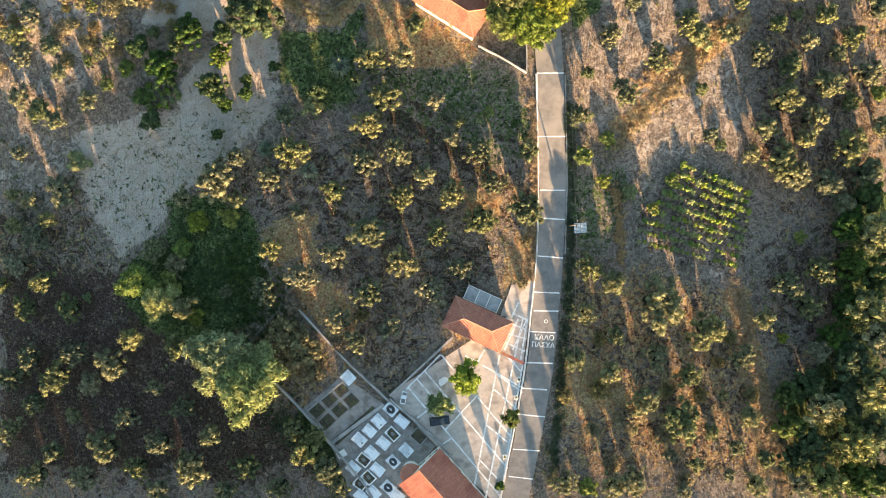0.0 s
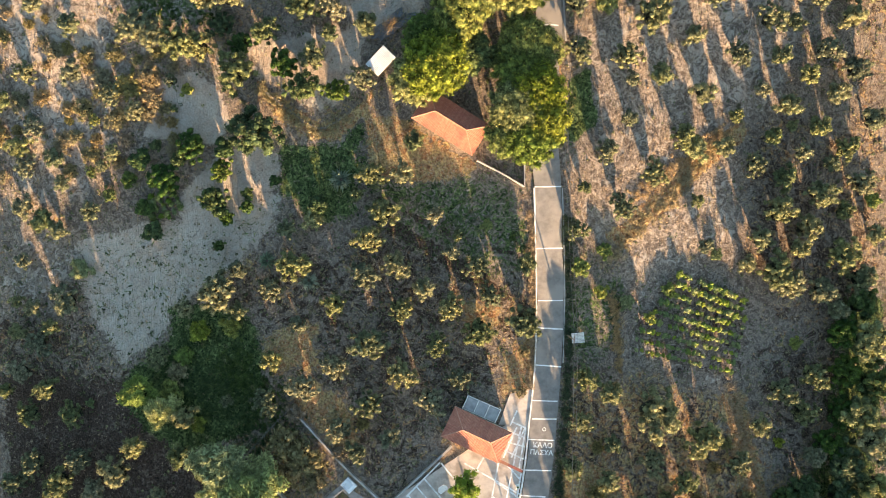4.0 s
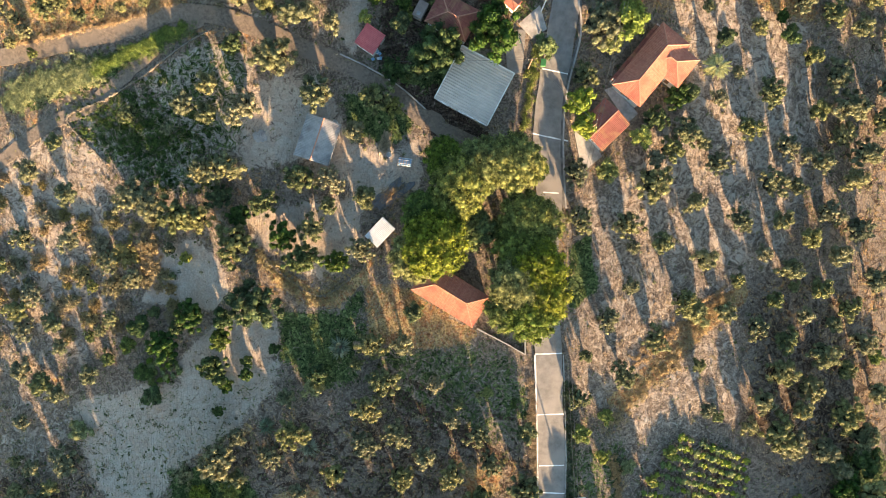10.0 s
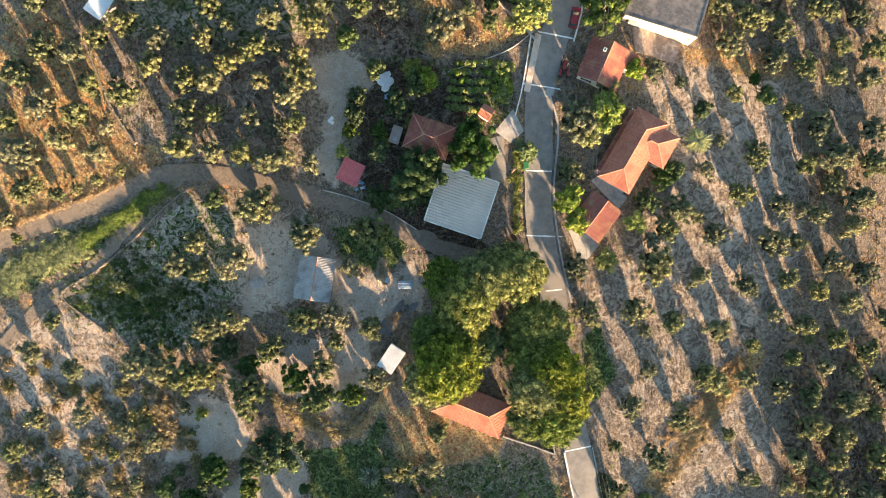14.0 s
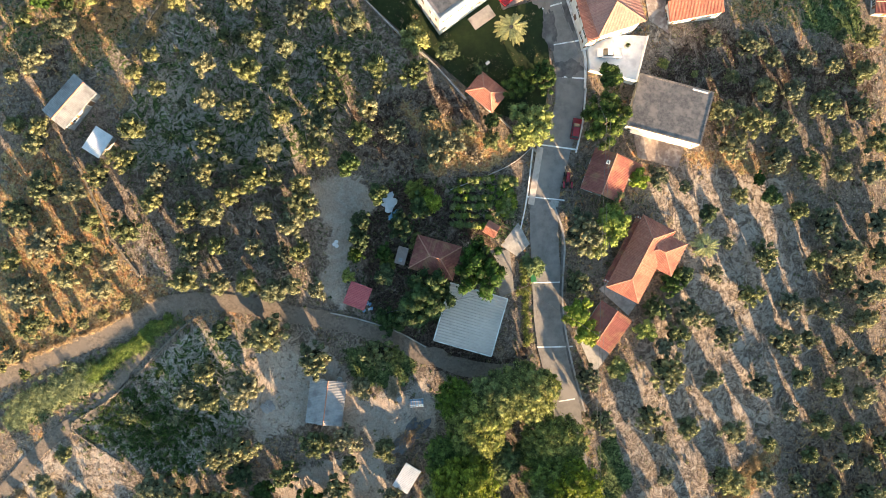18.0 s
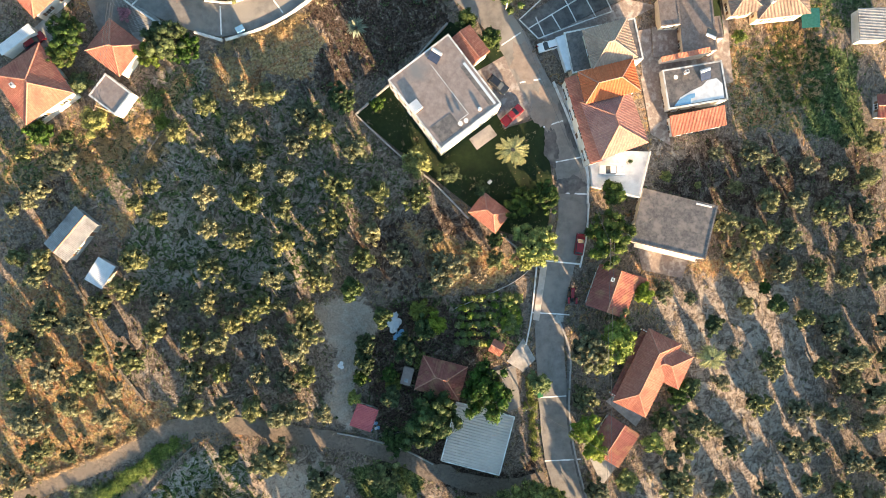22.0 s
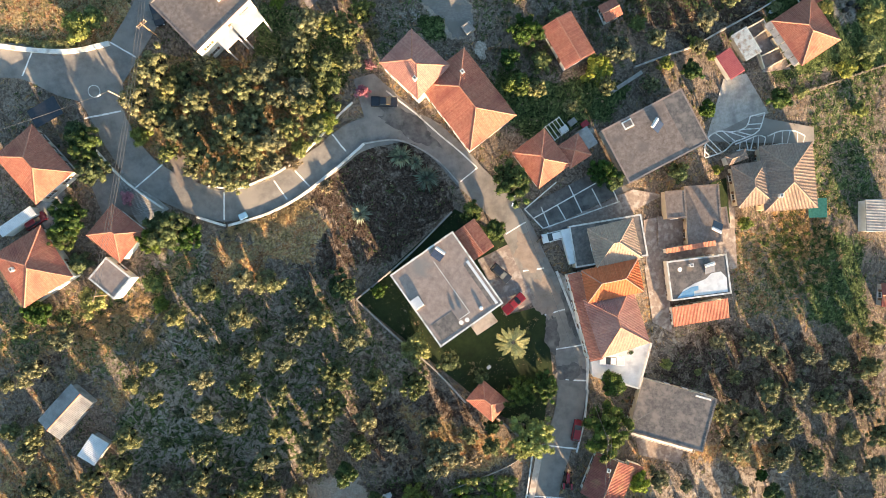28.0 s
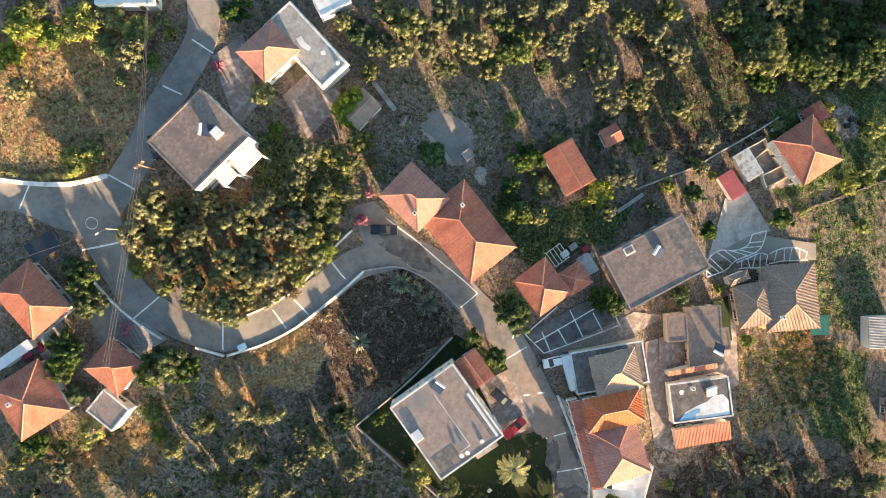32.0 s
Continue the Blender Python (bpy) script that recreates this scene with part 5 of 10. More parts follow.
def tiled_roof(house, L, W, z, pitch, mt, hip=True, corr=False, label="", off=(0, 0), mono=False):
    """A hipped, gabled or single-slope roof with its rows of tiles and ridge caps; L along x, eaves at height z."""
    rise = math.tan(radians(pitch))
    x, y = L / 2, W / 2
    ox, oy = off
    P = lambda a, b, c: (a + ox, b + oy, z + c)
    if mono:
        h = rise * W
        slopes = [[P(-x, -y, 0), P(x, -y, 0), P(x, y, h), P(-x, y, h)]]
        edges = []
    elif hip:
        h = rise * y
        r = max(0.0, x - y)
        A, B = P(-r, 0, h), P(r, 0, h)
        slopes = [[P(-x, -y, 0), P(x, -y, 0), B, A], [P(x, y, 0), P(-x, y, 0), A, B], [P(x, -y, 0), P(x, y, 0), B], [P(-x, y, 0), P(-x, -y, 0), A]]
        edges = [(A, B), (P(-x, -y, 0), A), (P(-x, y, 0), A), (P(x, -y, 0), B), (P(x, y, 0), B)]
    else:
        h = rise * y
        A, B = P(-x, 0, h), P(x, 0, h)
        slopes = [[P(-x, -y, 0), P(x, -y, 0), B, A], [P(x, y, 0), P(-x, y, 0), A, B]]
        edges = [(A, B)]
    g = Geo()
    for s in slopes:
        n = len(s)
        s2 = [(a, b, c - 0.14) for a, b, c in s]
        g.add(s + s2, [tuple(range(n)), tuple(range(n, 2 * n))[::-1]] + [(i, i + n, (i + 1) % n + n, (i + 1) % n) for i in range(n)])
    roof = part("roof", g.out("roof", mt), house, label)
    t = Geo()
    for s in slopes:
        ribs(t, s, *((0.55, 0.17, 0.10) if mt == "asbestos" else (0.30, 0.10, 0.045) if corr else (0.27, 0.085, 0.055)))
    part("sheet_ribs" if corr else "roof_tiles", t.out("roof_tiles", mt), roof)
    c = Geo()
    for a, b in edges:
        if (Vector(a) - Vector(b)).length > 0.3:
            c.bar(Vector(a) + Vector((0, 0, 0.05)), Vector(b) + Vector((0, 0, 0.05)), 0.13, 6)
    if c.v:
        part("ridge_cap", c.out("ridge_cap", mt if mt in ("tile_brown", "tile_beige") else "ridge"), roof, "mortared ridge tiles")
    return h, slopes


def gables(g, L, W, z, h):
    x, y = L / 2, W / 2
    for s in (-1, 1):
        a = s * x
        b = a - s * 0.25
        p = [(a, -y, z), (a, y, z), (a, 0, z + h), (b, -y, z), (b, y, z), (b, 0, z + h)]
        g.add(p, [(0, 1, 2), (5, 4, 3), (0, 2, 5, 3), (1, 4, 5, 2), (0, 3, 4, 1)])


def chimney(house, x, y, z, h=1.0):
    g = Geo().box(x - 0.3, y - 0.25, z - 0.6, x + 0.3, y + 0.25, z + h).box(x - 0.38, y - 0.33, z + h, x + 0.38, y + 0.33, z + h + 0.1)
    c = part("chimney", g.out("chimney", "plaster"), house, "white plastered chimney with a cap")
    part("flue", Geo().box(x - 0.18, y - 0.13, z + h + 0.1, x + 0.18, y + 0.13, z + h + 0.22).out("flue", "steel"), c)


def water_heater(house, x, y, z, turn=0):
    """A sun-heated water tank on its rack, as on many flat roofs here."""
    m = pose(x, y, z, 0, 0, turn)
    g = Geo()
    for sx in (-0.9, 0.9):
        g.bar((sx, -0.9, 0), (sx, 0.55, 1.0), 0.03).bar((sx, 0.55, 0), (sx, 0.55, 1.1), 0.03)
    r = part("heater_rack", g.out("rack", "steel"), house, "", m)
    p = Geo().add([(-1, -0.95, 0.08), (1, -0.95, 0.08), (1, 0.5, 0.98), (-1, 0.5, 0.98), (-1, -0.95, 0.16), (1, -0.95, 0.16), (1, 0.5, 1.06), (-1, 0.5, 1.06)],
                  [(3, 2, 1, 0), (4, 5, 6, 7), (0, 1, 5, 4), (1, 2, 6, 5), (2, 3, 7, 6), (3, 0, 4, 7)])
    part("collector", p.out("collector", "panel"), r)
    part("tank", Geo().bar((-0.95, 0.72, 1.25), (0.95, 0.72, 1.25), 0.3, 12).out("tank", "tin_white"), r)


HSEED = [0]


def house(x, y, L, W, ang, h, label, roof="hip", mt="tile", wall="plaster", storeys=1, pitch=20, over=0.45, extras=(), open_sides=True, group="", name="house", z=None, doors=1, edge=""):
    """A building: walls down into the slope, a roof, windows, a door and what stands on the roof."""
    HSEED[0] += 1
    a = radians(ang)
    c, s = math.cos(a), math.sin(a)
    l, w = (L - 2 * over, W - 2 * over) if roof != "flat" else (L, W)
    corners = [(x + c * p - s * q, y + s * p + c * q) for p in (-l / 2, l / 2) for q in (-w / 2, w / 2)]
    zs = [gz(*p) for p in corners]
    base = gz(x, y) if z is None else z
    ob = thing(name, pose(x, y, base, 0, 0, ang), label, name.replace("_", " "), group)
    low = min(zs) - base - 0.6
    x1, y1 = l / 2, w / 2
    g = Geo()
    for b in ((-x1, -y1, x1, -y1 + 0.25), (-x1, y1 - 0.25, x1, y1), (-x1, -y1 + 0.25, -x1 + 0.25, y1 - 0.25), (x1 - 0.25, -y1 + 0.25, x1, y1 - 0.25)):
        g.box(b[0], b[1], low, b[2], b[3], h)
    rise = 0
    if roof == "gable":
        gables(g, l, w, h, math.tan(radians(pitch)) * w / 2)
    if roof == "mono":
        hh = math.tan(radians(pitch)) * w
        g.add([(-x1, y1 - 0.25, h), (x1, y1 - 0.25, h), (x1, y1, h), (-x1, y1, h), (-x1, y1 - 0.25, h + hh), (x1, y1 - 0.25, h + hh), (x1, y1, h + hh), (-x1, y1, h + hh)], [(0, 1, 5, 4), (1, 2, 6, 5), (2, 3, 7, 6), (3, 0, 4, 7), (4, 5, 6, 7)])
    part("wall", g.out("wall", wall), ob)
    if roof == "flat":
        part("roof", Geo().box(-x1 + 0.25, -y1 + 0.25, h - 0.25, x1 - 0.25, y1 - 0.25, h - 0.06).out("roof", mt), ob)
        p = Geo()
        for b in ((-x1 - 0.04, -y1 - 0.04, x1 + 0.04, -y1 + 0.26), (-x1 - 0.04, y1 - 0.26, x1 + 0.04, y1 + 0.04), (-x1 - 0.04, -y1 + 0.26, -x1 + 0.26, y1 - 0.26), (x1 - 0.26, -y1 + 0.26, x1 + 0.04, y1 - 0.26)):
            p.box(b[0], b[1], h, b[2], b[3], h + 0.012)
        part("parapet", p.out("parapet", edge or ("whitewash" if wall == "plaster" else mt)), ob)
    elif roof in ("hip", "gable", "mono"):
        part("ceiling_slab", Geo().box(-x1 + 0.25, -y1 + 0.25, h - 0.2, x1 - 0.25, y1 - 0.25, h - 0.02).out("slab", "concrete"), ob)
        drop = math.tan(radians(pitch)) * over
        rise, _ = tiled_roof(ob, L, W, h - drop + 0.15, pitch, mt, roof == "hip", mt.startswith("tin") or mt == "asbestos", "", mono=roof == "mono")
    if mt == "asbestos":
        e = Geo()
        a_, b_, r_ = L / 2, W / 2, math.tan(radians(pitch)) * W
        z_ = h - drop + 0.2
        e.bar((-a_, -b_, z_), (a_, -b_, z_), 0.16).bar((-a_, b_, z_ + r_), (a_, b_, z_ + r_), 0.16).bar((-a_, -b_, z_), (-a_, b_, z_ + r_), 0.16).bar((a_, -b_, z_), (a_, b_, z_ + r_), 0.16)
        part("edge_trim", e.out("edge_trim", "whitewash"), ob, "pale edge trim")
    if open_sides:
        openings(ob, l, w, 0.0, h, storeys, HSEED[0], doors)
    for e in extras:
        k = e[0]
        if k == "chimney":
            chimney(ob, e[1], e[2], h + (e[3] if len(e) > 3 else 0.6))
        elif k == "heater":
            water_heater(ob, e[1], e[2], h - 0.1, e[3] if len(e) > 3 else 0)
        elif k == "hut":
            part("stair_hut", Geo().box(e[1] - 1.2, e[2] - 1.2, h - 0.1, e[1] + 1.2, e[2] + 1.2, h + 2.1, 0.08).out("stair_hut", wall), ob, "plastered stair head on the flat roof")
        elif k == "box":
            part("roof_box", Geo().box(e[1] - e[3] / 2, e[2] - e[4] / 2, h - 0.12, e[1] + e[3] / 2, e[2] + e[4] / 2, h + e[5], 0.04).out("roof_box", e[6]), ob)
        elif k == "dish":
            d = Geo().lathe([(0.05, 0.0), (0.25, 0.05), (0.42, 0.17), (0.40, 0.18), (0.04, 0.03)], 12)
            dd = part("dish", d.out("dish", "tin_white", True), ob, "", pose(e[1], e[2], h + 0.16, 15, 0, 20))
            part("dish_post", Geo().bar((0, 0, -0.02), (0.0, -0.05, -0.2), 0.03).out("post", "steel"), dd)
        elif k == "pipe":
            part("vent_pipe", Geo().lathe([(0.35, 0), (0.35, 0.28), (0.22, 0.34), (0.2, 0.34)], 12, (e[1], e[2], h - 0.08)).out("pipe", "tin_white"), ob)
        elif k == "line":
            part("slab_joint", Geo().box(e[1], e[2], h - 0.08, e[3], e[4], h - 0.045).out("joint", "whitewash"), ob)
        elif k == "balcony":
            x0, y0, x2, y2, bz = e[1:6]
            b = part("balcony", Geo().box(x0, y0, bz - 0.18, x2, y2, bz).out("balcony", "slab_white"), ob, "whitewashed balcony with a white rail")
            gr = Geo()
            for q in ((x0, y0, x2, y0), (x0, y2, x2, y2), (x0, y0, x0, y2), (x2, y0, x2, y2)):
                ln = math.hypot(q[2] - q[0], q[3] - q[1])
                gr.bar((q[0], q[1], bz + 0.95), (q[2], q[3], bz + 0.95), 0.035)
                for i in range(int(ln / 0.5) + 1):
                    s_ = i / max(1, int(ln / 0.5))
                    gr.bar((q[0] + (q[2] - q[0]) * s_, q[1] + (q[3] - q[1]) * s_, bz), (q[0] + (q[2] - q[0]) * s_, q[1] + (q[3] - q[1]) * s_, bz + 0.95), 0.02)
            part("railing", gr.out("railing", "plaster"), b)
            if len(e) > 6:
                for px in (x0 + 0.15, x2 - 0.15):
                    for py in (y0 + 0.15, y2 - 0.15):
                        part("pillar", Geo().box(px - 0.12, py - 0.12, low, px + 0.12, py + 0.12, bz - 0.18).out("pillar", wall), b)
        elif k == "lean":
            # a lower tiled roof along one side: x0, y0, x1, y1, height, slope towards -y or +y
            x0, y0, x2, y2, bz, mt2 = e[1:7]
            up = e[7] if len(e) > 7 else 0.8
            q = [(x0, y0, bz), (x2, y0, bz), (x2, y2, bz + up), (x0, y2, bz + up)]
            if len(e) > 8:
                q = [(x0, y2, bz), (x0, y0, bz), (x2, y0, bz + up), (x2, y2, bz + up)]
            gg = Geo().add(q + [(a_, b_, c_ - 0.14) for a_, b_, c_ in q], [(0, 1, 2, 3), (7, 6, 5, 4)] + [(i, i + 4, (i + 1) % 4 + 4, (i + 1) % 4) for i in range(4)])
            lr = part("porch_roof", gg.out("porch_roof", mt2), ob)
            tt = Geo()
            ribs(tt, q, 0.27, 0.085, 0.055)
            part("roof_tiles", tt.out("roof_tiles", mt2), lr)
            for a_, b_ in ((x0 + 0.3, y0 + 0.3), (x2 - 0.3, y0 + 0.3), (x0 + 0.3, y2 - 0.3), (x2 - 0.3, y2 - 0.3)):
                part("post", Geo().box(a_ - 0.13, b_ - 0.13, low, a_ + 0.13, b_ + 0.13, bz + 0.02).out("post", wall), lr)
        elif k == "hip":
            # a second roof on the same house: cx, cy, L, W, turn, eave height
            cx, cy, l2, w2, bz, mt2 = e[1:7]
            along = len(e) > 7
            sub = part("wing", Geo().box(cx - (w2 if along else l2) / 2 + 0.4, cy - (l2 if along else w2) / 2 + 0.4, low, cx + (w2 if along else l2) / 2 - 0.4, cy + (l2 if along else w2) / 2 - 0.4, bz).out("wing", wall), ob)
            hold = part("wing_roof_base", Geo().box(-l2 / 2 + 0.3, -w2 / 2 + 0.3, bz, l2 / 2 - 0.3, w2 / 2 - 0.3, bz + 0.08).out("base", wall), ob, "", pose(cx, cy, 0, 0, 0, 90 if along else 0))
            tiled_roof_simple(hold, l2, w2, bz, pitch, mt2)
    return ob


def tiled_roof_simple(parent, L, W, z, pitch, mt):
    """A hipped roof as one part, tiles and all."""
    rise = math.tan(radians(pitch)) * W / 2
    x, y, r = L / 2, W / 2, max(0.0, L / 2 - W / 2)
    A, B = (-r, 0, z + rise), (r, 0, z + rise)
    sl = [[(-x, -y, z), (x, -y, z), B, A], [(x, y, z), (-x, y, z), A, B], [(x, -y, z), (x, y, z), B], [(-x, y, z), (-x, -y, z), A]]
    g = Geo()
    for s in sl:
        n = len(s)
        g.add(s + [(a, b, c - 0.14) for a, b, c in s], [tuple(range(n)), tuple(range(n, 2 * n))[::-1]] + [(i, i + n, (i + 1) % n + n, (i + 1) % n) for i in range(n)])
    for s in sl:
        ribs(g, s, 0.36, 0.11, 0.075)
    for a, b in ((A, B), ((-x, -y, z), A), ((-x, y, z), A), ((x, -y, z), B), ((x, y, z), B)):
        if (Vector(a) - Vector(b)).length > 0.3:
            g.bar(a, b, 0.13, 6)
    return part("wing_roof", g.out("wing_roof", mt), parent)


house(7.0, -15.2, 12.9, 6.8, -25.1, 3.2, "parish pavilion with a red tiled hip roof", pitch=22, mt="tile")
house(0.3, -49.3, 15.2, 10.9, -48.5, 4.5, "white chapel with a red tiled roof by the cemetery", roof="gable", pitch=24, name="chapel")
house(1.8, 48.0, 14.2, 7.0, -32.0, 3.3, "house with a faded red hip roof under tall pines", pitch=22, mt="tile", wall="cream")
house(-24.0, 78.3, 8.6, 7.0, 71.0, 2.3, "shed with a grey corrugated gable roof", roof="gable", mt="tin", wall="concrete", pitch=12, over=0.3, name="shed")
house(-12.1, 60.2, 5.2, 3.4, 46.3, 2.2, "small shelter with a white sheet roof", roof="mono", mt="tin_white", wall="wood", pitch=4, over=0.3, open_sides=False, name="shelter")
house(6.6, 88.2, 11.4, 11.4, 61.9, 3.2, "long barn with a pale corrugated sheet roof", roof="mono", mt="asbestos", wall="concrete", pitch=2, over=0.4, name="barn")
house(-13.4, 97.2, 4.5, 4.2, 56.5, 2.3, "small shed with a red sheet roof", roof="mono", mt="tin_red", wall="plaster", pitch=7, over=0.25, name="shed")
house(2.5, 101.2, 8.7, 6.6, -27.9, 3.2, "old house with a dark red hip roof among fruit trees", mt="tile_old", pitch=20)
house(14.1, 104.2, 2.6, 2.5, -42.5, 2.2, "tiny roadside shrine hut with a tiled roof", roof="gable", mt="tile", pitch=22, over=0.25, name="hut", open_sides=False)
house(37.8, 109.6, 8.3, 7.9, 57.2, 3.6, "house with a patched terracotta gable roof by the road", roof="gable", mt="tile_old", pitch=22, extras=(("chimney", 2.0, 1.0),))
house(43.0, 109.5, 3.5, 3.1, 57.6, 2.5, "small annexe with a red tiled lean-to roof", roof="mono", mt="tile", pitch=12, over=0.2, name="annexe", open_sides=False)
house(41.2, 92.5, 15.7, 7.0, 50.4, 3.4, "long farmhouse with an orange terracotta hip roof", mt="tile", pitch=22, extras=(("lean", -7.0, 3.2, 7.4, 4.3, 2.75, "tile_old", -0.25),))
house(45.3, 93.2, 8.2, 6.9, -38.5, 3.4, "side wing with an orange terracotta hip roof", mt="tile", pitch=20)
house(32.0, 81.0, 7.7, 7.1, 43.8, 3.0, "low house with a dark red tiled gable roof", roof="gable", mt="tile_old", pitch=10)
house(52.1, 119.3, 14.4, 10.3, -26.9, 4.2, "block with a dark stained flat roof and a long balcony", roof="flat", mt="slab_dark", wall="cream", extras=(("balcony", -6, -5.95, 6, -5.0, 2.4), ("box", 4.6, 4.7, 3.0, 0.35, 0.03, "whitewash")))
house(18.4, 129.3, 6.3, 4.8, -51.3, 3.0, "garden gazebo with a red tiled pyramid roof", mt="tile", pitch=28, name="gazebo", open_sides=False)
house(15.0, 151.3, 15.2, 13.2, -66.0, 8.2, "large white villa with a grey flat roof", roof="flat", mt="slab", storeys=2, extras=(("heater", -5.8, 2.3, 20), ("box", -1.0, -5.5, 1.9, 1.7, 0.35, "tin_white"), ("pipe", 6.1, 3.0), ("line", -5.2, 0.9, 5.6, 1.0), ("line", 5.5, -1.2, 5.6, 0.9), ("dish", 6.1, -1.2), ("dish", 6.3, -0.1), ("box", 2.6, 5.2, 8.4, 0.9, -0.02, "slab_dark"), ("box", 5.2, -3.6, 3.4, 4.4, -0.035, "slab_dark"), ("box", 2.5, 5.7, 9, 0.5, 0.0, "tin_white")))
house(21.4, 158.8, 6.1, 4.5, -65.8, 4.5, "side wing of the villa with a red tiled roof", roof="gable", mt="tile", pitch=16)
house(43.5, 139.7, 10.9, 9.0, -83.6, 7.0, "two-storey house with a faded pink hip roof", mt="tile_pink", storeys=2, pitch=24)
house(44.0, 146.9, 10.2, 5.9, 0.4, 7.0, "two-storey house with a bright orange hip roof", mt="tile_new", storeys=2, pitch=20)
house(38.3, 141.5, 16.1, 2.2, -86.6, 5.6, "narrow wing with a dark red sloping tiled roof", roof="mono", mt="tile", storeys=2, pitch=14, over=0.2)
house(61.6, 143.8, 11.3, 7.4, -3.9, 4.2, "white house with a roof terrace partly painted white and blue", roof="flat", mt="slab_dark", extras=(("heater", 2, 1.5, 10), ("chimney", -1.5, 2.5, 0.2), ("dish", -3.5, 2)))
house(60.9, 137.2, 10.6, 3.7, -1.8, 3.2, "porch with a red tiled roof", roof="mono", mt="tile", pitch=14, over=0.2, name="porch")
house(45.7, 153.4, 8.3, 7.2, 2.2, 6.4, "two-storey house with a sand-coloured hip roof", mt="tile_beige", storeys=2, pitch=22, wall="cream")
house(45.3, 153.9, 13.2, 7.6, -1.5, 3.6, "low storey with a grey roof terrace and a white rim", roof="flat", mt="slab_dark", edge="whitewash", wall="cream", open_sides=False, name="annexe")
house(68.7, 153.7, 2.2, 4.2, -3.0, 3.3, "narrow bay with a brown flat roof", roof="flat", mt="slab_brown", wall="cream", name="annexe", open_sides=False)
house(64.9, 155.2, 10.9, 6.5, 82.6, 3.4, "house with a brown flat roof beside a sunken court", roof="flat", mt="slab_brown", wall="cream", extras=(("heater", -2.5, -2.2, 60),))
house(59.6, 158.0, 5.1, 3.7, 83.7, 3.3, "upper wing with a brown flat roof above a sunken court", roof="flat", mt="slab_brown", wall="cream")
house(61.1, 149.7, 9.3, 0.9, -1.7, 3.6, "narrow porch with an orange tiled roof", roof="mono", mt="tile_orange", pitch=14, over=0.1, name="porch", open_sides=False)
house(45.0, 172.8, 3.7, 2.4, -67.8, 2.4, "small lean-to with a grey sheet roof", roof="mono", mt="tin", pitch=6, over=0.15, name="lean_to", open_sides=False)
house(-55.3, 177.1, 7.0, 1.7, 23.5, 2.6, "canopy with a white sheet roof over a parking place", roof="mono", mt="tin_white", pitch=4, over=0.15, name="shelter", open_sides=False)
house(57.2, 170.8, 16.3, 10.8, 16.6, 4.8, "large block with a stained grey flat roof", roof="flat", mt="slab_brown", edge="slab", wall="concrete", extras=(("heater", 1, 1.5, 30), ("box", 6.05, 0.1, 3.7, 10.0, -0.02, "slab_dark"), ("box", -3.4, 4.2, 1.9, 1.5, 0.12, "whitewash"), ("box", -3.4, 4.2, 1.4, 1.0, 0.16, "slab_dark")))
house(82.5, 159.0, 12.5, 10.1, 83.6, 4.6, "large house with a brown tiled hip roof", mt="tile_brown", pitch=22, wall="cream", extras=(("chimney", -3.5, 2.5, 1.0),))
house(75.4, 159.0, 8.1, 6.8, 88.6, 4.0, "lower wing with a brown tiled hip roof", mt="tile_brown", pitch=20, wall="cream")
house(73.4, 164.5, 4.0, 1.8, 9.9, 3.0, "small gate porch with a brown tiled roof", mt="tile_brown", pitch=14, over=0.2, name="porch", open_sides=False)
house(36.0, 170.6, 7.9, 7.2, -64.3, 3.8, "house with a dark red tiled hip roof", mt="tile", pitch=22)
house(42.1, 170.9, 4.6, 4.6, -68.7, 3.3, "house wing with a dark red tiled hip roof", mt="tile", pitch=20)
house(17.1, 190.1, 9.1, 8.0, -54.6, 6.2, "house with a pale red hip roof", mt="tile_pink", storeys=2, pitch=22, extras=(("chimney", 2, -2, 1.0),))
house(24.8, 182.7, 14.7, 10.1, -63.3, 6.2, "two-storey house with an orange-red hip roof", mt="tile", storeys=2, pitch=22, extras=(("chimney", -4, 2, 0.8),))
house(44.8, 190.4, 8.6, 6.0, -71.0, 3.6, "cottage with an orange tiled gable roof", roof="gable", mt="tile", pitch=16)
house(53.8, 194.7, 3.5, 3.3, 16.0, 2.4, "small store with a red tiled roof", roof="gable", mt="tile", pitch=14, over=0.25, name="store")
house(90.9, 185.4, 10.2, 8.9, -67.5, 3.0, "house with a brown-red hip roof at the terrace edge", mt="tile", pitch=22)
house(78.8, 184.9, 5.6, 3.3, -70.0, 2.2, "lean-to with rust-stained white corrugated sheets", roof="mono", mt="tin_rusty", wall="concrete", pitch=3, over=0.2, name="lean_to", open_sides=False)
house(75.1, 181.8, 5.2, 3.0, -68.0, 2.0, "small shed with a red corrugated roof", roof="mono", mt="tin_red", pitch=6, over=0.2, name="shed", open_sides=False)
house(93.9, 191.9, 4.6, 3.5, 198.0, 2.4, "outbuilding with a dark red roof", roof="mono", mt="tile_old", pitch=5, name="outbuilding")
house(-49.3, 185.7, 10.7, 8.3, -60.3, 3.8, "house with a dark red hip roof by the bend", mt="tile", pitch=24)
house(-54.2, 169.0, 10.5, 9.9, -68.9, 3.8, "house with a red and orange hip roof", mt="tile", pitch=22, extras=(("chimney", -1, -2.5, 0.8),))
house(-38.9, 171.8, 7.5, 7.0, -50.4, 3.2, "house with a red tiled hip roof", mt="tile", pitch=20)
house(-42.0, 164.5, 5.7, 4.8, -50.4, 3.2, "low annexe with a grey flat roof", roof="flat", mt="slab", name="annexe")
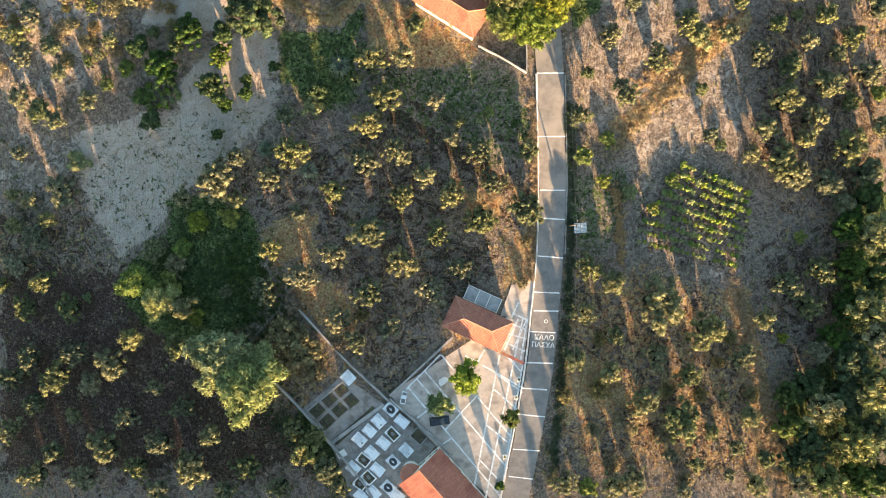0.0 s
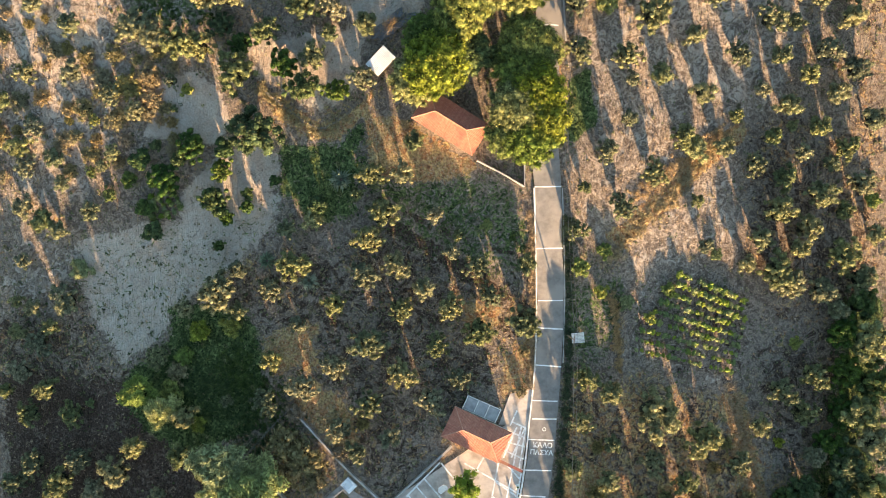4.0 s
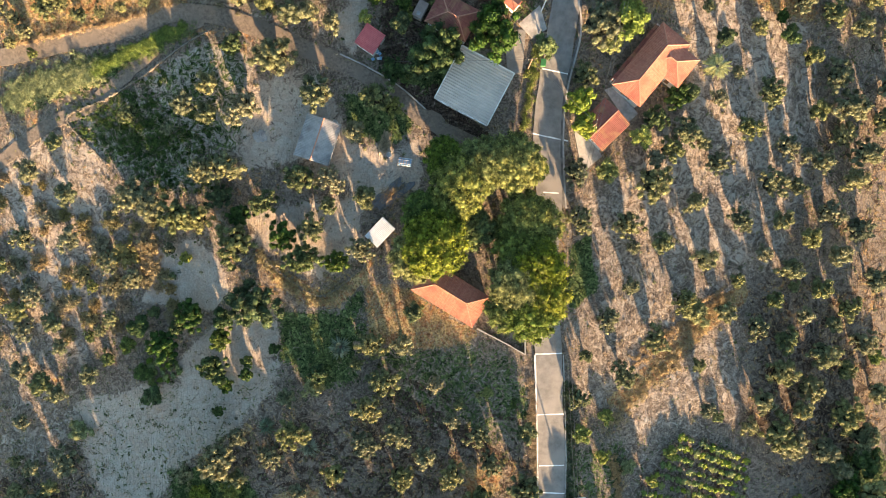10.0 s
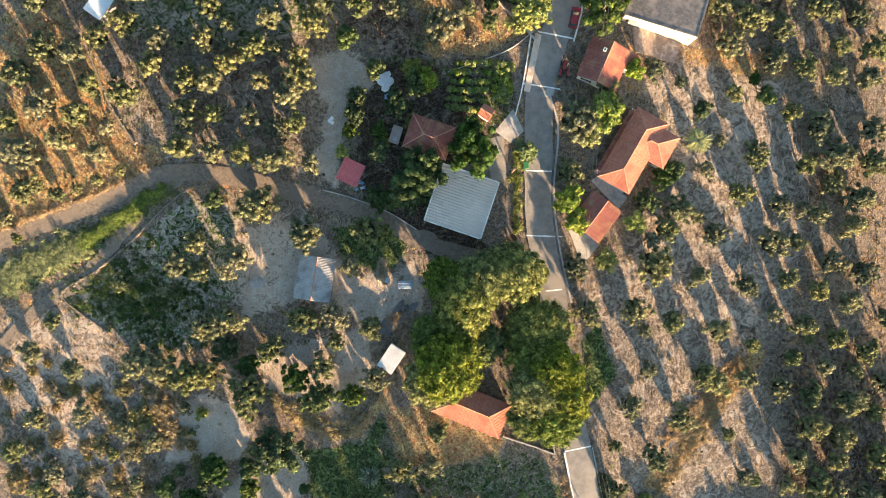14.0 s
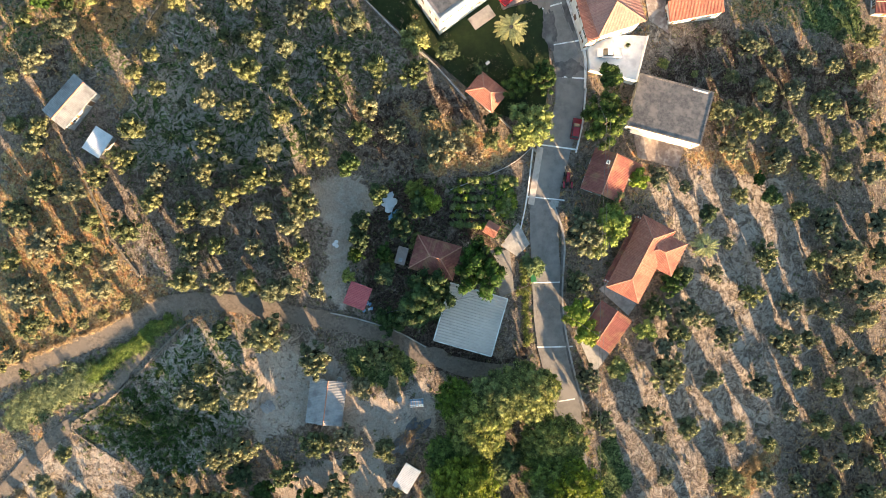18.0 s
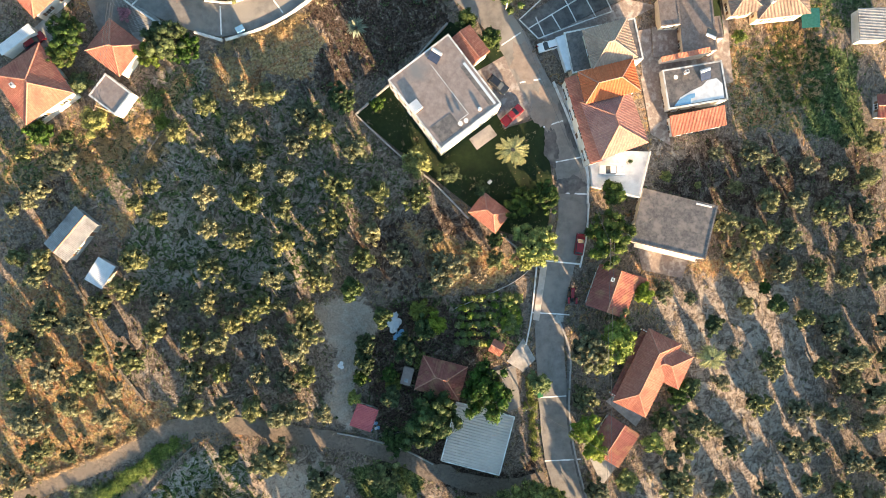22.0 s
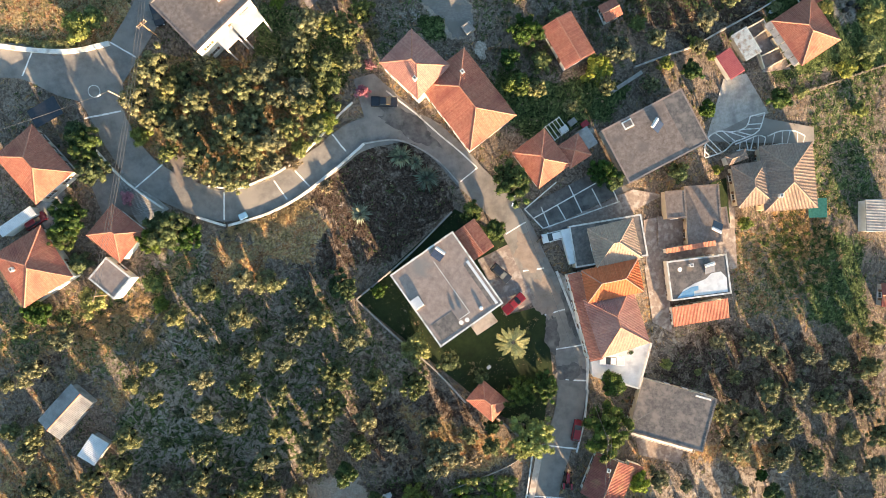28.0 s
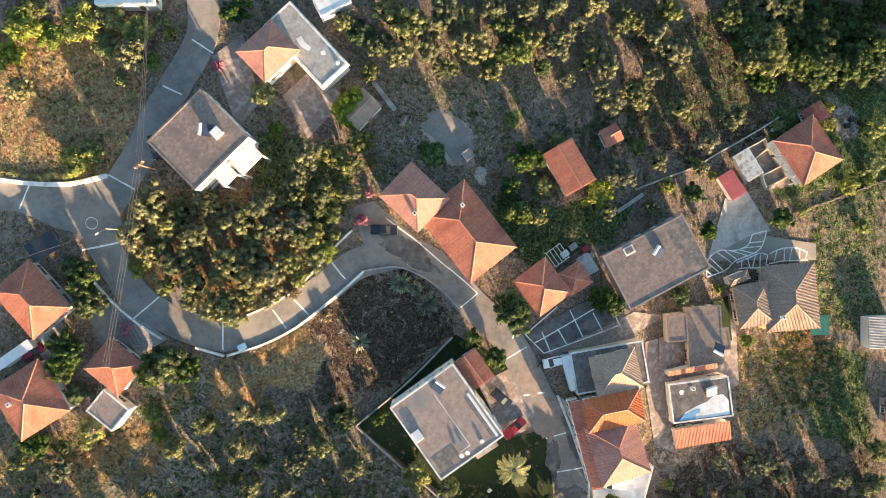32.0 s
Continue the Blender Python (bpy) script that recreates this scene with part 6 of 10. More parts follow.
house(-15.6, 205.8, 12.2, 11.1, 33.5, 6.8, "large block with a cracked brown flat roof and white balconies", roof="flat", mt="slab_brown", edge="slab_brown", storeys=2, extras=(("heater", 2, 0, 40), ("box", 3, -1.5, 1.6, 1.6, 0.6, "plaster"), ("balcony", -2.5, -8.4, 0.5, -5.6, 5.6, 1), ("balcony", 0.9, -8.9, 5.6, -5.6, 5.0, 1)))
house(-2.0, 218.5, 8.0, 7.1, 32.3, 4.2, "house with a pale pink hip roof", mt="tile_pink", pitch=22)
ANNEXE = house(4.2, 218.8, 14.2, 5.7, -58.5, 3.5, "white annexe with a stained grey roof terrace", roof="flat", mt="concrete", open_sides=False, extras=(("pipe", 5.9, 1.8),))
part("cornice", Geo().box(-7.35, -3.1, 2.55, 7.4, 3.15, 2.72, 0.03).out("cornice", "whitewash"), ANNEXE, "white ledge below the roof")
part("floor_paint", Geo().prism([(-1.8, -0.6), (-0.2, -0.9), (1.3, -0.4), (1.0, 0.3), (-0.4, 0.1), (-1.5, 0.4)], 3.442, 3.452).out("floor_paint", "slab_white"), ANNEXE, "worn patch of white floor paint")
part("floor_paint", Geo().prism([(2.6, 0.9), (3.2, 0.7), (3.6, 1.3), (2.9, 1.7)], 3.442, 3.452).out("floor_paint", "slab_white"), ANNEXE, "worn patch of white floor paint")
house(10.9, 206.9, 5.9, 4.6, 35.0, 2.2, "small store with an old sand-coloured tiled roof under vines", roof="gable", mt="tile_beige", pitch=11, over=0.25, name="store")
house(-56.2, 142.8, 8.8, 5.3, 36.8, 2.8, "long shed with a grey corrugated gable roof", roof="gable", mt="tin", wall="concrete", pitch=14, over=0.3, name="shed")
house(-53.4, 134.9, 4.8, 3.5, 44.9, 2.3, "small shed with a white sheet roof", roof="mono", mt="tin_white", wall="concrete", pitch=6, over=0.2, name="shed", open_sides=False)
house(100.7, 148.2, 6.4, 6.0, 80.5, 2.6, "shed with a pale corrugated roof", roof="mono", mt="tin", pitch=6, over=0.2, name="shed", open_sides=False)
house(-22.9, 231.6, 9.6, 3.4, -10.5, 3.2, "white low building above the orchard", roof="flat", mt="slab_white")
house(9.6, 226.3, 5.8, 5.6, 14.6, 3.4, "white house with a flat roof at the grove edge", roof="flat", mt="slab_white")
house(101.6, 132.0, 5.0, 4.7, -12.3, 2.2, "small shed with a dark red roof at the field edge", roof="gable", mt="tile_old", wall="concrete", pitch=8, over=0.2, name="shed")


# ---- trees and shrubs ----
ICO = None


def ico(k):
    bm = bmesh.new()
    bmesh.ops.create_icosphere(bm, subdivisions=k, radius=1.0)
    v = np.array([p.co[:] for p in bm.verts])
    f = [[p.index for p in q.verts] for q in bm.faces]
    bm.free()
    return v, np.array(f)


ICO, SMALL = ico(2), ico(1)


def crown(name, lobes, leaves, size, material, seed, squash=0.75, spread=0.35, long=1.0, core=0.88, loose=0.5):
    """A crown of rounded leafy puffs: each a soft knot of foliage under many small leaf sprays that lie along it. lobes: x, y, z, radius."""
    rng = np.random.default_rng(seed)
    V, F, S, k = [], [], [], 0
    rs = sorted(l[3] for l in lobes)
    full = rs[int(len(lobes) * 0.8)]
    for cx, cy, cz, r in lobes:
        # the largest cores take the near-black slot, painting shade behind the leaves
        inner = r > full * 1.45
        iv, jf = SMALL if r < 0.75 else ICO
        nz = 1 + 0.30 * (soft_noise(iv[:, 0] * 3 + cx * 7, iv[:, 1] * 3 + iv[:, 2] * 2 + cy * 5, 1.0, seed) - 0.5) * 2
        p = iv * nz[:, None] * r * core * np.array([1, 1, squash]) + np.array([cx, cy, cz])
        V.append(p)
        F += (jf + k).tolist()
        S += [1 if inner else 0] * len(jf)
        k += len(p)
        m = int(leaves * min(1.6, (r / full) ** 2))
        d = rng.normal(size=(m, 3))
        d[:, 2] = d[:, 2] + 0.5
        d /= np.linalg.norm(d, axis=1)[:, None]
        q = np.array([cx, cy, cz]) + d * np.array([1, 1, squash]) * r * (0.80 + spread * rng.random((m, 1)))
        nrm = d + rng.normal(0, loose, (m, 3))
        nrm /= np.linalg.norm(nrm, axis=1)[:, None]
        t = np.cross(nrm, rng.normal(size=(m, 3))) + d * 0.3
        t /= np.linalg.norm(t, axis=1)[:, None]
        b = np.cross(t, nrm)
        b /= np.linalg.norm(b, axis=1)[:, None] + 1e-6
        L = size * (0.6 + 0.8 * rng.random((m, 1))) * long
        w = size * 0.34 * (0.7 + 0.6 * rng.random((m, 1)))
        V.append(np.stack([q - t * L * 0.35 - b * w, q - t * L * 0.35 + b * w, q + t * L * 0.65], 1).reshape(-1, 3))
        F += (np.arange(m * 3).reshape(-1, 3) + k).tolist()
        S += [0] * m
        k += m * 3
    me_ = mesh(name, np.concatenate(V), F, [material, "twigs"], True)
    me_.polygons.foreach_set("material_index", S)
    return me_


def lobes_round(n, R, zc, seed, flat=0.5, rl=(0.36, 0.52)):
    """Puff centres over an uneven crown: a ragged outline with gaps, highest near the middle."""
    rng = random.Random(seed)
    ph = [rng.uniform(0, 6.28) for _ in range(3)]
    out = [(0, 0, zc - R * 0.15, R * 0.48), (R * 0.3 * math.cos(ph[0]), R * 0.3 * math.sin(ph[0]), zc - R * 0.2, R * 0.40)]
    for i in range(n):
        a = i * 2.39996 + rng.uniform(-0.35, 0.35)
        edge = 0.84 + 0.12 * math.sin(2 * a + ph[0]) + 0.10 * math.sin(3 * a + ph[1]) + 0.08 * math.sin(5 * a + ph[2])
        q = math.sqrt((i + 0.6) / n) * rng.uniform(0.86, 1.06)
        d = R * edge * q
        out.append((d * math.cos(a), d * math.sin(a), zc + R * flat * (0.62 * math.sqrt(max(0.0, 1.05 - q * q)) + rng.uniform(-0.30, 0.16)), R * rng.uniform(*rl)))
    return out


def lobes_dome(n, R, z0, seed):
    """Many small knots of needles over a broad dome."""
    rng = random.Random(seed)
    out = [(0, 0, z0 + 1.2, R * 0.6), (R * 0.35, 0, z0 + 0.8, R * 0.45), (-R * 0.3, R * 0.2, z0 + 0.8, R * 0.45), (0, -R * 0.35, z0 + 0.8, R * 0.45)]
    for i in range(n):
        a = i * 2.39996 + rng.uniform(-0.2, 0.2)
        d = 0.95 * math.sqrt((i + 0.5) / n) * rng.uniform(0.93, 1.04)
        out.append((R * d * math.cos(a), R * d * math.sin(a), z0 + 3.9 * math.sqrt(max(0.0, 1.02 - d * d)) + rng.uniform(-0.35, 0.35), R * rng.uniform(0.11, 0.19)))
    return out


def trunk_mesh(h, r, R, seed, limbs=4):
    """A tapered, leaning trunk that forks into limbs under the crown."""
    rng = random.Random(seed)
    g = Geo()
    pts = [Vector((0, 0, -0.4)), Vector((rng.uniform(-0.08, 0.08), rng.uniform(-0.08, 0.08), h * 0.3)), Vector((rng.uniform(-0.15, 0.15), rng.uniform(-0.15, 0.15), h * 0.6))]

    def tube(ps, rs, n=7):
        vv, ff = [], []
        for i, (p, rr) in enumerate(zip(ps, rs)):
            for j in range(n):
                a = 2 * math.pi * j / n
                vv.append((p.x + rr * math.cos(a) * (1 + 0.15 * math.sin(3 * a + i)), p.y + rr * math.sin(a), p.z))
        for i in range(len(ps) - 1):
            for j in range(n):
                ff.append((i * n + j, i * n + (j + 1) % n, (i + 1) * n + (j + 1) % n, (i + 1) * n + j))
        ff.append(tuple(range((len(ps) - 1) * n, len(ps) * n)))
        g.add(vv, ff)

    tube(pts, [r * 1.35, r, r * 0.85])
    for i in range(limbs):
        a = 2 * math.pi * (i + rng.uniform(-0.2, 0.2)) / limbs
        e = pts[2] + Vector((math.cos(a) * R * 0.5, math.sin(a) * R * 0.5, h * rng.uniform(0.35, 0.6)))
        mid = pts[2].lerp(e, 0.5) + Vector((0, 0, -0.08 * h))
        tube([pts[2] - Vector((0, 0, 0.1)), mid, e], [r * 0.6, r * 0.42, r * 0.15], 5)
    return g.out("trunk", "bark", True)


def palm_meshes():
    g = Geo()
    rng = random.Random(5)
    for i in range(64):
        a = rng.uniform(0, 2 * math.pi)
        up = 1.25 - 1.3 * (i / 64)
        L = rng.uniform(1.9, 3.0)
        prev = None
        d = Vector((math.cos(a), math.sin(a), 0))
        sd = Vector((-d.y, d.x, 0))
        pts = [d * L * s * (1 - 0.12 * s) + Vector((0, 0, 3.6 + L * (up * s - 0.95 * s * s) * 0.6)) for s in (0, 0.25, 0.5, 0.75, 1.0)]
        for j in range(4):
            g.bar(pts[j], pts[j + 1], 0.03, 3)
        for j in range(26):
            s = 0.12 + 0.86 * j / 26
            k = min(3, int(s * 4))
            p = pts[k].lerp(pts[k + 1], s * 4 - k)
            ll = 0.20 * math.sin(math.pi * min(1, s * 0.85 + 0.12)) + 0.07
            for sg in (-1, 1):
                e = p + sd * sg * ll + d * ll * 0.55 + Vector((0, 0, -0.10 * ll))
                g.add([p - d * 0.05, p + d * 0.05, e + d * 0.015, e - d * 0.015], [(0, 1, 2, 3)])
    t = Geo().lathe([(0.34, -0.4), (0.30, 0.3), (0.27, 1.6), (0.26, 2.8), (0.36, 3.3), (0.30, 3.8)], 9)
    for z in np.arange(0.2, 3.2, 0.22):
        t.lathe([(0.27, z), (0.315, z + 0.12), (0.27, z + 0.15)], 9)
    return g.out("crown", "palm"), t.out("trunk", "bark", True)


def spray_mesh(name, mt, n, R, H, w, seed, droop=0.5):
    """Long leaves fanning out of one root."""
    rng = random.Random(seed)
    g = Geo()
    for i in range(n):
        a = rng.uniform(0, 2 * math.pi)
        L = R * rng.uniform(0.6, 1.0)
        d, s = Vector((math.cos(a), math.sin(a), 0)), Vector((-math.sin(a), math.cos(a), 0))
        up = rng.uniform(0.3, 1.0) * H
        p = [Vector((0, 0, 0.0)) + d * 0.05, d * L * 0.5 + Vector((0, 0, up)), d * L + Vector((0, 0, up * (1 - droop)))]
        g.add([p[0] - s * w * 0.5, p[0] + s * w * 0.5, p[1] + s * w * 0.5, p[1] - s * w * 0.5, p[2]], [(0, 1, 2, 3), (3, 2, 4)])
    return g.out(name, mt)


KINDS = {}


def kind(key, name, label, category, variants, R):
    KINDS[key] = (name, label, category, variants, R)


kind("o", "olive_tree", "olive tree with a lumpy silver-green crown on dry soil", "tree",
     [(trunk_mesh(1.2, 0.2, 1.8, s), crown("crown", lobes_round(21, 2.0, 1.9, s, 0.9, (0.17, 0.29)), 64, 0.25, "olive", s, 0.9, 0.5, 1.1)) for s in range(1, 8)], 2.0)
kind("c", "citrus_tree", "round dark-green fruit tree with dense glossy leaves", "tree",
     [(trunk_mesh(1.3, 0.14, 2.0, s), crown("crown", lobes_round(22, 2.0, 2.0, s, 0.9, (0.22, 0.34)), 70, 0.27, "citrus", s, 0.9, 0.35, 1.1)) for s in range(11, 14)], 2.0)
kind("O", "olive_tree", "broad old olive tree with a lumpy silver-green crown", "tree",
     [(trunk_mesh(1.8, 0.3, 3.2, s), crown("crown", lobes_round(48, 3.6, 2.6, s, 0.7, (0.10, 0.185)), 64, 0.25, "olive", s, 0.9, 0.5, 1.1)) for s in range(90, 95)], 3.6)
kind("C", "fruit_tree", "broad dark-green fruit tree with dense glossy leaves", "tree",
     [(trunk_mesh(1.8, 0.2, 3.0, s), crown("crown", lobes_round(46, 3.4, 2.6, s, 0.75, (0.13, 0.21)), 70, 0.27, "citrus", s, 0.9, 0.4, 1.0)) for s in range(95, 98)], 3.4)
kind("l", "leafy_tree", "young shade tree with light-green leaves", "tree",
     [(trunk_mesh(1.6, 0.12, 1.8, s), crown("crown", lobes_round(22, 2.0, 2.3, s, 0.9, (0.19, 0.31)), 80, 0.26, "lime", s, 0.9, 0.45, 1.1)) for s in range(81, 83)], 2.0)
kind("L", "leafy_tree", "broad shade tree with a dense light-green crown", "tree",
     [(trunk_mesh(2.4, 0.25, 3.4, s), crown("crown", lobes_round(60, 4.0, 3.6, s, 0.7, (0.10, 0.17)), 80, 0.28, "lime", s, 0.9, 0.5, 1.1)) for s in (84, 85)], 4.0)
kind("b", "green_bush", "low fresh-green bush of small leaves", "bush",
     [(trunk_mesh(0.7, 0.08, 1.5, s), crown("crown", lobes_round(20, 2.0, 0.9, s, 0.55, (0.20, 0.34)), 70, 0.28, "bush", s, 0.7, 0.45, 1.1)) for s in range(21, 24)], 2.0)
kind("p", "umbrella_pine", "tall umbrella pine with a broad deep-green crown", "tree",
     [(trunk_mesh(6.0, 0.42, 5.5, s, 6), crown("crown", lobes_dome(120, 6.0, 5.6, s), 84, 0.34, "pine", s, 0.85, 0.55, 1.2, 0.72, 0.75)) for s in range(31, 34)], 6.0)
kind("y", "cypress_tree", "tall feathery yellow-green conifer", "tree",
     [(trunk_mesh(4.0, 0.3, 4.0, s, 6), crown("crown", lobes_round(50, 5.0, 5.0, s, 0.5, (0.10, 0.19)), 110, 0.42, "tallg", s, 0.8, 0.9, 2.0, 0.7, 0.7)) for s in range(41, 43)], 5.0)
kind("w", "wild_tree", "wild scrubby tree with a ragged olive-green crown", "tree",
     [(trunk_mesh(3.0, 0.2, 3.0, s, 5), crown("crown", lobes_round(34, 3.2, 2.9, s, 0.8, (0.11, 0.23)), 60, 0.28, "wood_leaf", s, 0.9, 0.55, 1.1)) for s in range(51, 55)], 3.2)
kind("k", "pink_shrub", "shrub covered in pink blossom", "shrub",
     [(trunk_mesh(0.7, 0.06, 1.0, 61), crown("crown", lobes_round(14, 1.5, 0.9, 61, 0.6, (0.22, 0.36)), 80, 0.22, "pink", 61, 0.8, 0.5))], 1.5)
kind("m", "palm_tree", "date palm with a wide star of pale fronds", "palm", [palm_meshes()[::-1]], 2.8)
kind("a", "agave", "large blue-grey agave with stiff fanning leaves", "plant",
     [(Geo().lathe([(0.3, -0.3), (0.35, 0.1), (0.2, 0.4)], 8).out("stem", "bark"), spray_mesh("leaves", "agave", 90, 2.0, 1.4, 0.22, 7, 0.7))], 2.0)
kind("s", "dry_bush", "dry golden-brown brush with few leaves", "bush",
     [(trunk_mesh(0.6, 0.05, 1.0, s), crown("crown", lobes_round(24, 2.0, 0.8, s, 0.5, (0.13, 0.27)), 52, 0.24, "deadwood", s, 0.7, 0.7, 1.2, 0.8, 0.7)) for s in (71, 72, 73)], 2.0)

FIRST = {}
TURN = random.Random(9)


def plant(key, rows, group=""):
    """Sets plants of one kind: x, y, crown radius."""
    name, label, category, variants, R = KINDS[key]
    for x, y, r in rows:
        v = TURN.randrange(len(variants))
        s = r / R
        tall = (1.2 if -62 < x < 12 and 96 < y < 152 else 0.6 if x < -54 and -5 < y < 95 else 1.0) * s * (TURN.uniform(1.0, 1.35) if key in "ow" else TURN.uniform(1.05, 1.25) if key == "O" else TURN.uniform(0.95, 1.15))
        m = pose(x, y, gz(x, y) - 0.05, 0, 0, TURN.uniform(0, 360)) @ Matrix.Diagonal((s * TURN.uniform(0.92, 1.08), s, tall, 1))
        if (key, v) in FIRST:
            copy_thing(FIRST[key, v], m)
            continue
        ob = thing(name, pose(0, 0, 0), label, category, group)
        part("trunk" if key not in "a" else "stem", variants[v][0], ob)
        part("crown" if key not in "a" else "leaves", variants[v][1], ob)
        FIRST[key, v] = ob
        MOVED.append((ob, m))


MOVED = []
plant("O", [(-33.4, -49.1, 2.9), (-76.2, -48.3, 3.3), (-87.6, -48.3, 3.6), (24.9, -47.7, 2.9), (-64.0, -46.0, 3.2), (-51.6, -45.0, 4.3), (-40.5, -44.6, 3.2), (-70.8, -41.4, 3.8), (-59.1, -40.5, 3.1), (-93.4, -39.0, 3.1), (-66.3, -35.5, 3.0), (48.7, -35.1, 4.5), (-87.8, -33.2, 3.0), (-53.8, -32.7, 2.9), (41.2, -31.2, 3.4), (-93.2, -27.9, 3.1), (-82.0, -27.4, 3.8), (50.9, -26.2, 2.9), (-69.1, -24.1, 3.7), (-89.0, -23.5, 3.0), (62.5, -22.8, 3.0), (-77.6, -22.0, 3.3), (43.7, -21.9, 3.2), (54.1, -16.7, 4.3), (-21.2, -14.3, 2.9), (28.9, -13.1, 2.9), (-89.4, -12.6, 3.0), (-79.5, -12.5, 3.0)], "olive trees of the groves")
plant("O", [(76.7, -11.8, 3.4), (44.4, -11.3, 5.3), (-15.3, -9.0, 3.4), (-36.8, -8.5, 3.3), (-2.2, -8.5, 3.4), (71.7, -7.6, 3.5), (-28.6, -5.6, 3.3), (79.0, -4.6, 3.5), (29.4, -3.9, 3.1), (3.5, -3.9, 2.9), (-91.8, -3.5, 3.0), (-8.4, -2.7, 3.5), (-22.2, -1.4, 3.3), (-60.5, 0.1, 3.0), (-87.4, 2.5, 3.4), (-1.0, 3.0, 2.9), (-15.0, 3.5, 3.9), (7.5, 5.8, 3.5), (16.8, 8.0, 3.9), (-8.4, 10.4, 2.9), (1.8, 10.9, 3.1), (-80.6, 12.0, 3.8), (9.8, 13.5, 2.8), (80.5, 13.7, 3.4), (-46.1, 13.9, 4.8), (-35.5, 14.5, 2.9), (72.7, 15.3, 3.8), (89.2, 16.2, 3.8)], "olive trees of the groves")
plant("O", [(-15.8, 17.4, 3.2), (69.9, 18.1, 4.3), (6.9, 19.1, 2.8), (-30.5, 19.4, 3.9), (-9.5, 19.5, 3.4), (84.8, 21.5, 4.3), (-14.9, 24.9, 3.4), (27.2, 26.6, 2.8), (76.8, 27.3, 3.3), (-11.9, 30.1, 3.5), (70.3, 30.9, 3.6), (36.6, 31.2, 3.2), (79.4, 34.0, 3.5), (88.6, 36.7, 3.2), (-13.9, 37.6, 3.3), (43.2, 38.1, 3.1), (64.8, 39.9, 2.9), (-87.7, 40.5, 2.9), (33.3, 42.6, 2.8), (85.2, 43.8, 2.9), (49.0, 45.8, 2.8), (-85.3, 48.2, 2.9), (-67.7, 54.8, 2.9), (-15.8, 56.9, 3.0), (-40.8, 57.9, 4.6), (-86.2, 59.4, 2.9), (86.6, 60.1, 3.2), (-25.7, 60.9, 3.3)], "olive trees of the groves")
plant("O", [(37.2, 61.3, 3.2), (60.7, 62.3, 2.9), (27.5, 62.5, 3.1), (-48.5, 63.1, 3.8), (80.0, 63.6, 3.2), (-52.2, 63.8, 4.3), (-35.0, 65.9, 3.0), (-58.6, 66.5, 4.1), (-62.4, 67.7, 4.1), (42.3, 69.6, 4.1), (67.7, 69.8, 3.3), (-21.7, 70.5, 3.3), (26.8, 71.7, 2.8), (-42.4, 72.9, 3.8), (55.6, 73.6, 2.8), (87.2, 75.9, 3.4), (46.0, 76.3, 2.8), (70.0, 76.9, 2.9), (82.2, 79.6, 2.9), (49.0, 79.8, 3.3), (62.0, 80.5, 2.8), (91.7, 82.1, 3.7), (-38.3, 84.5, 4.0), (83.0, 85.1, 3.9), (-24.0, 87.0, 3.7), (66.4, 87.7, 3.2), (92.7, 89.0, 3.3), (28.3, 90.5, 3.0)], "olive trees of the groves")
plant("O", [(80.2, 91.3, 3.6), (-31.8, 93.7, 4.7), (31.1, 99.9, 4.7), (78.9, 103.6, 3.1), (-75.5, 104.6, 3.1), (94.7, 105.2, 3.4), (72.7, 105.9, 2.8), (-25.6, 107.5, 2.9), (63.9, 110.3, 3.5), (-74.5, 111.3, 3.7), (75.1, 111.6, 3.1), (92.0, 112.4, 2.8), (-41.7, 113.6, 2.9), (68.1, 113.8, 3.8), (83.8, 114.3, 3.6), (-19.5, 116.1, 3.4), (62.7, 116.9, 3.1), (-52.3, 118.5, 3.4), (-40.4, 119.2, 2.9), (-68.6, 119.2, 3.4), (-26.8, 122.5, 3.1), (-15.5, 124.9, 3.1), (-71.3, 125.4, 3.4), (0.3, 125.6, 2.9), (-35.6, 125.6, 2.9), (-44.1, 127.0, 2.9), (70.9, 128.7, 3.1), (-65.5, 129.1, 3.1)], "olive trees of the groves")
plant("O", [(-54.8, 129.3, 2.9), (-13.3, 129.6, 3.4), (-49.5, 130.9, 3.0), (-33.5, 131.3, 3.1), (-10.2, 134.3, 3.3), (-26.7, 135.0, 2.9), (6.0, 135.1, 3.1), (-7.4, 140.1, 3.3), (-12.7, 149.1, 2.8), (-60.2, 151.4, 3.0), (-10.0, 154.2, 2.8), (-18.1, 177.8, 4.0), (53.9, 187.3, 3.1), (-12.7, 191.8, 4.2), (-22.4, 195.2, 3.1), (-2.2, 197.6, 2.9), (59.6, 201.3, 3.0), (68.1, 207.0, 3.5), (53.9, 210.4, 2.8), (47.4, 212.3, 3.4), (84.5, 212.5, 3.1), (63.0, 213.1, 2.8), (59.3, 214.0, 3.2), (31.9, 214.1, 3.8)], "olive trees of the groves")
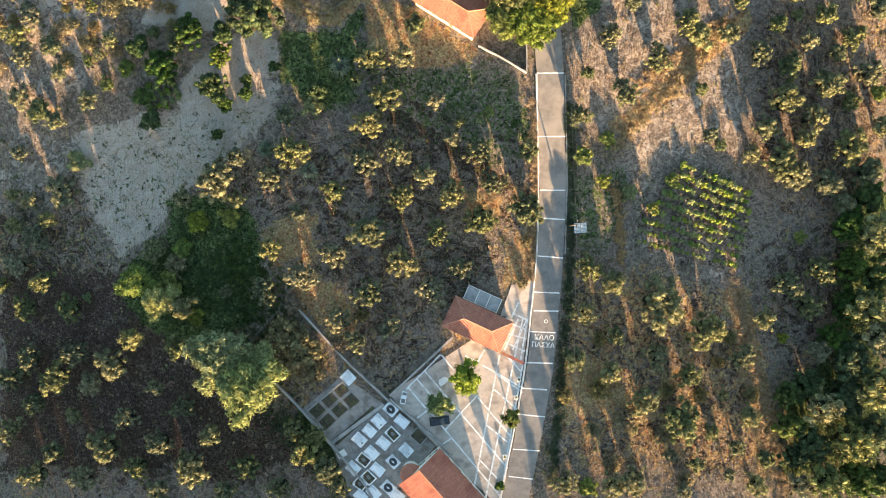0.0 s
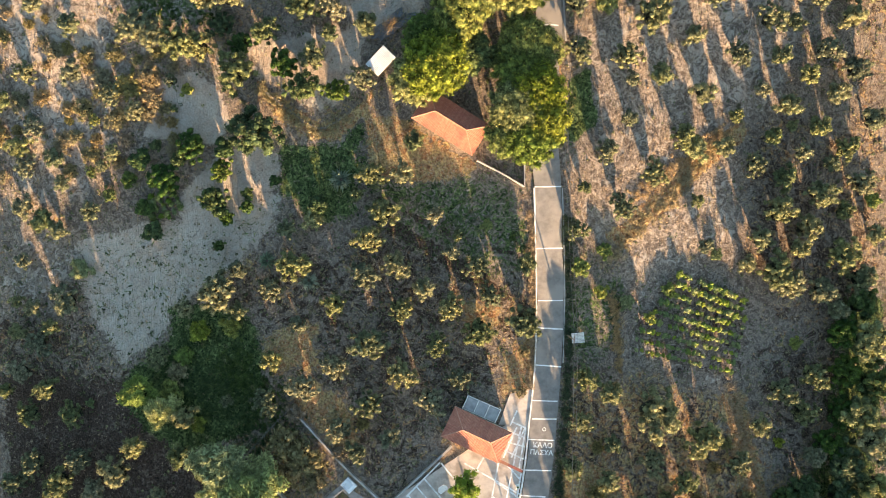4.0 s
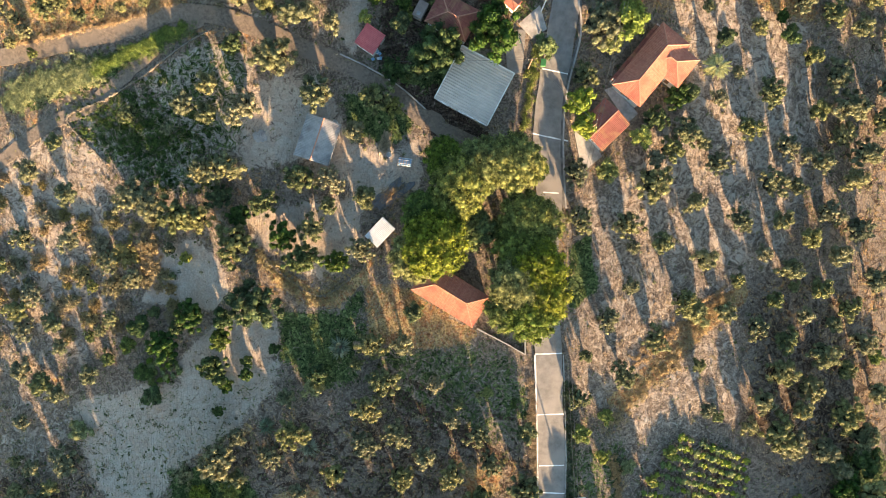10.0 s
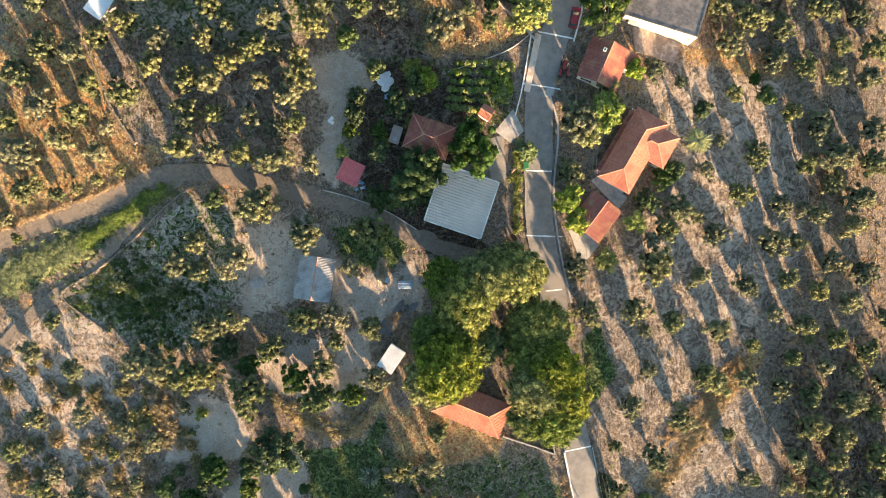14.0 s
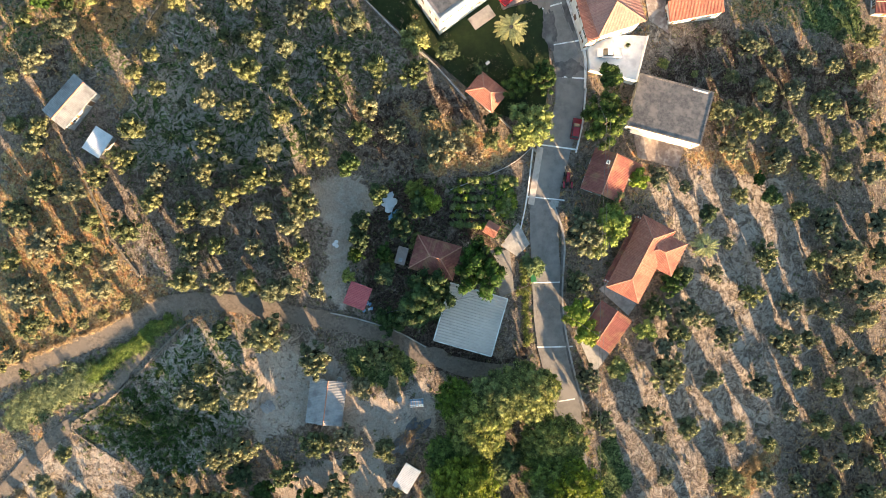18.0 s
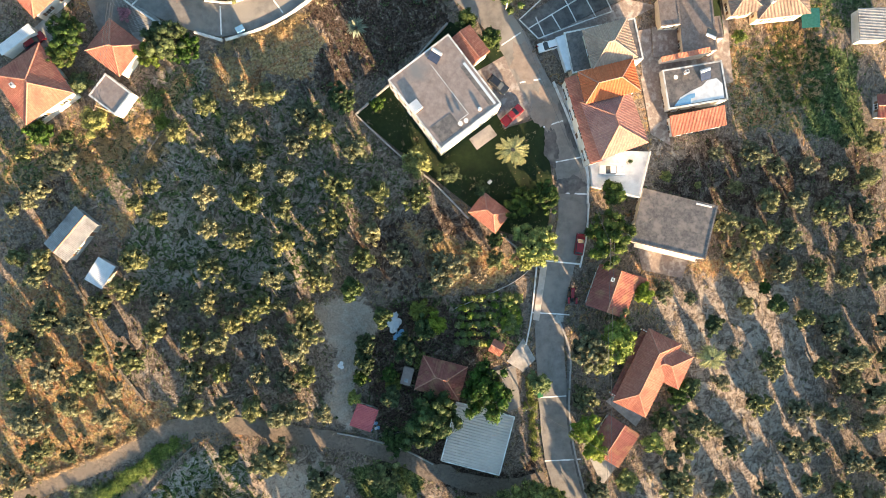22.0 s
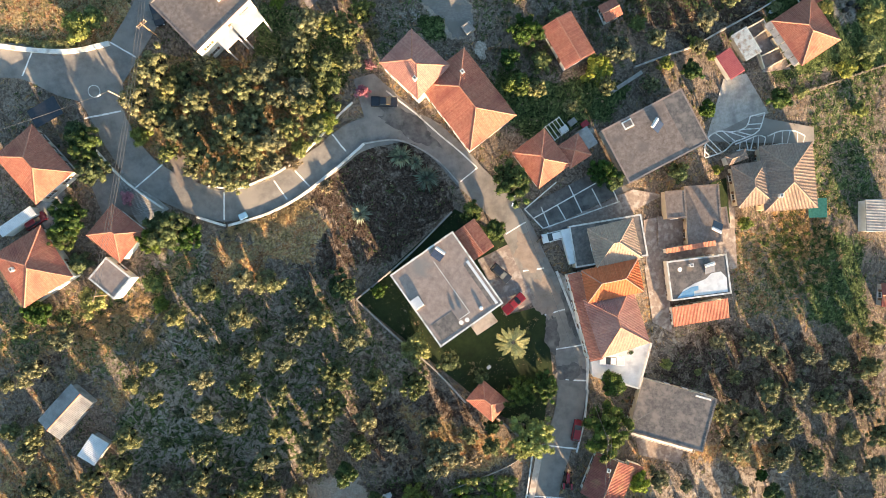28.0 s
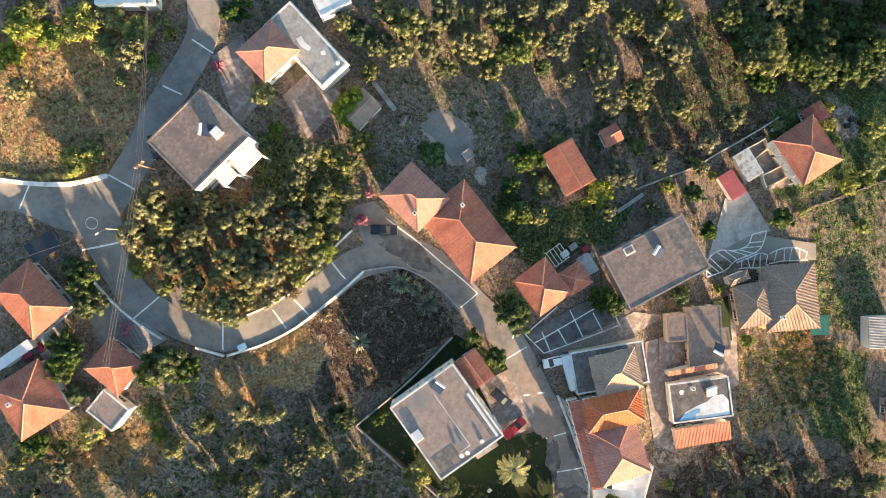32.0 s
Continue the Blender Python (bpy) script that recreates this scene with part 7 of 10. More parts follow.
plant("C", [(-47.1, 33.2, 3.1), (-57.2, 37.2, 3.9), (-45.0, 38.8, 2.8), (-50.9, 44.1, 3.4), (-37.0, 46.1, 5.4), (-20.8, 54.3, 2.8), (-27.3, 55.0, 3.8), (-31.6, 59.6, 3.3), (-40.0, 63.8, 2.8), (-43.9, 67.4, 2.8), (-27.7, 71.0, 3.5), (42.7, 82.4, 2.8), (46.8, 86.3, 2.8), (-3.2, 92.8, 4.3), (-0.4, 94.3, 5.6), (10.0, 97.3, 5.9), (-10.6, 107.6, 2.6), (-2.6, 108.3, 3.0), (-9.7, 110.6, 2.6), (-8.7, 91.1, 3.0), (39.1, 119.6, 5.1), (24.5, 129.6, 3.3), (29.5, 130.1, 3.1), (-3.2, 154.9, 3.0), (46.5, 166.3, 3.0), (30.0, 167.8, 4.1), (-27.3, 168.8, 3.1), (-33.2, 169.5, 2.9), (-29.9, 170.8, 4.2)], "fruit trees")
plant("C", [(-48.5, 173.0, 2.9), (-46.3, 176.0, 3.8), (-40.2, 183.2, 3.1), (-40.5, 187.6, 3.3), (37.6, 193.3, 3.4), (84.3, 199.4, 2.9), (91.0, 201.9, 3.5), (95.0, 202.4, 4.0), (101.9, 202.5, 3.0), (92.3, 207.6, 3.1), (95.0, 208.5, 2.9), (83.7, 209.4, 3.3), (92.6, 212.2, 4.1), (38.7, 212.3, 2.9), (107.0, 213.7, 3.4), (94.3, 216.2, 3.0), (-5.9, 226.2, 2.8)], "fruit trees")
# wild trees set as C: dark leaves stand in for the north-east wood's shade
plant("C", [(95.5, 198.1, 2.7), (104.1, 199.5, 4.7), (111.0, 200.0, 3.2), (97.4, 200.6, 4.1), (106.1, 201.1, 3.6), (92.5, 201.7, 2.9), (108.6, 202.1, 4.4), (111.8, 203.2, 4.1), (106.5, 204.7, 3.3), (98.4, 205.7, 4.4), (102.8, 206.1, 3.3), (97.8, 206.5, 3.0), (105.7, 206.8, 4.9), (103.4, 208.8, 3.4), (110.5, 209.1, 3.2), (114.9, 209.5, 3.0), (111.0, 209.8, 4.2), (103.6, 210.6, 4.2), (98.9, 210.8, 3.2), (94.1, 210.8, 3.6), (117.0, 211.9, 3.7), (110.4, 212.5, 3.5), (99.6, 214.4, 4.2), (88.4, 216.5, 3.6), (93.1, -49.1, 4.2), (87.3, -48.5, 4.8), (74.2, -43.7, 3.0), (77.2, -41.1, 4.4), (91.9, -39.2, 4.9), (72.5, -36.9, 3.8), (84.6, -31.8, 4.8), (72.7, -30.6, 3.4), (76.2, -28.2, 3.8), (85.6, -23.5, 5.2), (82.5, -18.9, 3.8), (85.2, -12.4, 3.6), (92.0, -5.8, 4.8), (85.9, -3.4, 4.1), (84.5, 4.8, 3.8), (89.9, 11.3, 4.1)], "trees of the dark wood")
plant("o", [(-59.2, -50.1, 2.7), (-44.6, -50.0, 2.7), (49.8, -50.0, 1.9), (75.6, -49.8, 2.7), (65.6, -49.4, 2.4), (59.8, -47.1, 1.6), (52.3, -44.5, 1.9), (67.7, -44.0, 2.0), (-83.1, -43.3, 2.5), (47.0, -42.6, 1.6), (61.5, -41.2, 1.9), (-47.6, -38.3, 2.7), (55.8, -38.1, 1.9), (39.3, -37.3, 1.3), (-78.8, -35.4, 1.9), (63.8, -35.0, 2.4), (58.7, -30.6, 1.3), (-60.1, -28.8, 2.0), (-74.3, -28.5, 2.7), (34.2, -25.3, 2.6), (26.6, -22.3, 2.6), (78.9, -21.4, 2.5), (-54.8, -20.3, 2.7), (-17.7, -18.8, 2.4), (-64.7, -18.7, 2.7), (35.4, -17.8, 2.1), (-10.6, -15.7, 2.4), (67.2, -14.6, 2.7)], "olive trees of the groves")
plant("o", [(-53.6, -12.1, 2.7), (-44.9, -8.6, 1.6), (-95.0, -7.8, 1.9), (-85.0, -7.1, 2.7), (34.6, -6.8, 2.6), (-35.0, 0.1, 2.6), (-92.3, 5.0, 2.1), (-84.4, 6.1, 2.2), (-29.8, 7.2, 2.0), (84.0, 9.6, 2.4), (-42.1, 9.9, 2.2), (-88.1, 10.3, 2.2), (-53.6, 10.6, 2.4), (-92.3, 11.6, 1.6), (-22.1, 11.7, 2.6), (-3.8, 14.8, 2.6), (-42.0, 18.6, 2.1), (63.7, 19.4, 2.0), (17.0, 19.9, 2.3), (-90.2, 20.4, 2.0), (1.8, 22.2, 1.9), (74.6, 22.6, 2.4), (54.5, 23.3, 1.8), (66.3, 24.7, 2.7), (3.5, 25.6, 1.5), (92.4, 25.7, 2.4), (-81.3, 26.7, 2.4), (-31.7, 26.9, 2.2)], "olive trees of the groves")
plant("o", [(-84.6, 29.0, 2.7), (-1.4, 29.6, 1.9), (85.1, 30.8, 2.3), (-74.1, 31.1, 2.4), (-89.0, 32.0, 2.4), (52.6, 32.6, 1.6), (-17.1, 33.8, 1.8), (28.9, 35.1, 1.5), (-80.0, 36.9, 2.1), (71.1, 37.4, 2.7), (-7.7, 38.1, 2.6), (81.7, 40.6, 2.0), (-81.2, 41.9, 2.4), (75.0, 42.6, 2.1), (57.9, 43.6, 2.4), (-5.5, 44.2, 2.3), (-88.9, 44.4, 2.7), (68.3, 45.8, 2.1), (78.4, 47.9, 2.7), (37.9, 49.1, 1.9), (90.3, 49.9, 2.7), (60.3, 50.0, 1.8), (71.4, 52.2, 2.6), (-92.5, 53.7, 2.7), (53.3, 54.4, 2.6), (81.9, 55.0, 2.7), (66.0, 55.5, 2.0), (38.5, 57.0, 1.8)], "olive trees of the groves")
plant("o", [(44.2, 57.8, 2.6), (75.6, 58.5, 2.4), (-76.1, 59.2, 2.6), (69.2, 62.0, 2.4), (-22.2, 65.4, 2.0), (50.9, 65.8, 2.3), (-14.8, 67.0, 2.5), (-75.6, 68.5, 2.6), (72.7, 69.0, 2.1), (84.6, 70.5, 2.6), (-83.4, 73.3, 2.6), (77.9, 74.1, 2.6), (42.8, 74.6, 2.0), (75.0, 75.6, 1.8), (52.8, 77.5, 1.8), (-77.5, 78.6, 2.0), (-16.7, 79.7, 2.5), (-54.3, 81.0, 1.5), (-45.4, 83.5, 2.5), (76.5, 84.5, 2.3), (-50.1, 85.4, 2.5), (55.8, 86.6, 1.8), (-44.8, 88.9, 2.5), (59.6, 91.7, 1.5), (74.9, 95.0, 2.1), (92.0, 99.3, 2.6), (-20.6, 100.1, 2.0), (63.6, 100.5, 2.0)], "olive trees of the groves")
plant("o", [(85.3, 101.1, 2.6), (-28.3, 101.6, 2.7), (-24.9, 101.8, 2.2), (-69.8, 102.6, 1.5), (-61.6, 103.9, 1.2), (-32.7, 103.9, 2.7), (53.1, 104.3, 1.5), (-38.0, 105.1, 2.4), (38.1, 105.5, 2.5), (87.4, 106.7, 2.3), (-44.1, 106.9, 2.7), (47.8, 107.2, 2.2), (-21.8, 107.7, 2.2), (-59.8, 108.8, 2.2), (-30.0, 110.1, 2.2), (-41.7, 111.0, 2.2), (-36.7, 111.8, 2.2), (-66.4, 112.6, 2.7), (-22.3, 112.7, 2.7), (-57.2, 113.2, 1.9), (-61.7, 115.9, 2.7), (-26.6, 116.4, 2.2), (-75.3, 117.3, 2.4), (-35.8, 117.8, 2.7), (77.9, 118.2, 2.5), (3.8, 118.3, 1.7), (93.3, 119.3, 2.5), (72.1, 119.5, 2.6)], "olive trees of the groves")
plant("o", [(-18.8, 119.6, 2.1), (6.8, 119.8, 2.7), (-32.2, 120.4, 2.2), (17.5, 120.5, 1.9), (-58.4, 121.2, 2.2), (10.2, 121.3, 2.6), (-22.9, 121.6, 1.9), (87.2, 121.7, 2.1), (-46.2, 122.2, 2.4), (7.8, 122.7, 2.1), (66.2, 123.4, 1.6), (13.8, 123.5, 1.9), (-31.7, 123.6, 1.7), (81.5, 124.1, 2.1), (75.3, 125.4, 2.0), (95.5, 125.7, 2.5), (-40.2, 126.0, 1.8), (-5.9, 126.4, 2.6), (-22.9, 127.0, 2.6), (-60.0, 127.0, 2.6), (90.5, 127.2, 1.4), (7.1, 127.2, 2.1), (-30.3, 127.4, 1.8), (63.9, 130.7, 1.8), (-3.7, 130.8, 2.6), (-19.5, 132.4, 2.3), (-40.5, 133.3, 1.4), (-1.0, 134.3, 1.5)], "olive trees of the groves")
plant("o", [(-46.1, 135.9, 2.6), (-64.5, 137.0, 2.4), (-0.7, 137.6, 2.3), (-31.6, 138.2, 2.3), (-36.7, 138.4, 1.2), (-18.1, 138.6, 2.3), (-63.0, 139.7, 2.3), (-67.1, 141.0, 2.1), (-23.5, 141.4, 2.7), (-40.3, 142.0, 1.7), (-30.7, 143.9, 2.5), (-15.9, 144.1, 2.1), (-43.5, 145.3, 1.8), (-2.8, 145.8, 2.6), (-21.0, 146.1, 2.3), (-34.7, 146.6, 1.0), (-39.9, 147.7, 1.6), (-23.9, 147.8, 1.4), (-26.3, 148.6, 1.4), (-65.3, 149.6, 1.6), (-18.8, 149.7, 1.5), (-7.7, 150.7, 2.5), (-28.8, 152.3, 1.8), (-21.6, 153.6, 2.7), (-32.3, 155.7, 2.3), (-53.3, 155.7, 2.3), (-60.0, 158.1, 1.9), (-15.4, 158.5, 2.5)], "olive trees of the groves")
plant("o", [(-26.3, 159.1, 2.3), (-19.6, 159.8, 2.5), (-10.3, 178.4, 2.2), (-12.7, 181.5, 2.7), (-22.2, 187.0, 2.4), (-25.1, 187.0, 2.4), (61.3, 188.3, 2.0), (-11.3, 188.4, 2.4), (-3.2, 189.9, 2.5), (71.7, 190.4, 2.1), (-26.2, 190.6, 2.4), (6.3, 193.3, 2.0), (-8.7, 193.7, 2.7), (76.8, 193.7, 2.6), (67.5, 196.9, 2.3), (55.2, 200.1, 2.1), (0.6, 200.8, 2.7), (53.0, 203.0, 2.1), (63.0, 204.4, 2.1), (47.4, 206.0, 1.8), (55.2, 206.6, 2.5), (65.2, 210.9, 2.3), (42.5, 213.7, 2.3), (52.2, 215.2, 2.3), (54.7, 217.7, 2.5), (47.4, 218.2, 2.7), (25.7, 218.2, 2.4), (74.2, 218.4, 2.6)], "olive trees of the groves")
plant("o", [(42.4, 218.6, 2.5), (31.4, 219.3, 2.5), (36.5, 219.9, 2.7)], "olive trees of the groves")
plant("L", [(25.2, 121.6, 4.7), (23.0, 119.3, 2.9)], "broad shade trees")
plant("l", [(-0.5, -31.4, 2.8), (4.6, -25.7, 3.7), (39.4, 78.7, 2.3), (28.1, 80.5, 2.7), (26.9, 85.3, 2.9), (20.3, 95.8, 2.4), (33.3, 96.1, 2.2), (36.6, 100.3, 3.8), (-14.3, 101.2, 1.5), (43.8, 107.5, 2.2), (4.1, 111.7, 2.2)], "young shade trees")
plant("c", [(11.7, -48.5, 1.2), (13.9, -34.4, 2.1), (-46.3, 23.6, 1.3), (14.3, 25.1, 0.9), (-60.4, 26.6, 2.4), (-44.2, 29.1, 1.7), (-45.6, 31.2, 2.3), (-62.3, 31.5, 2.1), (-39.9, 31.6, 1.6), (-25.0, 31.8, 2.1), (-39.8, 34.2, 1.4), (-70.0, 34.3, 1.6), (-34.1, 36.8, 1.3), (-65.1, 37.4, 2.0), (-54.0, 41.1, 1.8), (-62.3, 41.3, 2.6), (-44.0, 43.1, 2.3), (-59.0, 44.3, 1.4), (-54.9, 51.6, 0.9), (49.4, 87.6, 2.0), (-40.0, 96.3, 2.2), (-7.5, 99.9, 2.2), (-6.8, 104.2, 1.7), (-12.1, 104.8, 1.7), (56.4, 98.2, 2.0), (69.9, 99.0, 2.3), (68.4, 102.8, 1.4), (1.7, 111.1, 2.4), (-5.3, 115.1, 2.1), (-9.5, 121.5, 2.4), (18.4, 124.2, 1.7)], "fruit trees")
plant("c", [(41.9, 127.5, 2.6), (18.0, 134.0, 1.5), (12.9, 137.9, 2.1), (2.9, 153.1, 1.5), (-52.2, 159.6, 1.4), (25.5, 159.7, 2.3), (-55.8, 160.9, 2.5), (61.3, 163.8, 2.1), (22.1, 163.8, 2.1), (48.4, 164.4, 2.1), (83.6, 173.8, 2.4), (68.9, 174.2, 1.9), (67.3, 181.7, 2.0), (34.3, 184.3, 2.5), (33.8, 189.1, 2.1), (-41.5, 189.7, 2.4), (1.5, 194.0, 2.2), (81.2, 206.7, 2.1), (43.7, 208.6, 1.8), (37.9, 216.4, 2.3), (13.7, 219.2, 2.4)], "fruit trees")
plant("b", [(29.8, -49.0, 2.2), (72.2, -18.9, 1.3), (-51.8, -14.0, 2.0), (-76.0, -10.4, 1.1), (-57.2, -7.0, 2.5), (-54.8, 0.1, 2.3), (75.5, 2.5, 1.6), (-51.0, 5.4, 2.5), (-44.3, 6.5, 2.2), (43.3, 8.3, 1.4), (38.4, 11.7, 1.7), (33.0, 14.0, 1.7), (47.3, 14.1, 1.7), (-77.3, 18.6, 2.5), (28.2, 19.0, 2.2), (57.5, 21.4, 1.5), (33.4, 22.5, 1.8), (9.2, 27.6, 1.3), (-26.4, 28.7, 2.3), (92.5, 33.1, 1.9), (52.4, 43.2, 2.7), (73.6, 48.6, 1.4), (-52.0, 55.2, 1.4), (33.0, 72.3, 2.6)], "green bushes")
plant("b", [(-6.5, 102.1, 1.8), (-0.3, 105.0, 1.6), (1.5, 114.5, 2.3), (59.5, 125.5, 0.8), (53.4, 128.4, 1.3), (7.3, 141.6, 3.1), (74.4, 151.8, 1.5), (-35.3, 158.2, 1.6), (-46.7, 161.0, 2.8), (-35.6, 162.4, 2.1), (-42.0, 162.6, 1.3), (70.2, 163.0, 1.1), (-47.4, 168.3, 2.1), (100.6, 169.2, 1.8), (89.0, 174.7, 1.6), (98.8, 177.3, 2.1), (103.9, 177.5, 1.3), (-5.5, 180.5, 1.9), (104.7, 180.6, 2.5), (-1.9, 183.5, 2.3), (62.9, 183.9, 1.5), (-0.2, 184.3, 2.1), (49.9, 184.9, 2.8)], "green bushes")
plant("b", [(1.7, 186.5, 1.4), (69.3, 186.9, 1.5), (106.4, 187.3, 2.5), (-31.5, 187.5, 1.9), (39.8, 188.1, 2.1), (44.3, 189.4, 1.9), (2.5, 190.3, 1.7), (58.8, 191.9, 1.7), (4.2, 194.0, 1.4), (44.0, 195.6, 1.7), (36.6, 201.0, 1.9), (-3.9, 206.2, 1.7), (-37.1, 207.1, 3.0), (84.9, 207.5, 4.7), (-34.7, 208.2, 2.2), (9.6, 208.9, 2.3), (7.8, 207.6, 1.9), (8.6, 205.6, 1.4), (-4.6, 212.2, 2.4), (98.2, 192.9, 1.3), (97.3, 189.4, 1.4), (72.3, 184.2, 1.1), (86.6, 191.2, 1.3), (77.2, 186.9, 0.9), (35.0, 211.2, 2.5), (39.5, 212.9, 3.6), (-27.2, 219.0, 1.4), (-21.6, 220.8, 1.8), (-28.4, 224.7, 2.4), (-43.3, 225.4, 2.4), (-22.9, 226.0, 3.0), (-36.3, 227.7, 2.6), (-31.4, 228.2, 3.6), (-26.5, 229.0, 2.4), (-40.1, 229.7, 3.5)], "green bushes")
plant("p", [(17.2, 44.6, 5.9), (13.0, 45.1, 4.6), (19.4, 47.8, 5.7), (14.5, 50.0, 5.9), (18.2, 53.2, 6.1), (-5.0, 55.5, 5.1), (15.6, 56.5, 5.6), (-1.1, 57.6, 6.7), (12.1, 60.5, 2.9), (5.4, 60.9, 4.6), (19.0, 61.4, 4.8), (16.2, 63.0, 5.4), (-2.2, 63.0, 5.6), (3.7, 69.2, 6.4), (17.6, 72.5, 3.3), (14.0, 73.1, 5.6), (8.6, 73.1, 5.6), (1.1, 73.8, 4.6)], "umbrella pines")
plant("y", [(-39.3, -28.1, 6.5), (-43.8, -24.4, 5.2), (-37.5, -22.7, 4.5), (-45.3, -20.9, 5.9), (-58.7, -10.9, 3.7), (-63.6, -6.9, 3.7)], "cypresses")
plant("w", [(79.8, -48.3, 4.4), (-21.1, -48.1, 2.6), (34.6, -48.1, 3.3), (38.7, -47.1, 3.3), (-23.3, -44.5, 3.3), (-27.4, -41.2, 3.3), (84.7, -40.1, 4.8), (-25.8, -37.9, 2.6), (-30.5, -36.8, 2.6), (78.5, -32.9, 4.4), (91.8, -28.5, 4.9), (91.7, -18.9, 4.8), (88.5, -12.3, 4.4), (90.4, 3.1, 4.8)], "wild trees")
plant("w", [(-73.6, 39.1, 1.5), (-71.1, 40.4, 1.6), (-68.5, 43.0, 2.1), (-72.1, 49.5, 1.5), (-62.9, 51.1, 2.4), (-55.0, 57.0, 1.8), (-47.1, 72.5, 2.8), (-61.9, 84.0, 2.3), (-9.2, 84.5, 2.5), (-12.1, 86.0, 3.5), (43.3, 178.9, 1.7), (-14.6, 179.2, 2.7), (-24.0, 180.1, 1.8), (58.7, 180.4, 2.1), (50.5, 181.4, 2.1), (-9.6, 182.1, 2.9), (-22.1, 182.5, 2.7), (37.7, 182.9, 2.1), (-27.0, 183.6, 2.0), (-6.5, 183.6, 2.5), (-18.1, 183.7, 2.4), (-15.7, 185.2, 2.9), (-12.7, 185.6, 2.9), (69.6, 185.7, 1.7), (-2.9, 186.9, 2.5), (-0.8, 187.6, 2.2)], "wild trees")
plant("w", [(-7.1, 189.6, 2.7), (-28.4, 189.6, 2.4), (-20.3, 190.9, 2.9), (-0.1, 191.4, 2.0), (-30.3, 193.2, 2.9), (-24.5, 193.6, 2.6), (-3.2, 194.1, 2.4), (-7.1, 194.5, 2.4), (-16.6, 195.2, 2.4), (-18.1, 197.3, 2.4), (-25.8, 197.5, 3.3), (7.2, 197.9, 2.5), (4.8, 200.2, 2.4), (9.9, 201.2, 2.7), (85.3, 202.9, 3.8), (82.3, 203.2, 3.1)], "wild trees")
plant("w", [(86.9, 206.9, 3.3), (52.0, 208.3, 1.8), (34.5, 209.1, 2.0), (26.8, 211.2, 2.5), (79.5, 211.9, 3.1), (13.7, 212.6, 2.0), (87.4, 212.7, 3.0), (19.1, 214.4, 2.7), (24.5, 214.5, 2.7), (68.0, 214.7, 2.6), (16.1, 216.8, 2.6), (80.8, 217.1, 2.8), (21.4, 218.5, 3.8), (-42.3, 219.4, 2.5), (66.3, 219.5, 3.2), (62.3, 220.2, 3.3)], "wild trees")
plant("w", [(28.6, 220.4, 3.3), (53.7, 220.4, 2.6), (11.4, 221.6, 2.2), (19.1, 221.9, 3.1), (-23.7, 222.0, 2.8), (46.1, 222.3, 3.1), (37.8, 223.6, 3.0), (-17.6, 224.4, 1.7), (33.5, 225.3, 2.5), (-18.0, 226.4, 1.9), (-37.4, 231.7, 2.5)], "wild trees")
plant("w", [(-83.4, 102.7, 1.7), (-81.5, 99.9, 1.9), (-77.7, 104.2, 1.8), (-70.9, 102.9, 1.3), (-66.1, 103.2, 1.4), (-62.1, 104.2, 1.2), (-80.4, 95.8, 1.3), (-84.6, 98.0, 1.5), (-73.6, 104.9, 1.6), (-57.0, 105.0, 1.3), (-86.5, 104.5, 2.0)], "wild trees")
plant("k", [(-36.4, 177.7, 1.3), (7.1, 188.3, 1.3), (9.4, 192.7, 1.0), (13.6, 212.8, 1.0), (-11.3, 218.6, 1.1)], "pink shrubs")
plant("m", [(54.2, 92.2, 3.1), (24.9, 139.3, 3.4)], "palms")
plant("a", [(-27.6, 16.3, 2.6), (-36.4, 20.4, 2.3), (-20.6, 37.0, 3.0), (11.6, 176.0, 2.7), (15.4, 171.4, 3.0), (13.9, 174.6, 2.0), (2.4, 167.3, 2.4)], "agaves")
plant("s", [(40.6, -49.2, 1.9), (50.3, -48.3, 2.1), (34.6, -44.3, 2.4), (45.4, -38.7, 2.4), (31.1, -37.3, 1.9), (38.2, -35.0, 3.1), (65.2, -30.9, 2.2), (54.0, -30.7, 1.9), (25.2, -30.2, 1.9), (46.7, -29.4, 1.9), (32.3, -29.1, 2.6), (-26.1, -25.5, 2.9), (-31.9, -24.4, 3.5), (57.8, -23.7, 1.7), (-26.1, -20.9, 2.1), (-28.3, -20.8, 4.1), (-21.4, -19.7, 1.9), (60.2, -18.9, 1.7), (32.3, -18.6, 1.6), (-33.0, -17.3, 4.1), (-22.6, -13.9, 2.1), (-16.8, -13.8, 1.6), (-30.8, -11.5, 2.3), (16.4, -6.9, 1.4), (-56.2, -3.4, 2.6), (16.9, 1.3, 1.4), (-94.2, 38.5, 1.8), (-78.3, 39.2, 1.9)], "dry bushes")
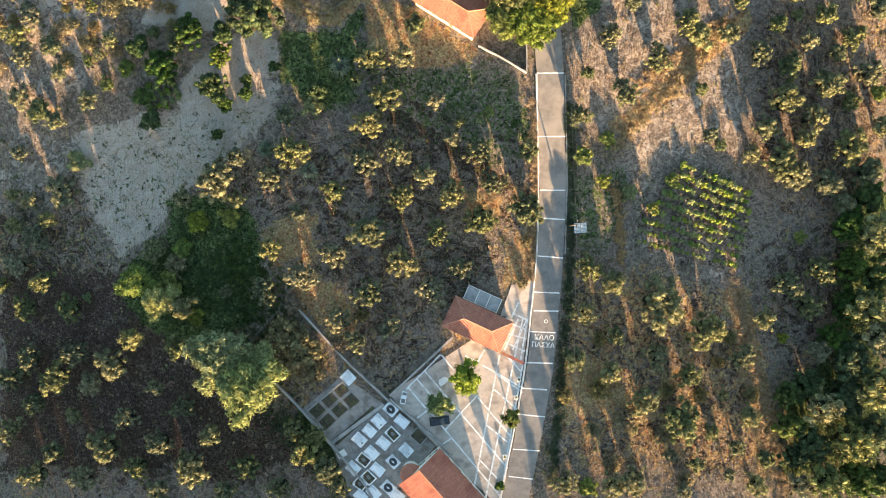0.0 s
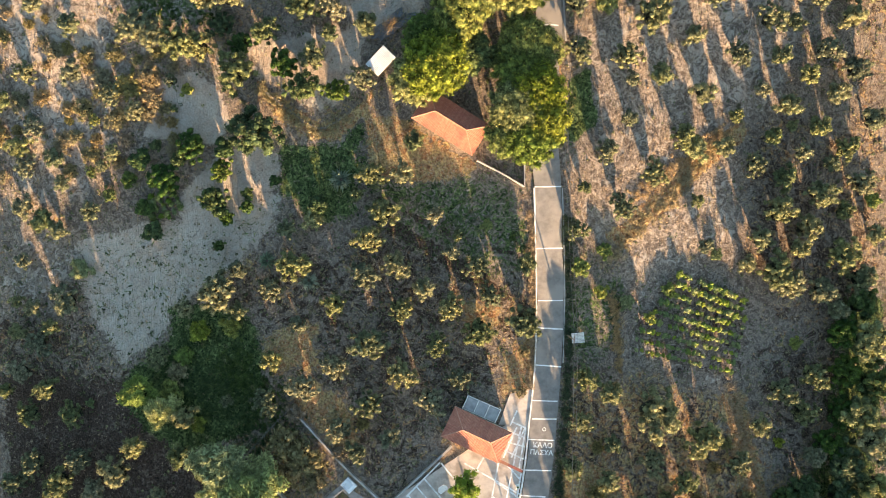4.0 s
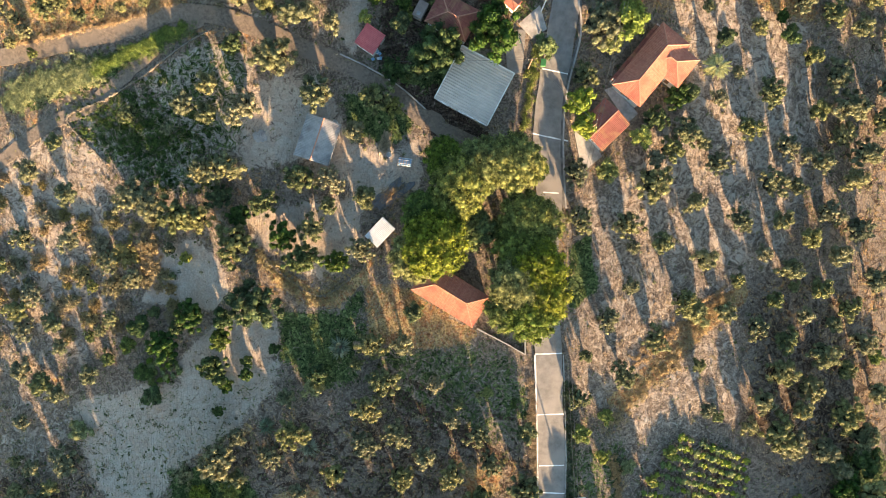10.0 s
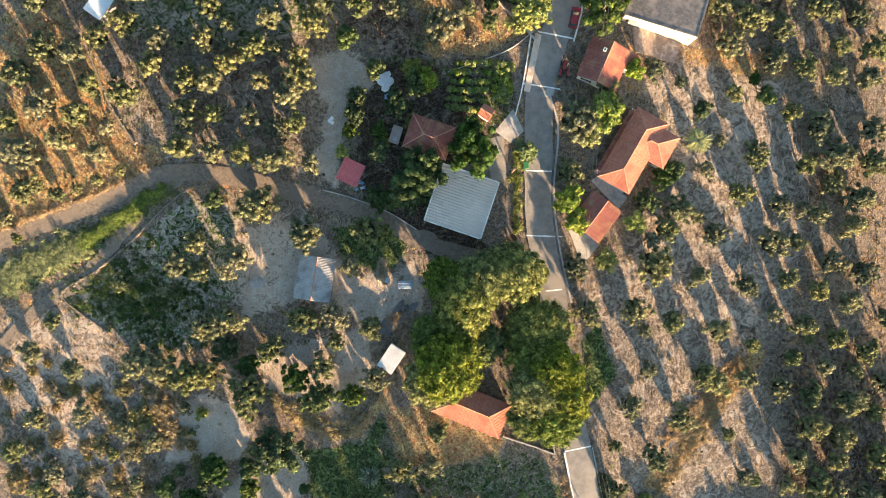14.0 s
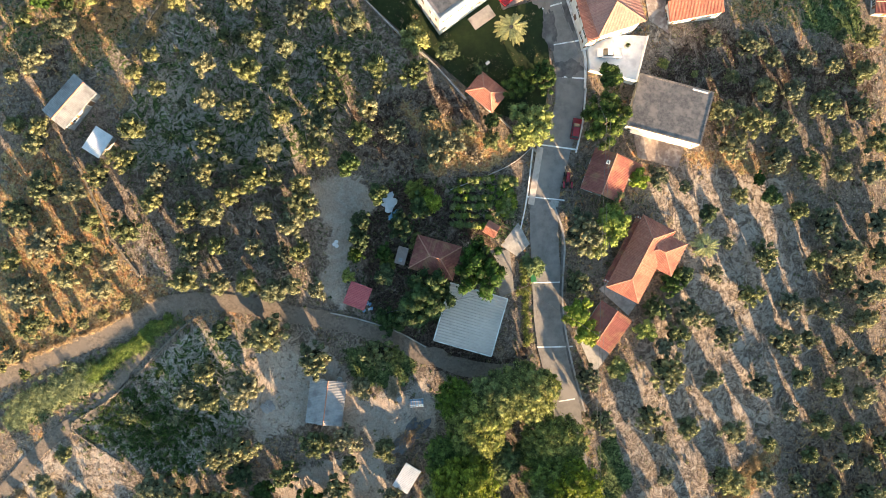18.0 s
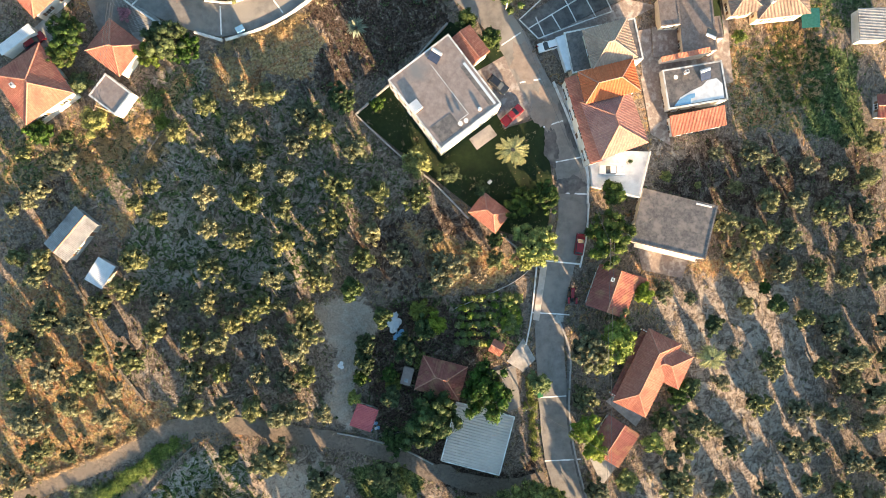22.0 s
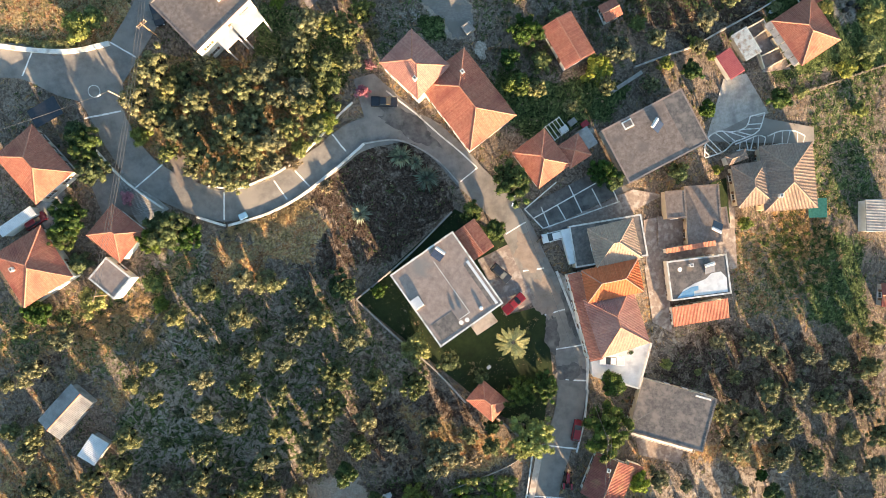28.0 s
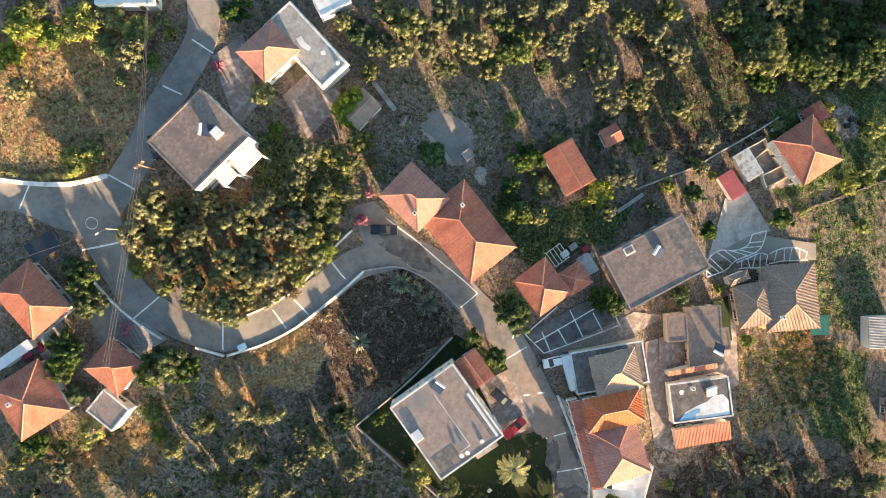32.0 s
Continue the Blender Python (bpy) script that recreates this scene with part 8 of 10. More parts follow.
plant("s", [(-67.5, 40.9, 1.7), (-73.7, 42.6, 2.4), (-55.5, 43.1, 2.1), (-79.5, 45.1, 2.6), (-65.5, 45.4, 1.8), (-71.9, 45.7, 1.7), (-55.4, 45.8, 1.5), (-76.5, 46.6, 1.9), (-94.2, 47.2, 3.0), (-89.6, 47.9, 1.5), (-55.6, 48.9, 1.6), (-57.9, 49.2, 1.4), (-67.2, 49.6, 2.9), (-78.0, 49.6, 1.1), (-86.9, 50.5, 1.1), (-60.7, 50.9, 2.3), (-57.0, 51.6, 1.9), (-74.1, 51.8, 2.6), (-77.7, 52.2, 1.9), (-59.0, 53.7, 2.5), (-88.6, 53.8, 2.6), (-83.4, 54.3, 2.3), (-71.0, 55.2, 1.6), (-64.2, 56.4, 3.5), (-59.8, 58.0, 2.9), (-70.0, 58.4, 2.5), (-72.7, 59.9, 1.7), (-54.9, 60.0, 1.5)], "dry bushes")
plant("s", [(-82.0, 61.2, 1.3), (-92.5, 61.2, 1.2), (-59.3, 61.7, 1.4), (-62.2, 61.8, 1.5), (-73.3, 62.5, 2.1), (-57.8, 62.6, 1.5), (-67.1, 62.7, 2.5), (-72.3, 63.3, 1.5), (-79.8, 63.5, 2.3), (-77.3, 64.3, 1.6), (-82.3, 65.8, 1.7), (-91.3, 67.2, 1.9), (-85.3, 69.3, 1.4), (-81.4, 70.3, 1.2), (-89.8, 71.8, 1.7), (14.0, 118.7, 2.1), (6.2, 122.6, 1.9), (-2.6, 173.2, 1.4), (-7.1, 178.1, 1.6), (-10.6, 184.7, 1.8), (-6.2, 191.8, 2.0), (11.0, 197.9, 1.6)], "dry bushes")
for ob, m in MOVED:
    ob.matrix_world = m


# ---- markings on the paving ----
def marking(name, pts, w, lift, label, group, mt="paint"):
    ln = smooth_line(pts, 0.8) if len(pts) > 2 else [Vector(pts[0]).lerp(Vector(pts[1]), i / 8) for i in range(9)]
    return tagged(new(name, mesh(name, *strip(ln, w, w, lift, 1), mt)), label, "painted line", group, "structure")


for seg in (
    ((16.5, -14.4), (8.8, -51.4)), ((11.7, -22.0), (6.4, -49.3)), ((-0.3, -21.9), (2.3, -25.1)), ((-3.8, -25.2), (13.4, -45.4)), ((-7.3, -28.5), (-3.6, -32.9)),
    ((-2.4, -34.0), (11.7, -50.9)), ((-5.4, -26.9), (-2.2, -30.6)), ((4.6, -22.0), (16.4, -28.7)), ((6.9, -30.3), (14.4, -39.2)), ((11.2, -26.0), (16.8, -29.9)),
    ((13.6, -22.5), (16.3, -25.5)), ((10.5, -29.0), (15.5, -33.3)), ((0.35, -37.5), (6.9, -30.5)), ((-5.4, -35.0), (-3.3, -33.4)), ((-0.5, -40.6), (1.6, -39.2)),
    ((-0.5, -21.8), (-7.6, -29.0)), ((8.6, -20.8), (6.9, -23.8)), ((14.4, -20.9), (17.4, -14.4)), ((12.8, -19.3), (17.0, -21.2)), ((9.1, -36.5), (13.3, -39.9)),
    ((14.48, -13.31), (17.30, -14.61)), ((12.74, -20.93), (15.54, -14.49)), ((13.56, -17.6), (17.2, -18.6)), ((14.49, -15.66), (17.19, -16.60)),
    ((14.13, -14.13), (15.65, -10.98)), ((11.79, -51.48), (16.62, -23.29)), ((7.6, -43.6), (11.2, -47.4)), ((16.03, -23.28), (17.42, -14.61)),
):
    marking("paving_line", seg, 0.17, 0.048, "white line painted between the plaza slabs", "lines on the plaza")
for seg in (
    ((31.79, 162.48), (34.50, 158.39)), ((34.50, 158.39), (49.60, 160.57)), ((33.17, 160.58), (45.72, 164.71)), ((40.59, 165.24), (42.08, 159.87)),
    ((44.75, 163.85), (45.92, 160.23)), ((48.49, 163.64), (49.33, 160.41)), ((34.85, 162.30), (35.69, 158.43)), ((37.82, 162.16), (38.88, 159.19)),
    ((31.79, 162.48), (38.44, 166.23)),
):
    marking("paving_line", seg, 0.12, 0.10, "whitewashed joint in the asphalt yard", "lines on the yard", "whitewash")
PAVING_EDGES = (
    ([(68.1, 165.8), (68.9, 168.8), (71.4, 170.1), (74.7, 169.5), (77.4, 170.0), (78.5, 171.8)], [(68.2, 165.6), (72.2, 166.2), (74.3, 167.5), (77.1, 168.0), (79.9, 168.9), (81.6, 172.0)], 10),
    ([(81.5, 167.5), (84.2, 168.0), (87.2, 167.5), (89.2, 166.2)], [(81.2, 165.6), (83.8, 165.6), (86.8, 165.1), (89.1, 164.8)], 5),
    ([(74.6, 167.1), (77.0, 167.5), (79.7, 168.0), (81.1, 167.3)], [(74.8, 165.9), (76.7, 165.7), (79.2, 165.2), (81.0, 165.5)], 5),
)
for ea, eb, n_ in PAVING_EDGES:
    la, lb = smooth_line(ea, 0.5), smooth_line(eb, 0.5)
    marking("paving_line", ea, 0.13, 0.105, "whitewashed joint of crazy paving", "joints of the crazy paving", "whitewash")
    marking("paving_line", eb, 0.13, 0.105, "whitewashed joint of crazy paving", "joints of the crazy paving", "whitewash")
    for k in range(1, n_ + 1):
        a_, b_ = la[int((len(la) - 1) * k / n_)], lb[int((len(lb) - 1) * (k - 0.3 * (k % 2)) / n_)]
        marking("paving_line", (tuple(a_), tuple(b_)), 0.11, 0.106, "whitewashed joint of crazy paving", "joints of the crazy paving", "whitewash")


def ring(x, y, r, w=0.06, lift=0.112):
    v, f = [], []
    for i in range(28):
        a = 2 * math.pi * i / 28
        for rr in (r - w, r + w):
            px, py = x + rr * math.cos(a), y + rr * math.sin(a)
            v.append((px, py, gz(px, py) + lift))
    f = [(2 * i, 2 * i + 1, (2 * i + 3) % 56, (2 * i + 2) % 56) for i in range(28)]
    tagged(new("painted_ring", mesh("ring", v, f, "paint")), "white ring painted on the road", "road marking", kind="structure")


ring(-38.00, 196.59, 1.0)
ring(31.10, 155.02, 0.42)
ring(21.30, -14.98, 0.35)


def words(text, x, y, ang, size):
    cu = bpy.data.curves.new("words", "FONT")
    cu.body, cu.size, cu.align_x, cu.align_y, cu.offset, cu.extrude = text, size, "CENTER", "CENTER", 0.03, 0.004
    cu.materials.append(M["paint"])
    ob = new("road_lettering", cu)
    dx, dy = (gz(x + 1, y) - gz(x - 1, y)) / 2, (gz(x, y + 1) - gz(x, y - 1)) / 2
    ob.matrix_world = pose(x, y, gz(x, y) + 0.125, math.degrees(math.atan(dy)), -math.degrees(math.atan(dx)), 0) @ pose(0, 0, 0, 0, 0, ang)
    tagged(ob, "white Greek greeting painted on the road", "lettering", kind="structure")


words("ΚΑΛΟ", 20.96, -18.38, -4, 1.5)
words("ΠΑΣΧΑ", 20.73, -19.91, -4, 1.4)


# ---- the cemetery ----
TOMBS = {"closed": "white marble tomb with a closed slab and a carved cross", "soil": "marble-framed tomb with dark soil inside", "bowl": "white marble tomb with a headstone and a flower bowl", "granite": "marble tomb with a dark eight-sided granite bed"}


def tomb(x, y, ang, style, L=2.45, W=1.95, seed=0):
    ob = thing("tomb", pose(x, y, gz(x, y), 0, 0, ang), TOMBS[style], "tomb", "tombs of the cemetery")
    rng = random.Random(seed)
    a, b = L / 2, W / 2
    part("plinth", Geo().box(-a - 0.1, -b - 0.1, -0.5, a + 0.1, b + 0.1, 0.16, 0.03).out("plinth", "concrete"), ob)
    e = 0.24
    for q in ((-a, -b, a, -b + e), (-a, b - e, a, b), (-a, -b + e, -a + e, b - e), (a - e, -b + e, a, b - e)):
        part("border", Geo().box(q[0], q[1], 0.16, q[2], q[3], 0.5, 0.03).out("border", "marble"), ob)
    if style in ("closed", "bowl"):
        part("slab", Geo().box(-a + e, -b + e, 0.1, a - e, b - e, 0.42, 0.03).out("slab", "marble"), ob)
        k = rng.uniform(0.3, 0.45)
        part("tablet", Geo().box(-a + 0.75, -b + k + 0.05, 0.42, a - 0.45, b - k - 0.05, 0.52, 0.04).out("tablet", "tin_white" if rng.random() < 0.4 else "marble"), ob)
        part("cross", Geo().box(-0.25, -0.04, 0.52, 0.55, 0.04, 0.55).box(-0.02, -0.22, 0.52, 0.06, -0.04, 0.55).box(-0.02, 0.04, 0.52, 0.06, 0.22, 0.55).out("cross", "whitewash"), ob, "carved cross")
    elif style == "soil":
        part("soil", Geo().box(-a + e, -b + e, 0.1, a - e, b - e, 0.36, 0.03).out("soil", "grave_soil"), ob, "dark soil bed")
        part("pebbles", Geo().prism([(-0.5, -0.3), (0.3, -0.36), (0.6, 0.0), (0.2, 0.3), (-0.4, 0.26)], 0.33, 0.375).out("pebbles", "gravel"), ob, "patch of grey pebbles")
    else:
        part("slab", Geo().box(-a + e, -b + e, 0.1, a - e, b - e, 0.40).out("slab", "marble"), ob)
        oct_ = [((a - 0.36) * math.cos(t), (b - 0.32) * math.sin(t) * 1.1) for t in [math.pi / 8 + math.pi / 4 * i for i in range(8)]]
        part("bed", Geo().prism(oct_, 0.40, 0.5).out("bed", "granite"), ob, "dark polished granite bed")
        part("cross", Geo().box(-0.4, -0.06, 0.5, 0.45, 0.06, 0.54).box(-0.1, -0.26, 0.5, 0.02, -0.06, 0.54).box(-0.1, 0.06, 0.5, 0.02, 0.26, 0.54).out("cross", "marble"), ob)
    h = part("headstone", Geo().box(-a + 0.02, -0.45, 0.5, -a + 0.2, 0.45, 0.86, 0.06).out("headstone", "marble"), ob)
    part("cross", Geo().box(-a + 0.07, -0.05, 0.86, -a + 0.15, 0.05, 1.3).box(-a + 0.07, -0.2, 1.06, -a + 0.15, -0.05, 1.15).box(-a + 0.07, 0.05, 1.06, -a + 0.15, 0.2, 1.15).out("cross", "marble"), h)
    if style in ("bowl", "soil"):
        bowl = part("flower_bowl", Geo().lathe([(0.08, 0.36), (0.1, 0.5), (0.2, 0.58), (0.17, 0.57), (0.06, 0.5)], 10, (-a + 0.5, 0.1, 0.06)).out("bowl", "steel" if style == "soil" else "marble"), ob)
        part("flowers", spray_mesh("flowers", "pink" if seed % 3 == 0 else "bush", 26, 0.26, 0.26, 0.06, seed), bowl, "", pose(-a + 0.5, 0.1, 0.58))
    lamp = part("lamp_box", Geo().box(a - 0.52, b - 0.58, 0.42, a - 0.3, b - 0.36, 0.72, 0.02).out("lamp_box", "marble"), ob, "small marble box for an oil lamp")
    part("glass", Geo().box(a - 0.29, b - 0.54, 0.5, a - 0.275, b - 0.40, 0.66).out("glass", "glass"), lamp)


for k, (x, y, st) in enumerate([
    (-10.8, -33.1, "granite"), (-8.5, -35.6, "closed"), (-13.3, -35.6, "bowl"), (-15.2, -37.6, "closed"), (-17.3, -39.4, "bowl"), (-10.4, -38.2, "soil"), (-12.3, -40.1, "closed"),
    (-7.6, -41.5, "bowl"), (-14.7, -42.1, "closed"), (-16.4, -43.6, "soil"), (-10.3, -43.9, "granite"), (-18.6, -45.3, "bowl"), (-13.5, -45.5, "closed"), (-15.4, -47.2, "soil"),
    (-17.2, -48.6, "soil"), (-11.3, -49.2, "granite"), (-14.3, -50.3, "closed"), (-9.4, -51.0, "closed"), (-17.0, -51.0, "bowl"), (-12.4, -53.2, "closed"), (-15.2, -53.6, "bowl"),
]):
    tomb(x, y, 138 + 4 * math.sin(k * 2.3), st, 2.7 + 0.12 * math.sin(k * 1.7), 2.1 + 0.1 * math.cos(k * 2.9), k)
tomb(-19.6, -26.6, 135, "closed", 2.6, 2.3, 30)
# grave beds of soil between concrete edges
for k, pts in enumerate((
    [(-28.0, -33.5), (-25.9, -31.8), (-24.3, -33.5), (-26.4, -35.3)], [(-25.4, -31.3), (-23.4, -29.6), (-21.8, -31.2), (-23.8, -33.0)], [(-22.9, -29.1), (-21.2, -27.7), (-19.4, -29.3), (-21.3, -30.8)],
    [(-25.9, -35.9), (-23.8, -34.0), (-22.2, -35.6), (-24.3, -37.6)], [(-23.3, -33.5), (-21.3, -31.7), (-19.7, -33.3), (-21.7, -35.1)], [(-20.8, -31.3), (-19.0, -29.8), (-17.2, -31.5), (-19.1, -33.0)],
    [(-22.9, -39.9), (-14.6, -32.5), (-13.7, -33.3), (-22.0, -40.7)],
)):
    yard(pts, 0.075, "grave_soil", "grave_bed", "weedy soil bed in the concrete grave plot", 8)
# open plot among the tombs
ob = thing("grave_plot", pose(-5.0, -38.7, gz(-5.0, -38.7), 0, 0, 138), "empty plot with a concrete frame and weeds", "grave plot")
for q in ((-1.5, -1.25, 1.5, -1.1), (-1.5, 1.1, 1.5, 1.25), (-1.5, -1.1, -1.35, 1.1), (1.35, -1.1, 1.5, 1.1)):
    part("edging", Geo().box(q[0], q[1], -0.4, q[2], q[3], 0.22).out("edging", "concrete"), ob)
part("soil", Geo().box(-1.35, -1.1, -0.4, 1.35, 1.1, 0.12).out("soil", "grave_soil"), ob)
x, y = -21.0, -42.5
ob = thing("slab", pose(x, y, gz(x, y), 0, 0, 30), "loose brownish concrete slab at the wall", "slab")
part("plate", Geo().box(-0.95, -0.7, -0.2, 0.95, 0.7, 0.4, 0.04).out("plate", "plaster"), ob)
# white marble bench under the shade tree, and a basin by the wall
ob = thing("bench", pose(0.0, -27.2, gz(0.0, -27.2), 0, 0, 35), "white marble bench with a rounded back", "bench")
part("seat", Geo().prism([(-0.95, -0.7), (0.95, -0.7), (1.1, 0.0), (0.6, 0.65), (-0.6, 0.65), (-1.1, 0.0)], 0.4, 0.52).out("seat", "marble"), ob)
part("backrest", Geo().prism([(-0.62, 0.5), (0.62, 0.5), (0.55, 0.64), (-0.55, 0.64)], 0.52, 1.0).out("backrest", "marble"), ob)
for sx in (-0.6, 0.6):
    part("leg", Geo().box(sx - 0.12, -0.45, -0.15, sx + 0.12, 0.45, 0.4).out("leg", "marble"), ob)
ob = thing("water_trough", pose(-8.1, -30.7, gz(-8.1, -30.7), 0, 0, 78), "white trough standing by the plaza wall", "trough")
for q in ((-1.3, -0.55, 1.3, -0.42), (-1.3, 0.42, 1.3, 0.55), (-1.3, -0.42, -1.15, 0.42), (1.15, -0.42, 1.3, 0.42)):
    part("side", Geo().box(q[0], q[1], -0.2, q[2], q[3], 0.6, 0.02).out("side", "marble"), ob)
part("bottom", Geo().box(-1.15, -0.42, -0.2, 1.15, 0.42, 0.25).out("bottom", "grave_floor"), ob)
part("shelf", Geo().box(-0.2, -0.42, 0.3, 0.5, 0.42, 0.5).out("shelf", "marble"), ob)
for x, y in ((15.68, -26.92), (15.10, -30.66), (12.74, -42.91)):
    ob = thing("planter", pose(x, y, gz(x, y), 0, 0, 10), "square concrete planter with a small green plant", "planter", "planters on the plaza")
    part("box", Geo().box(-0.45, -0.45, -0.2, 0.45, 0.45, 0.4, 0.03).out("box", "whitewash"), ob)
    part("plant", spray_mesh("plant", "bush", 30, 0.4, 0.35, 0.06, 3), ob, "", pose(0, 0, 0.38))
# glazed frame beside the pavilion
px, py = 8.05, -10.14
ob = thing("pergola", pose(px, py, gz(px, py), 0, 0, -24), "white painted pergola frame over a glazed bed", "pergola")
for i in range(4):
    part("rafter", Geo().box(-3.7 + i * 2.43, -1.5, 2.3, -3.55 + i * 2.43, 1.5, 2.45).out("rafter", "plaster"), ob)
for sy in (-1.5, 1.38):
    part("beam", Geo().box(-3.8, sy, 2.16, 3.85, sy + 0.12, 2.3).out("beam", "plaster"), ob)
    for sx in (-3.7, 3.6):
        part("post", Geo().box(sx, sy, -0.6, sx + 0.12, sy + 0.12, 2.16).out("post", "plaster"), ob)
for i in range(3):
    part("pane", Geo().box(-3.5 + i * 2.43, -1.35, 2.31, -1.32 + i * 2.43, 1.35, 2.33).out("pane", "tin"), ob)
# a tiled wall beside the pavilion's gate
marking("tiled_wall", ((11.81, -21.16), (16.62, -23.52)), 0.3, 1.2, "low wall capped with red tiles", "", "tile_old")
# chapel apse
ax, ay = -6.54, -45.67
ob = thing("apse", pose(ax, ay, gz(ax, ay)), "half-round white apse with a small red roof", "apse")
part("wall", Geo().lathe([(1.9, -0.8), (1.9, 2.8)], 16).out("wall", "plaster"), ob)
part("roof", Geo().lathe([(2.2, 2.75), (2.15, 2.9), (1.0, 3.5), (0.1, 3.8)], 16).out("roof", "tile"), ob)


# ---- vehicles ----
def wheel(parent, x, y, r, w):
    t = part("wheel", Geo().lathe([(r * 0.6, -w / 2), (r * 0.95, -w / 2), (r, -w / 3), (r, w / 3), (r * 0.95, w / 2), (r * 0.6, w / 2)], 14).out("tyre", "black"), parent, "black tyre", pose(x, y, r, 90, 0, 0))
    part("rim", Geo().lathe([(0.05, -w / 2 - 0.01), (r * 0.6, -w / 2 - 0.005), (r * 0.6, w / 2 + 0.005), (0.05, w / 2 + 0.01)], 12).out("rim", "tin"), t)


def hull(prof, half, bev, name, mt, smooth=False):
    """A body swept across from a side outline, narrowing towards the top."""
    n = len(prof)
    v, f = [], []
    top = max(z for _, z in prof)
    for s in (-1, -0.86, 0.86, 1):
        for x, z in prof:
            e = 1 if abs(s) < 1 else 0.93
            sh = 1 - bev * max(0, z - 0.6) / max(0.1, top - 0.6)
            v.append((x * (0.985 if abs(s) == 1 else 1), half * s * sh, 0.3 + (z - 0.3) * (e if z > 0.5 else 1)))
    for k in range(3):
        for i in range(n):
            j = (i + 1) % n
            f.append((k * n + i, k * n + j, (k + 1) * n + j, (k + 1) * n + i))
    f += [tuple(range(n)), tuple(range(3 * n, 4 * n))[::-1]]
    me_ = mesh(name, v, f, mt)
    return me_


def car(x, y, ang, mt, label, style="hatch", z=None):
    ob = thing("car" if style != "pickup" else "pickup_truck", pose(x, y, gz(x, y) + 0.1 if z is None else z, 0, 0, ang), label, "car" if style != "pickup" else "pickup", "parked vehicles")
    L = 2.05 if style == "hatch" else 2.35
    prof = [(-L, 0.35), (-L, 0.75), (-L + 0.08, 0.95), (L - 1.15, 0.95), (L - 0.1, 0.8), (L, 0.6), (L, 0.35)]
    body = part("body", hull(prof, 0.86, 0.05, "body", mt), ob)
    if style == "hatch":
        cab = [(-L + 0.12, 0.9), (-L + 0.45, 1.42), (0.25, 1.45), (L - 1.05, 0.93)]
    else:
        cab = [(-0.75, 0.9), (-0.7, 1.45), (0.45, 1.48), (L - 1.15, 0.93)]
    part("glasshouse", hull(cab, 0.78, 0.18, "glasshouse", "glass"), ob, "dark tinted glass")
    x0, x1 = (-L + 0.5, 0.2) if style == "hatch" else (-0.62, 0.4)
    part("roof_panel", Geo().box(x0, -0.6, 1.42, x1, 0.6, 1.49, 0.02).out("roof_panel", mt), body)
    if style == "pickup":
        b = Geo().box(-L + 0.05, -0.8, 0.95, -L + 0.12, 0.8, 1.2).box(-L + 0.12, -0.84, 0.95, -0.8, -0.77, 1.2).box(-L + 0.12, 0.77, 0.95, -0.8, 0.84, 1.2).box(-0.87, -0.77, 0.95, -0.8, 0.77, 1.2)
        part("load_bed", b.out("load_bed", mt), ob)
    for sx in (-L + 0.7, L - 0.75):
        for sy in (-0.8, 0.8):
            wheel(ob, sx, sy, 0.31, 0.2)
    for sy in (-0.62, 0.62):
        part("headlight", Geo().box(L - 0.03, sy - 0.16, 0.58, L + 0.02, sy + 0.16, 0.72).out("headlight", "tin_white"), ob)
        part("tail_light", Geo().box(-L - 0.02, sy - 0.12, 0.68, -L + 0.02, sy + 0.12, 0.86).out("tail_light", "red_car"), ob)
    part("mirror", Geo().box(0.75, -1.0, 0.95, 0.9, -0.86, 1.08).out("mirror", mt), ob)
    part("mirror", Geo().box(0.75, 0.86, 0.95, 0.9, 1.0, 1.08).out("mirror", mt), ob)
    return ob


car(34.10, 119.60, 68.2, "red_car", "dark red hatchback parked at the roadside wall")
car(25.31, 151.88, -52.4, "dark_car", "dark blue hatchback in the villa driveway")
car(26.66, 145.92, 29.9, "red_car", "red pickup with a dark load bed by the villa", "pickup")
car(35.92, 156.59, -177.5, "white_car", "white hatchback backed up to a long white trailer")
car(10.59, 185.93, -12.2, "dark_car", "dark blue pickup parked beside the bend", "pickup")
car(-53.15, 176.92, 21.5, "red_car", "red hatchback half under a white canopy")
car(-24.43, 207.10, -83.8, "dark_car", "dark hatchback parked behind the flat-roofed block")
car(-0.70, -35.41, 6.9, "dark_car", "dark hatchback parked under a plaza tree")

# motor scooter beside the road
sx_, sy_ = 33.46, 156.63
ob = thing("scooter", pose(sx_, sy_, gz(sx_, sy_) + 0.1, 0, 0, 39.8), "dark motor scooter with a tan seat parked at the roadside", "scooter", "parked vehicles")
part("body", Geo().box(-0.75, -0.2, 0.35, -0.05, 0.2, 0.72, 0.06).box(-0.05, -0.18, 0.25, 0.45, 0.18, 0.34).out("body", "black"), ob)
part("seat", Geo().box(-0.8, -0.17, 0.72, 0.0, 0.17, 0.84, 0.04).out("seat", "wood"), ob)
part("shield", Geo().box(0.42, -0.22, 0.25, 0.54, 0.22, 0.95, 0.03).out("shield", "red_car"), ob)
part("handlebar", Geo().bar((0.45, -0.35, 1.02), (0.45, 0.35, 1.02), 0.025, 6).bar((0.5, 0, 0.9), (0.45, 0, 1.02), 0.03, 6).out("handlebar", "steel"), ob)
for sx in (-0.55, 0.62):
    wheel(ob, sx, 0.0, 0.24, 0.12)

# tractor at the roadside
tx, ty = 30.51, 110.15
ob = thing("tractor", pose(tx, ty, gz(tx, ty) + 0.1, 0, 0, 74.1), "old red tractor with a trailer arm at the roadside", "tractor")
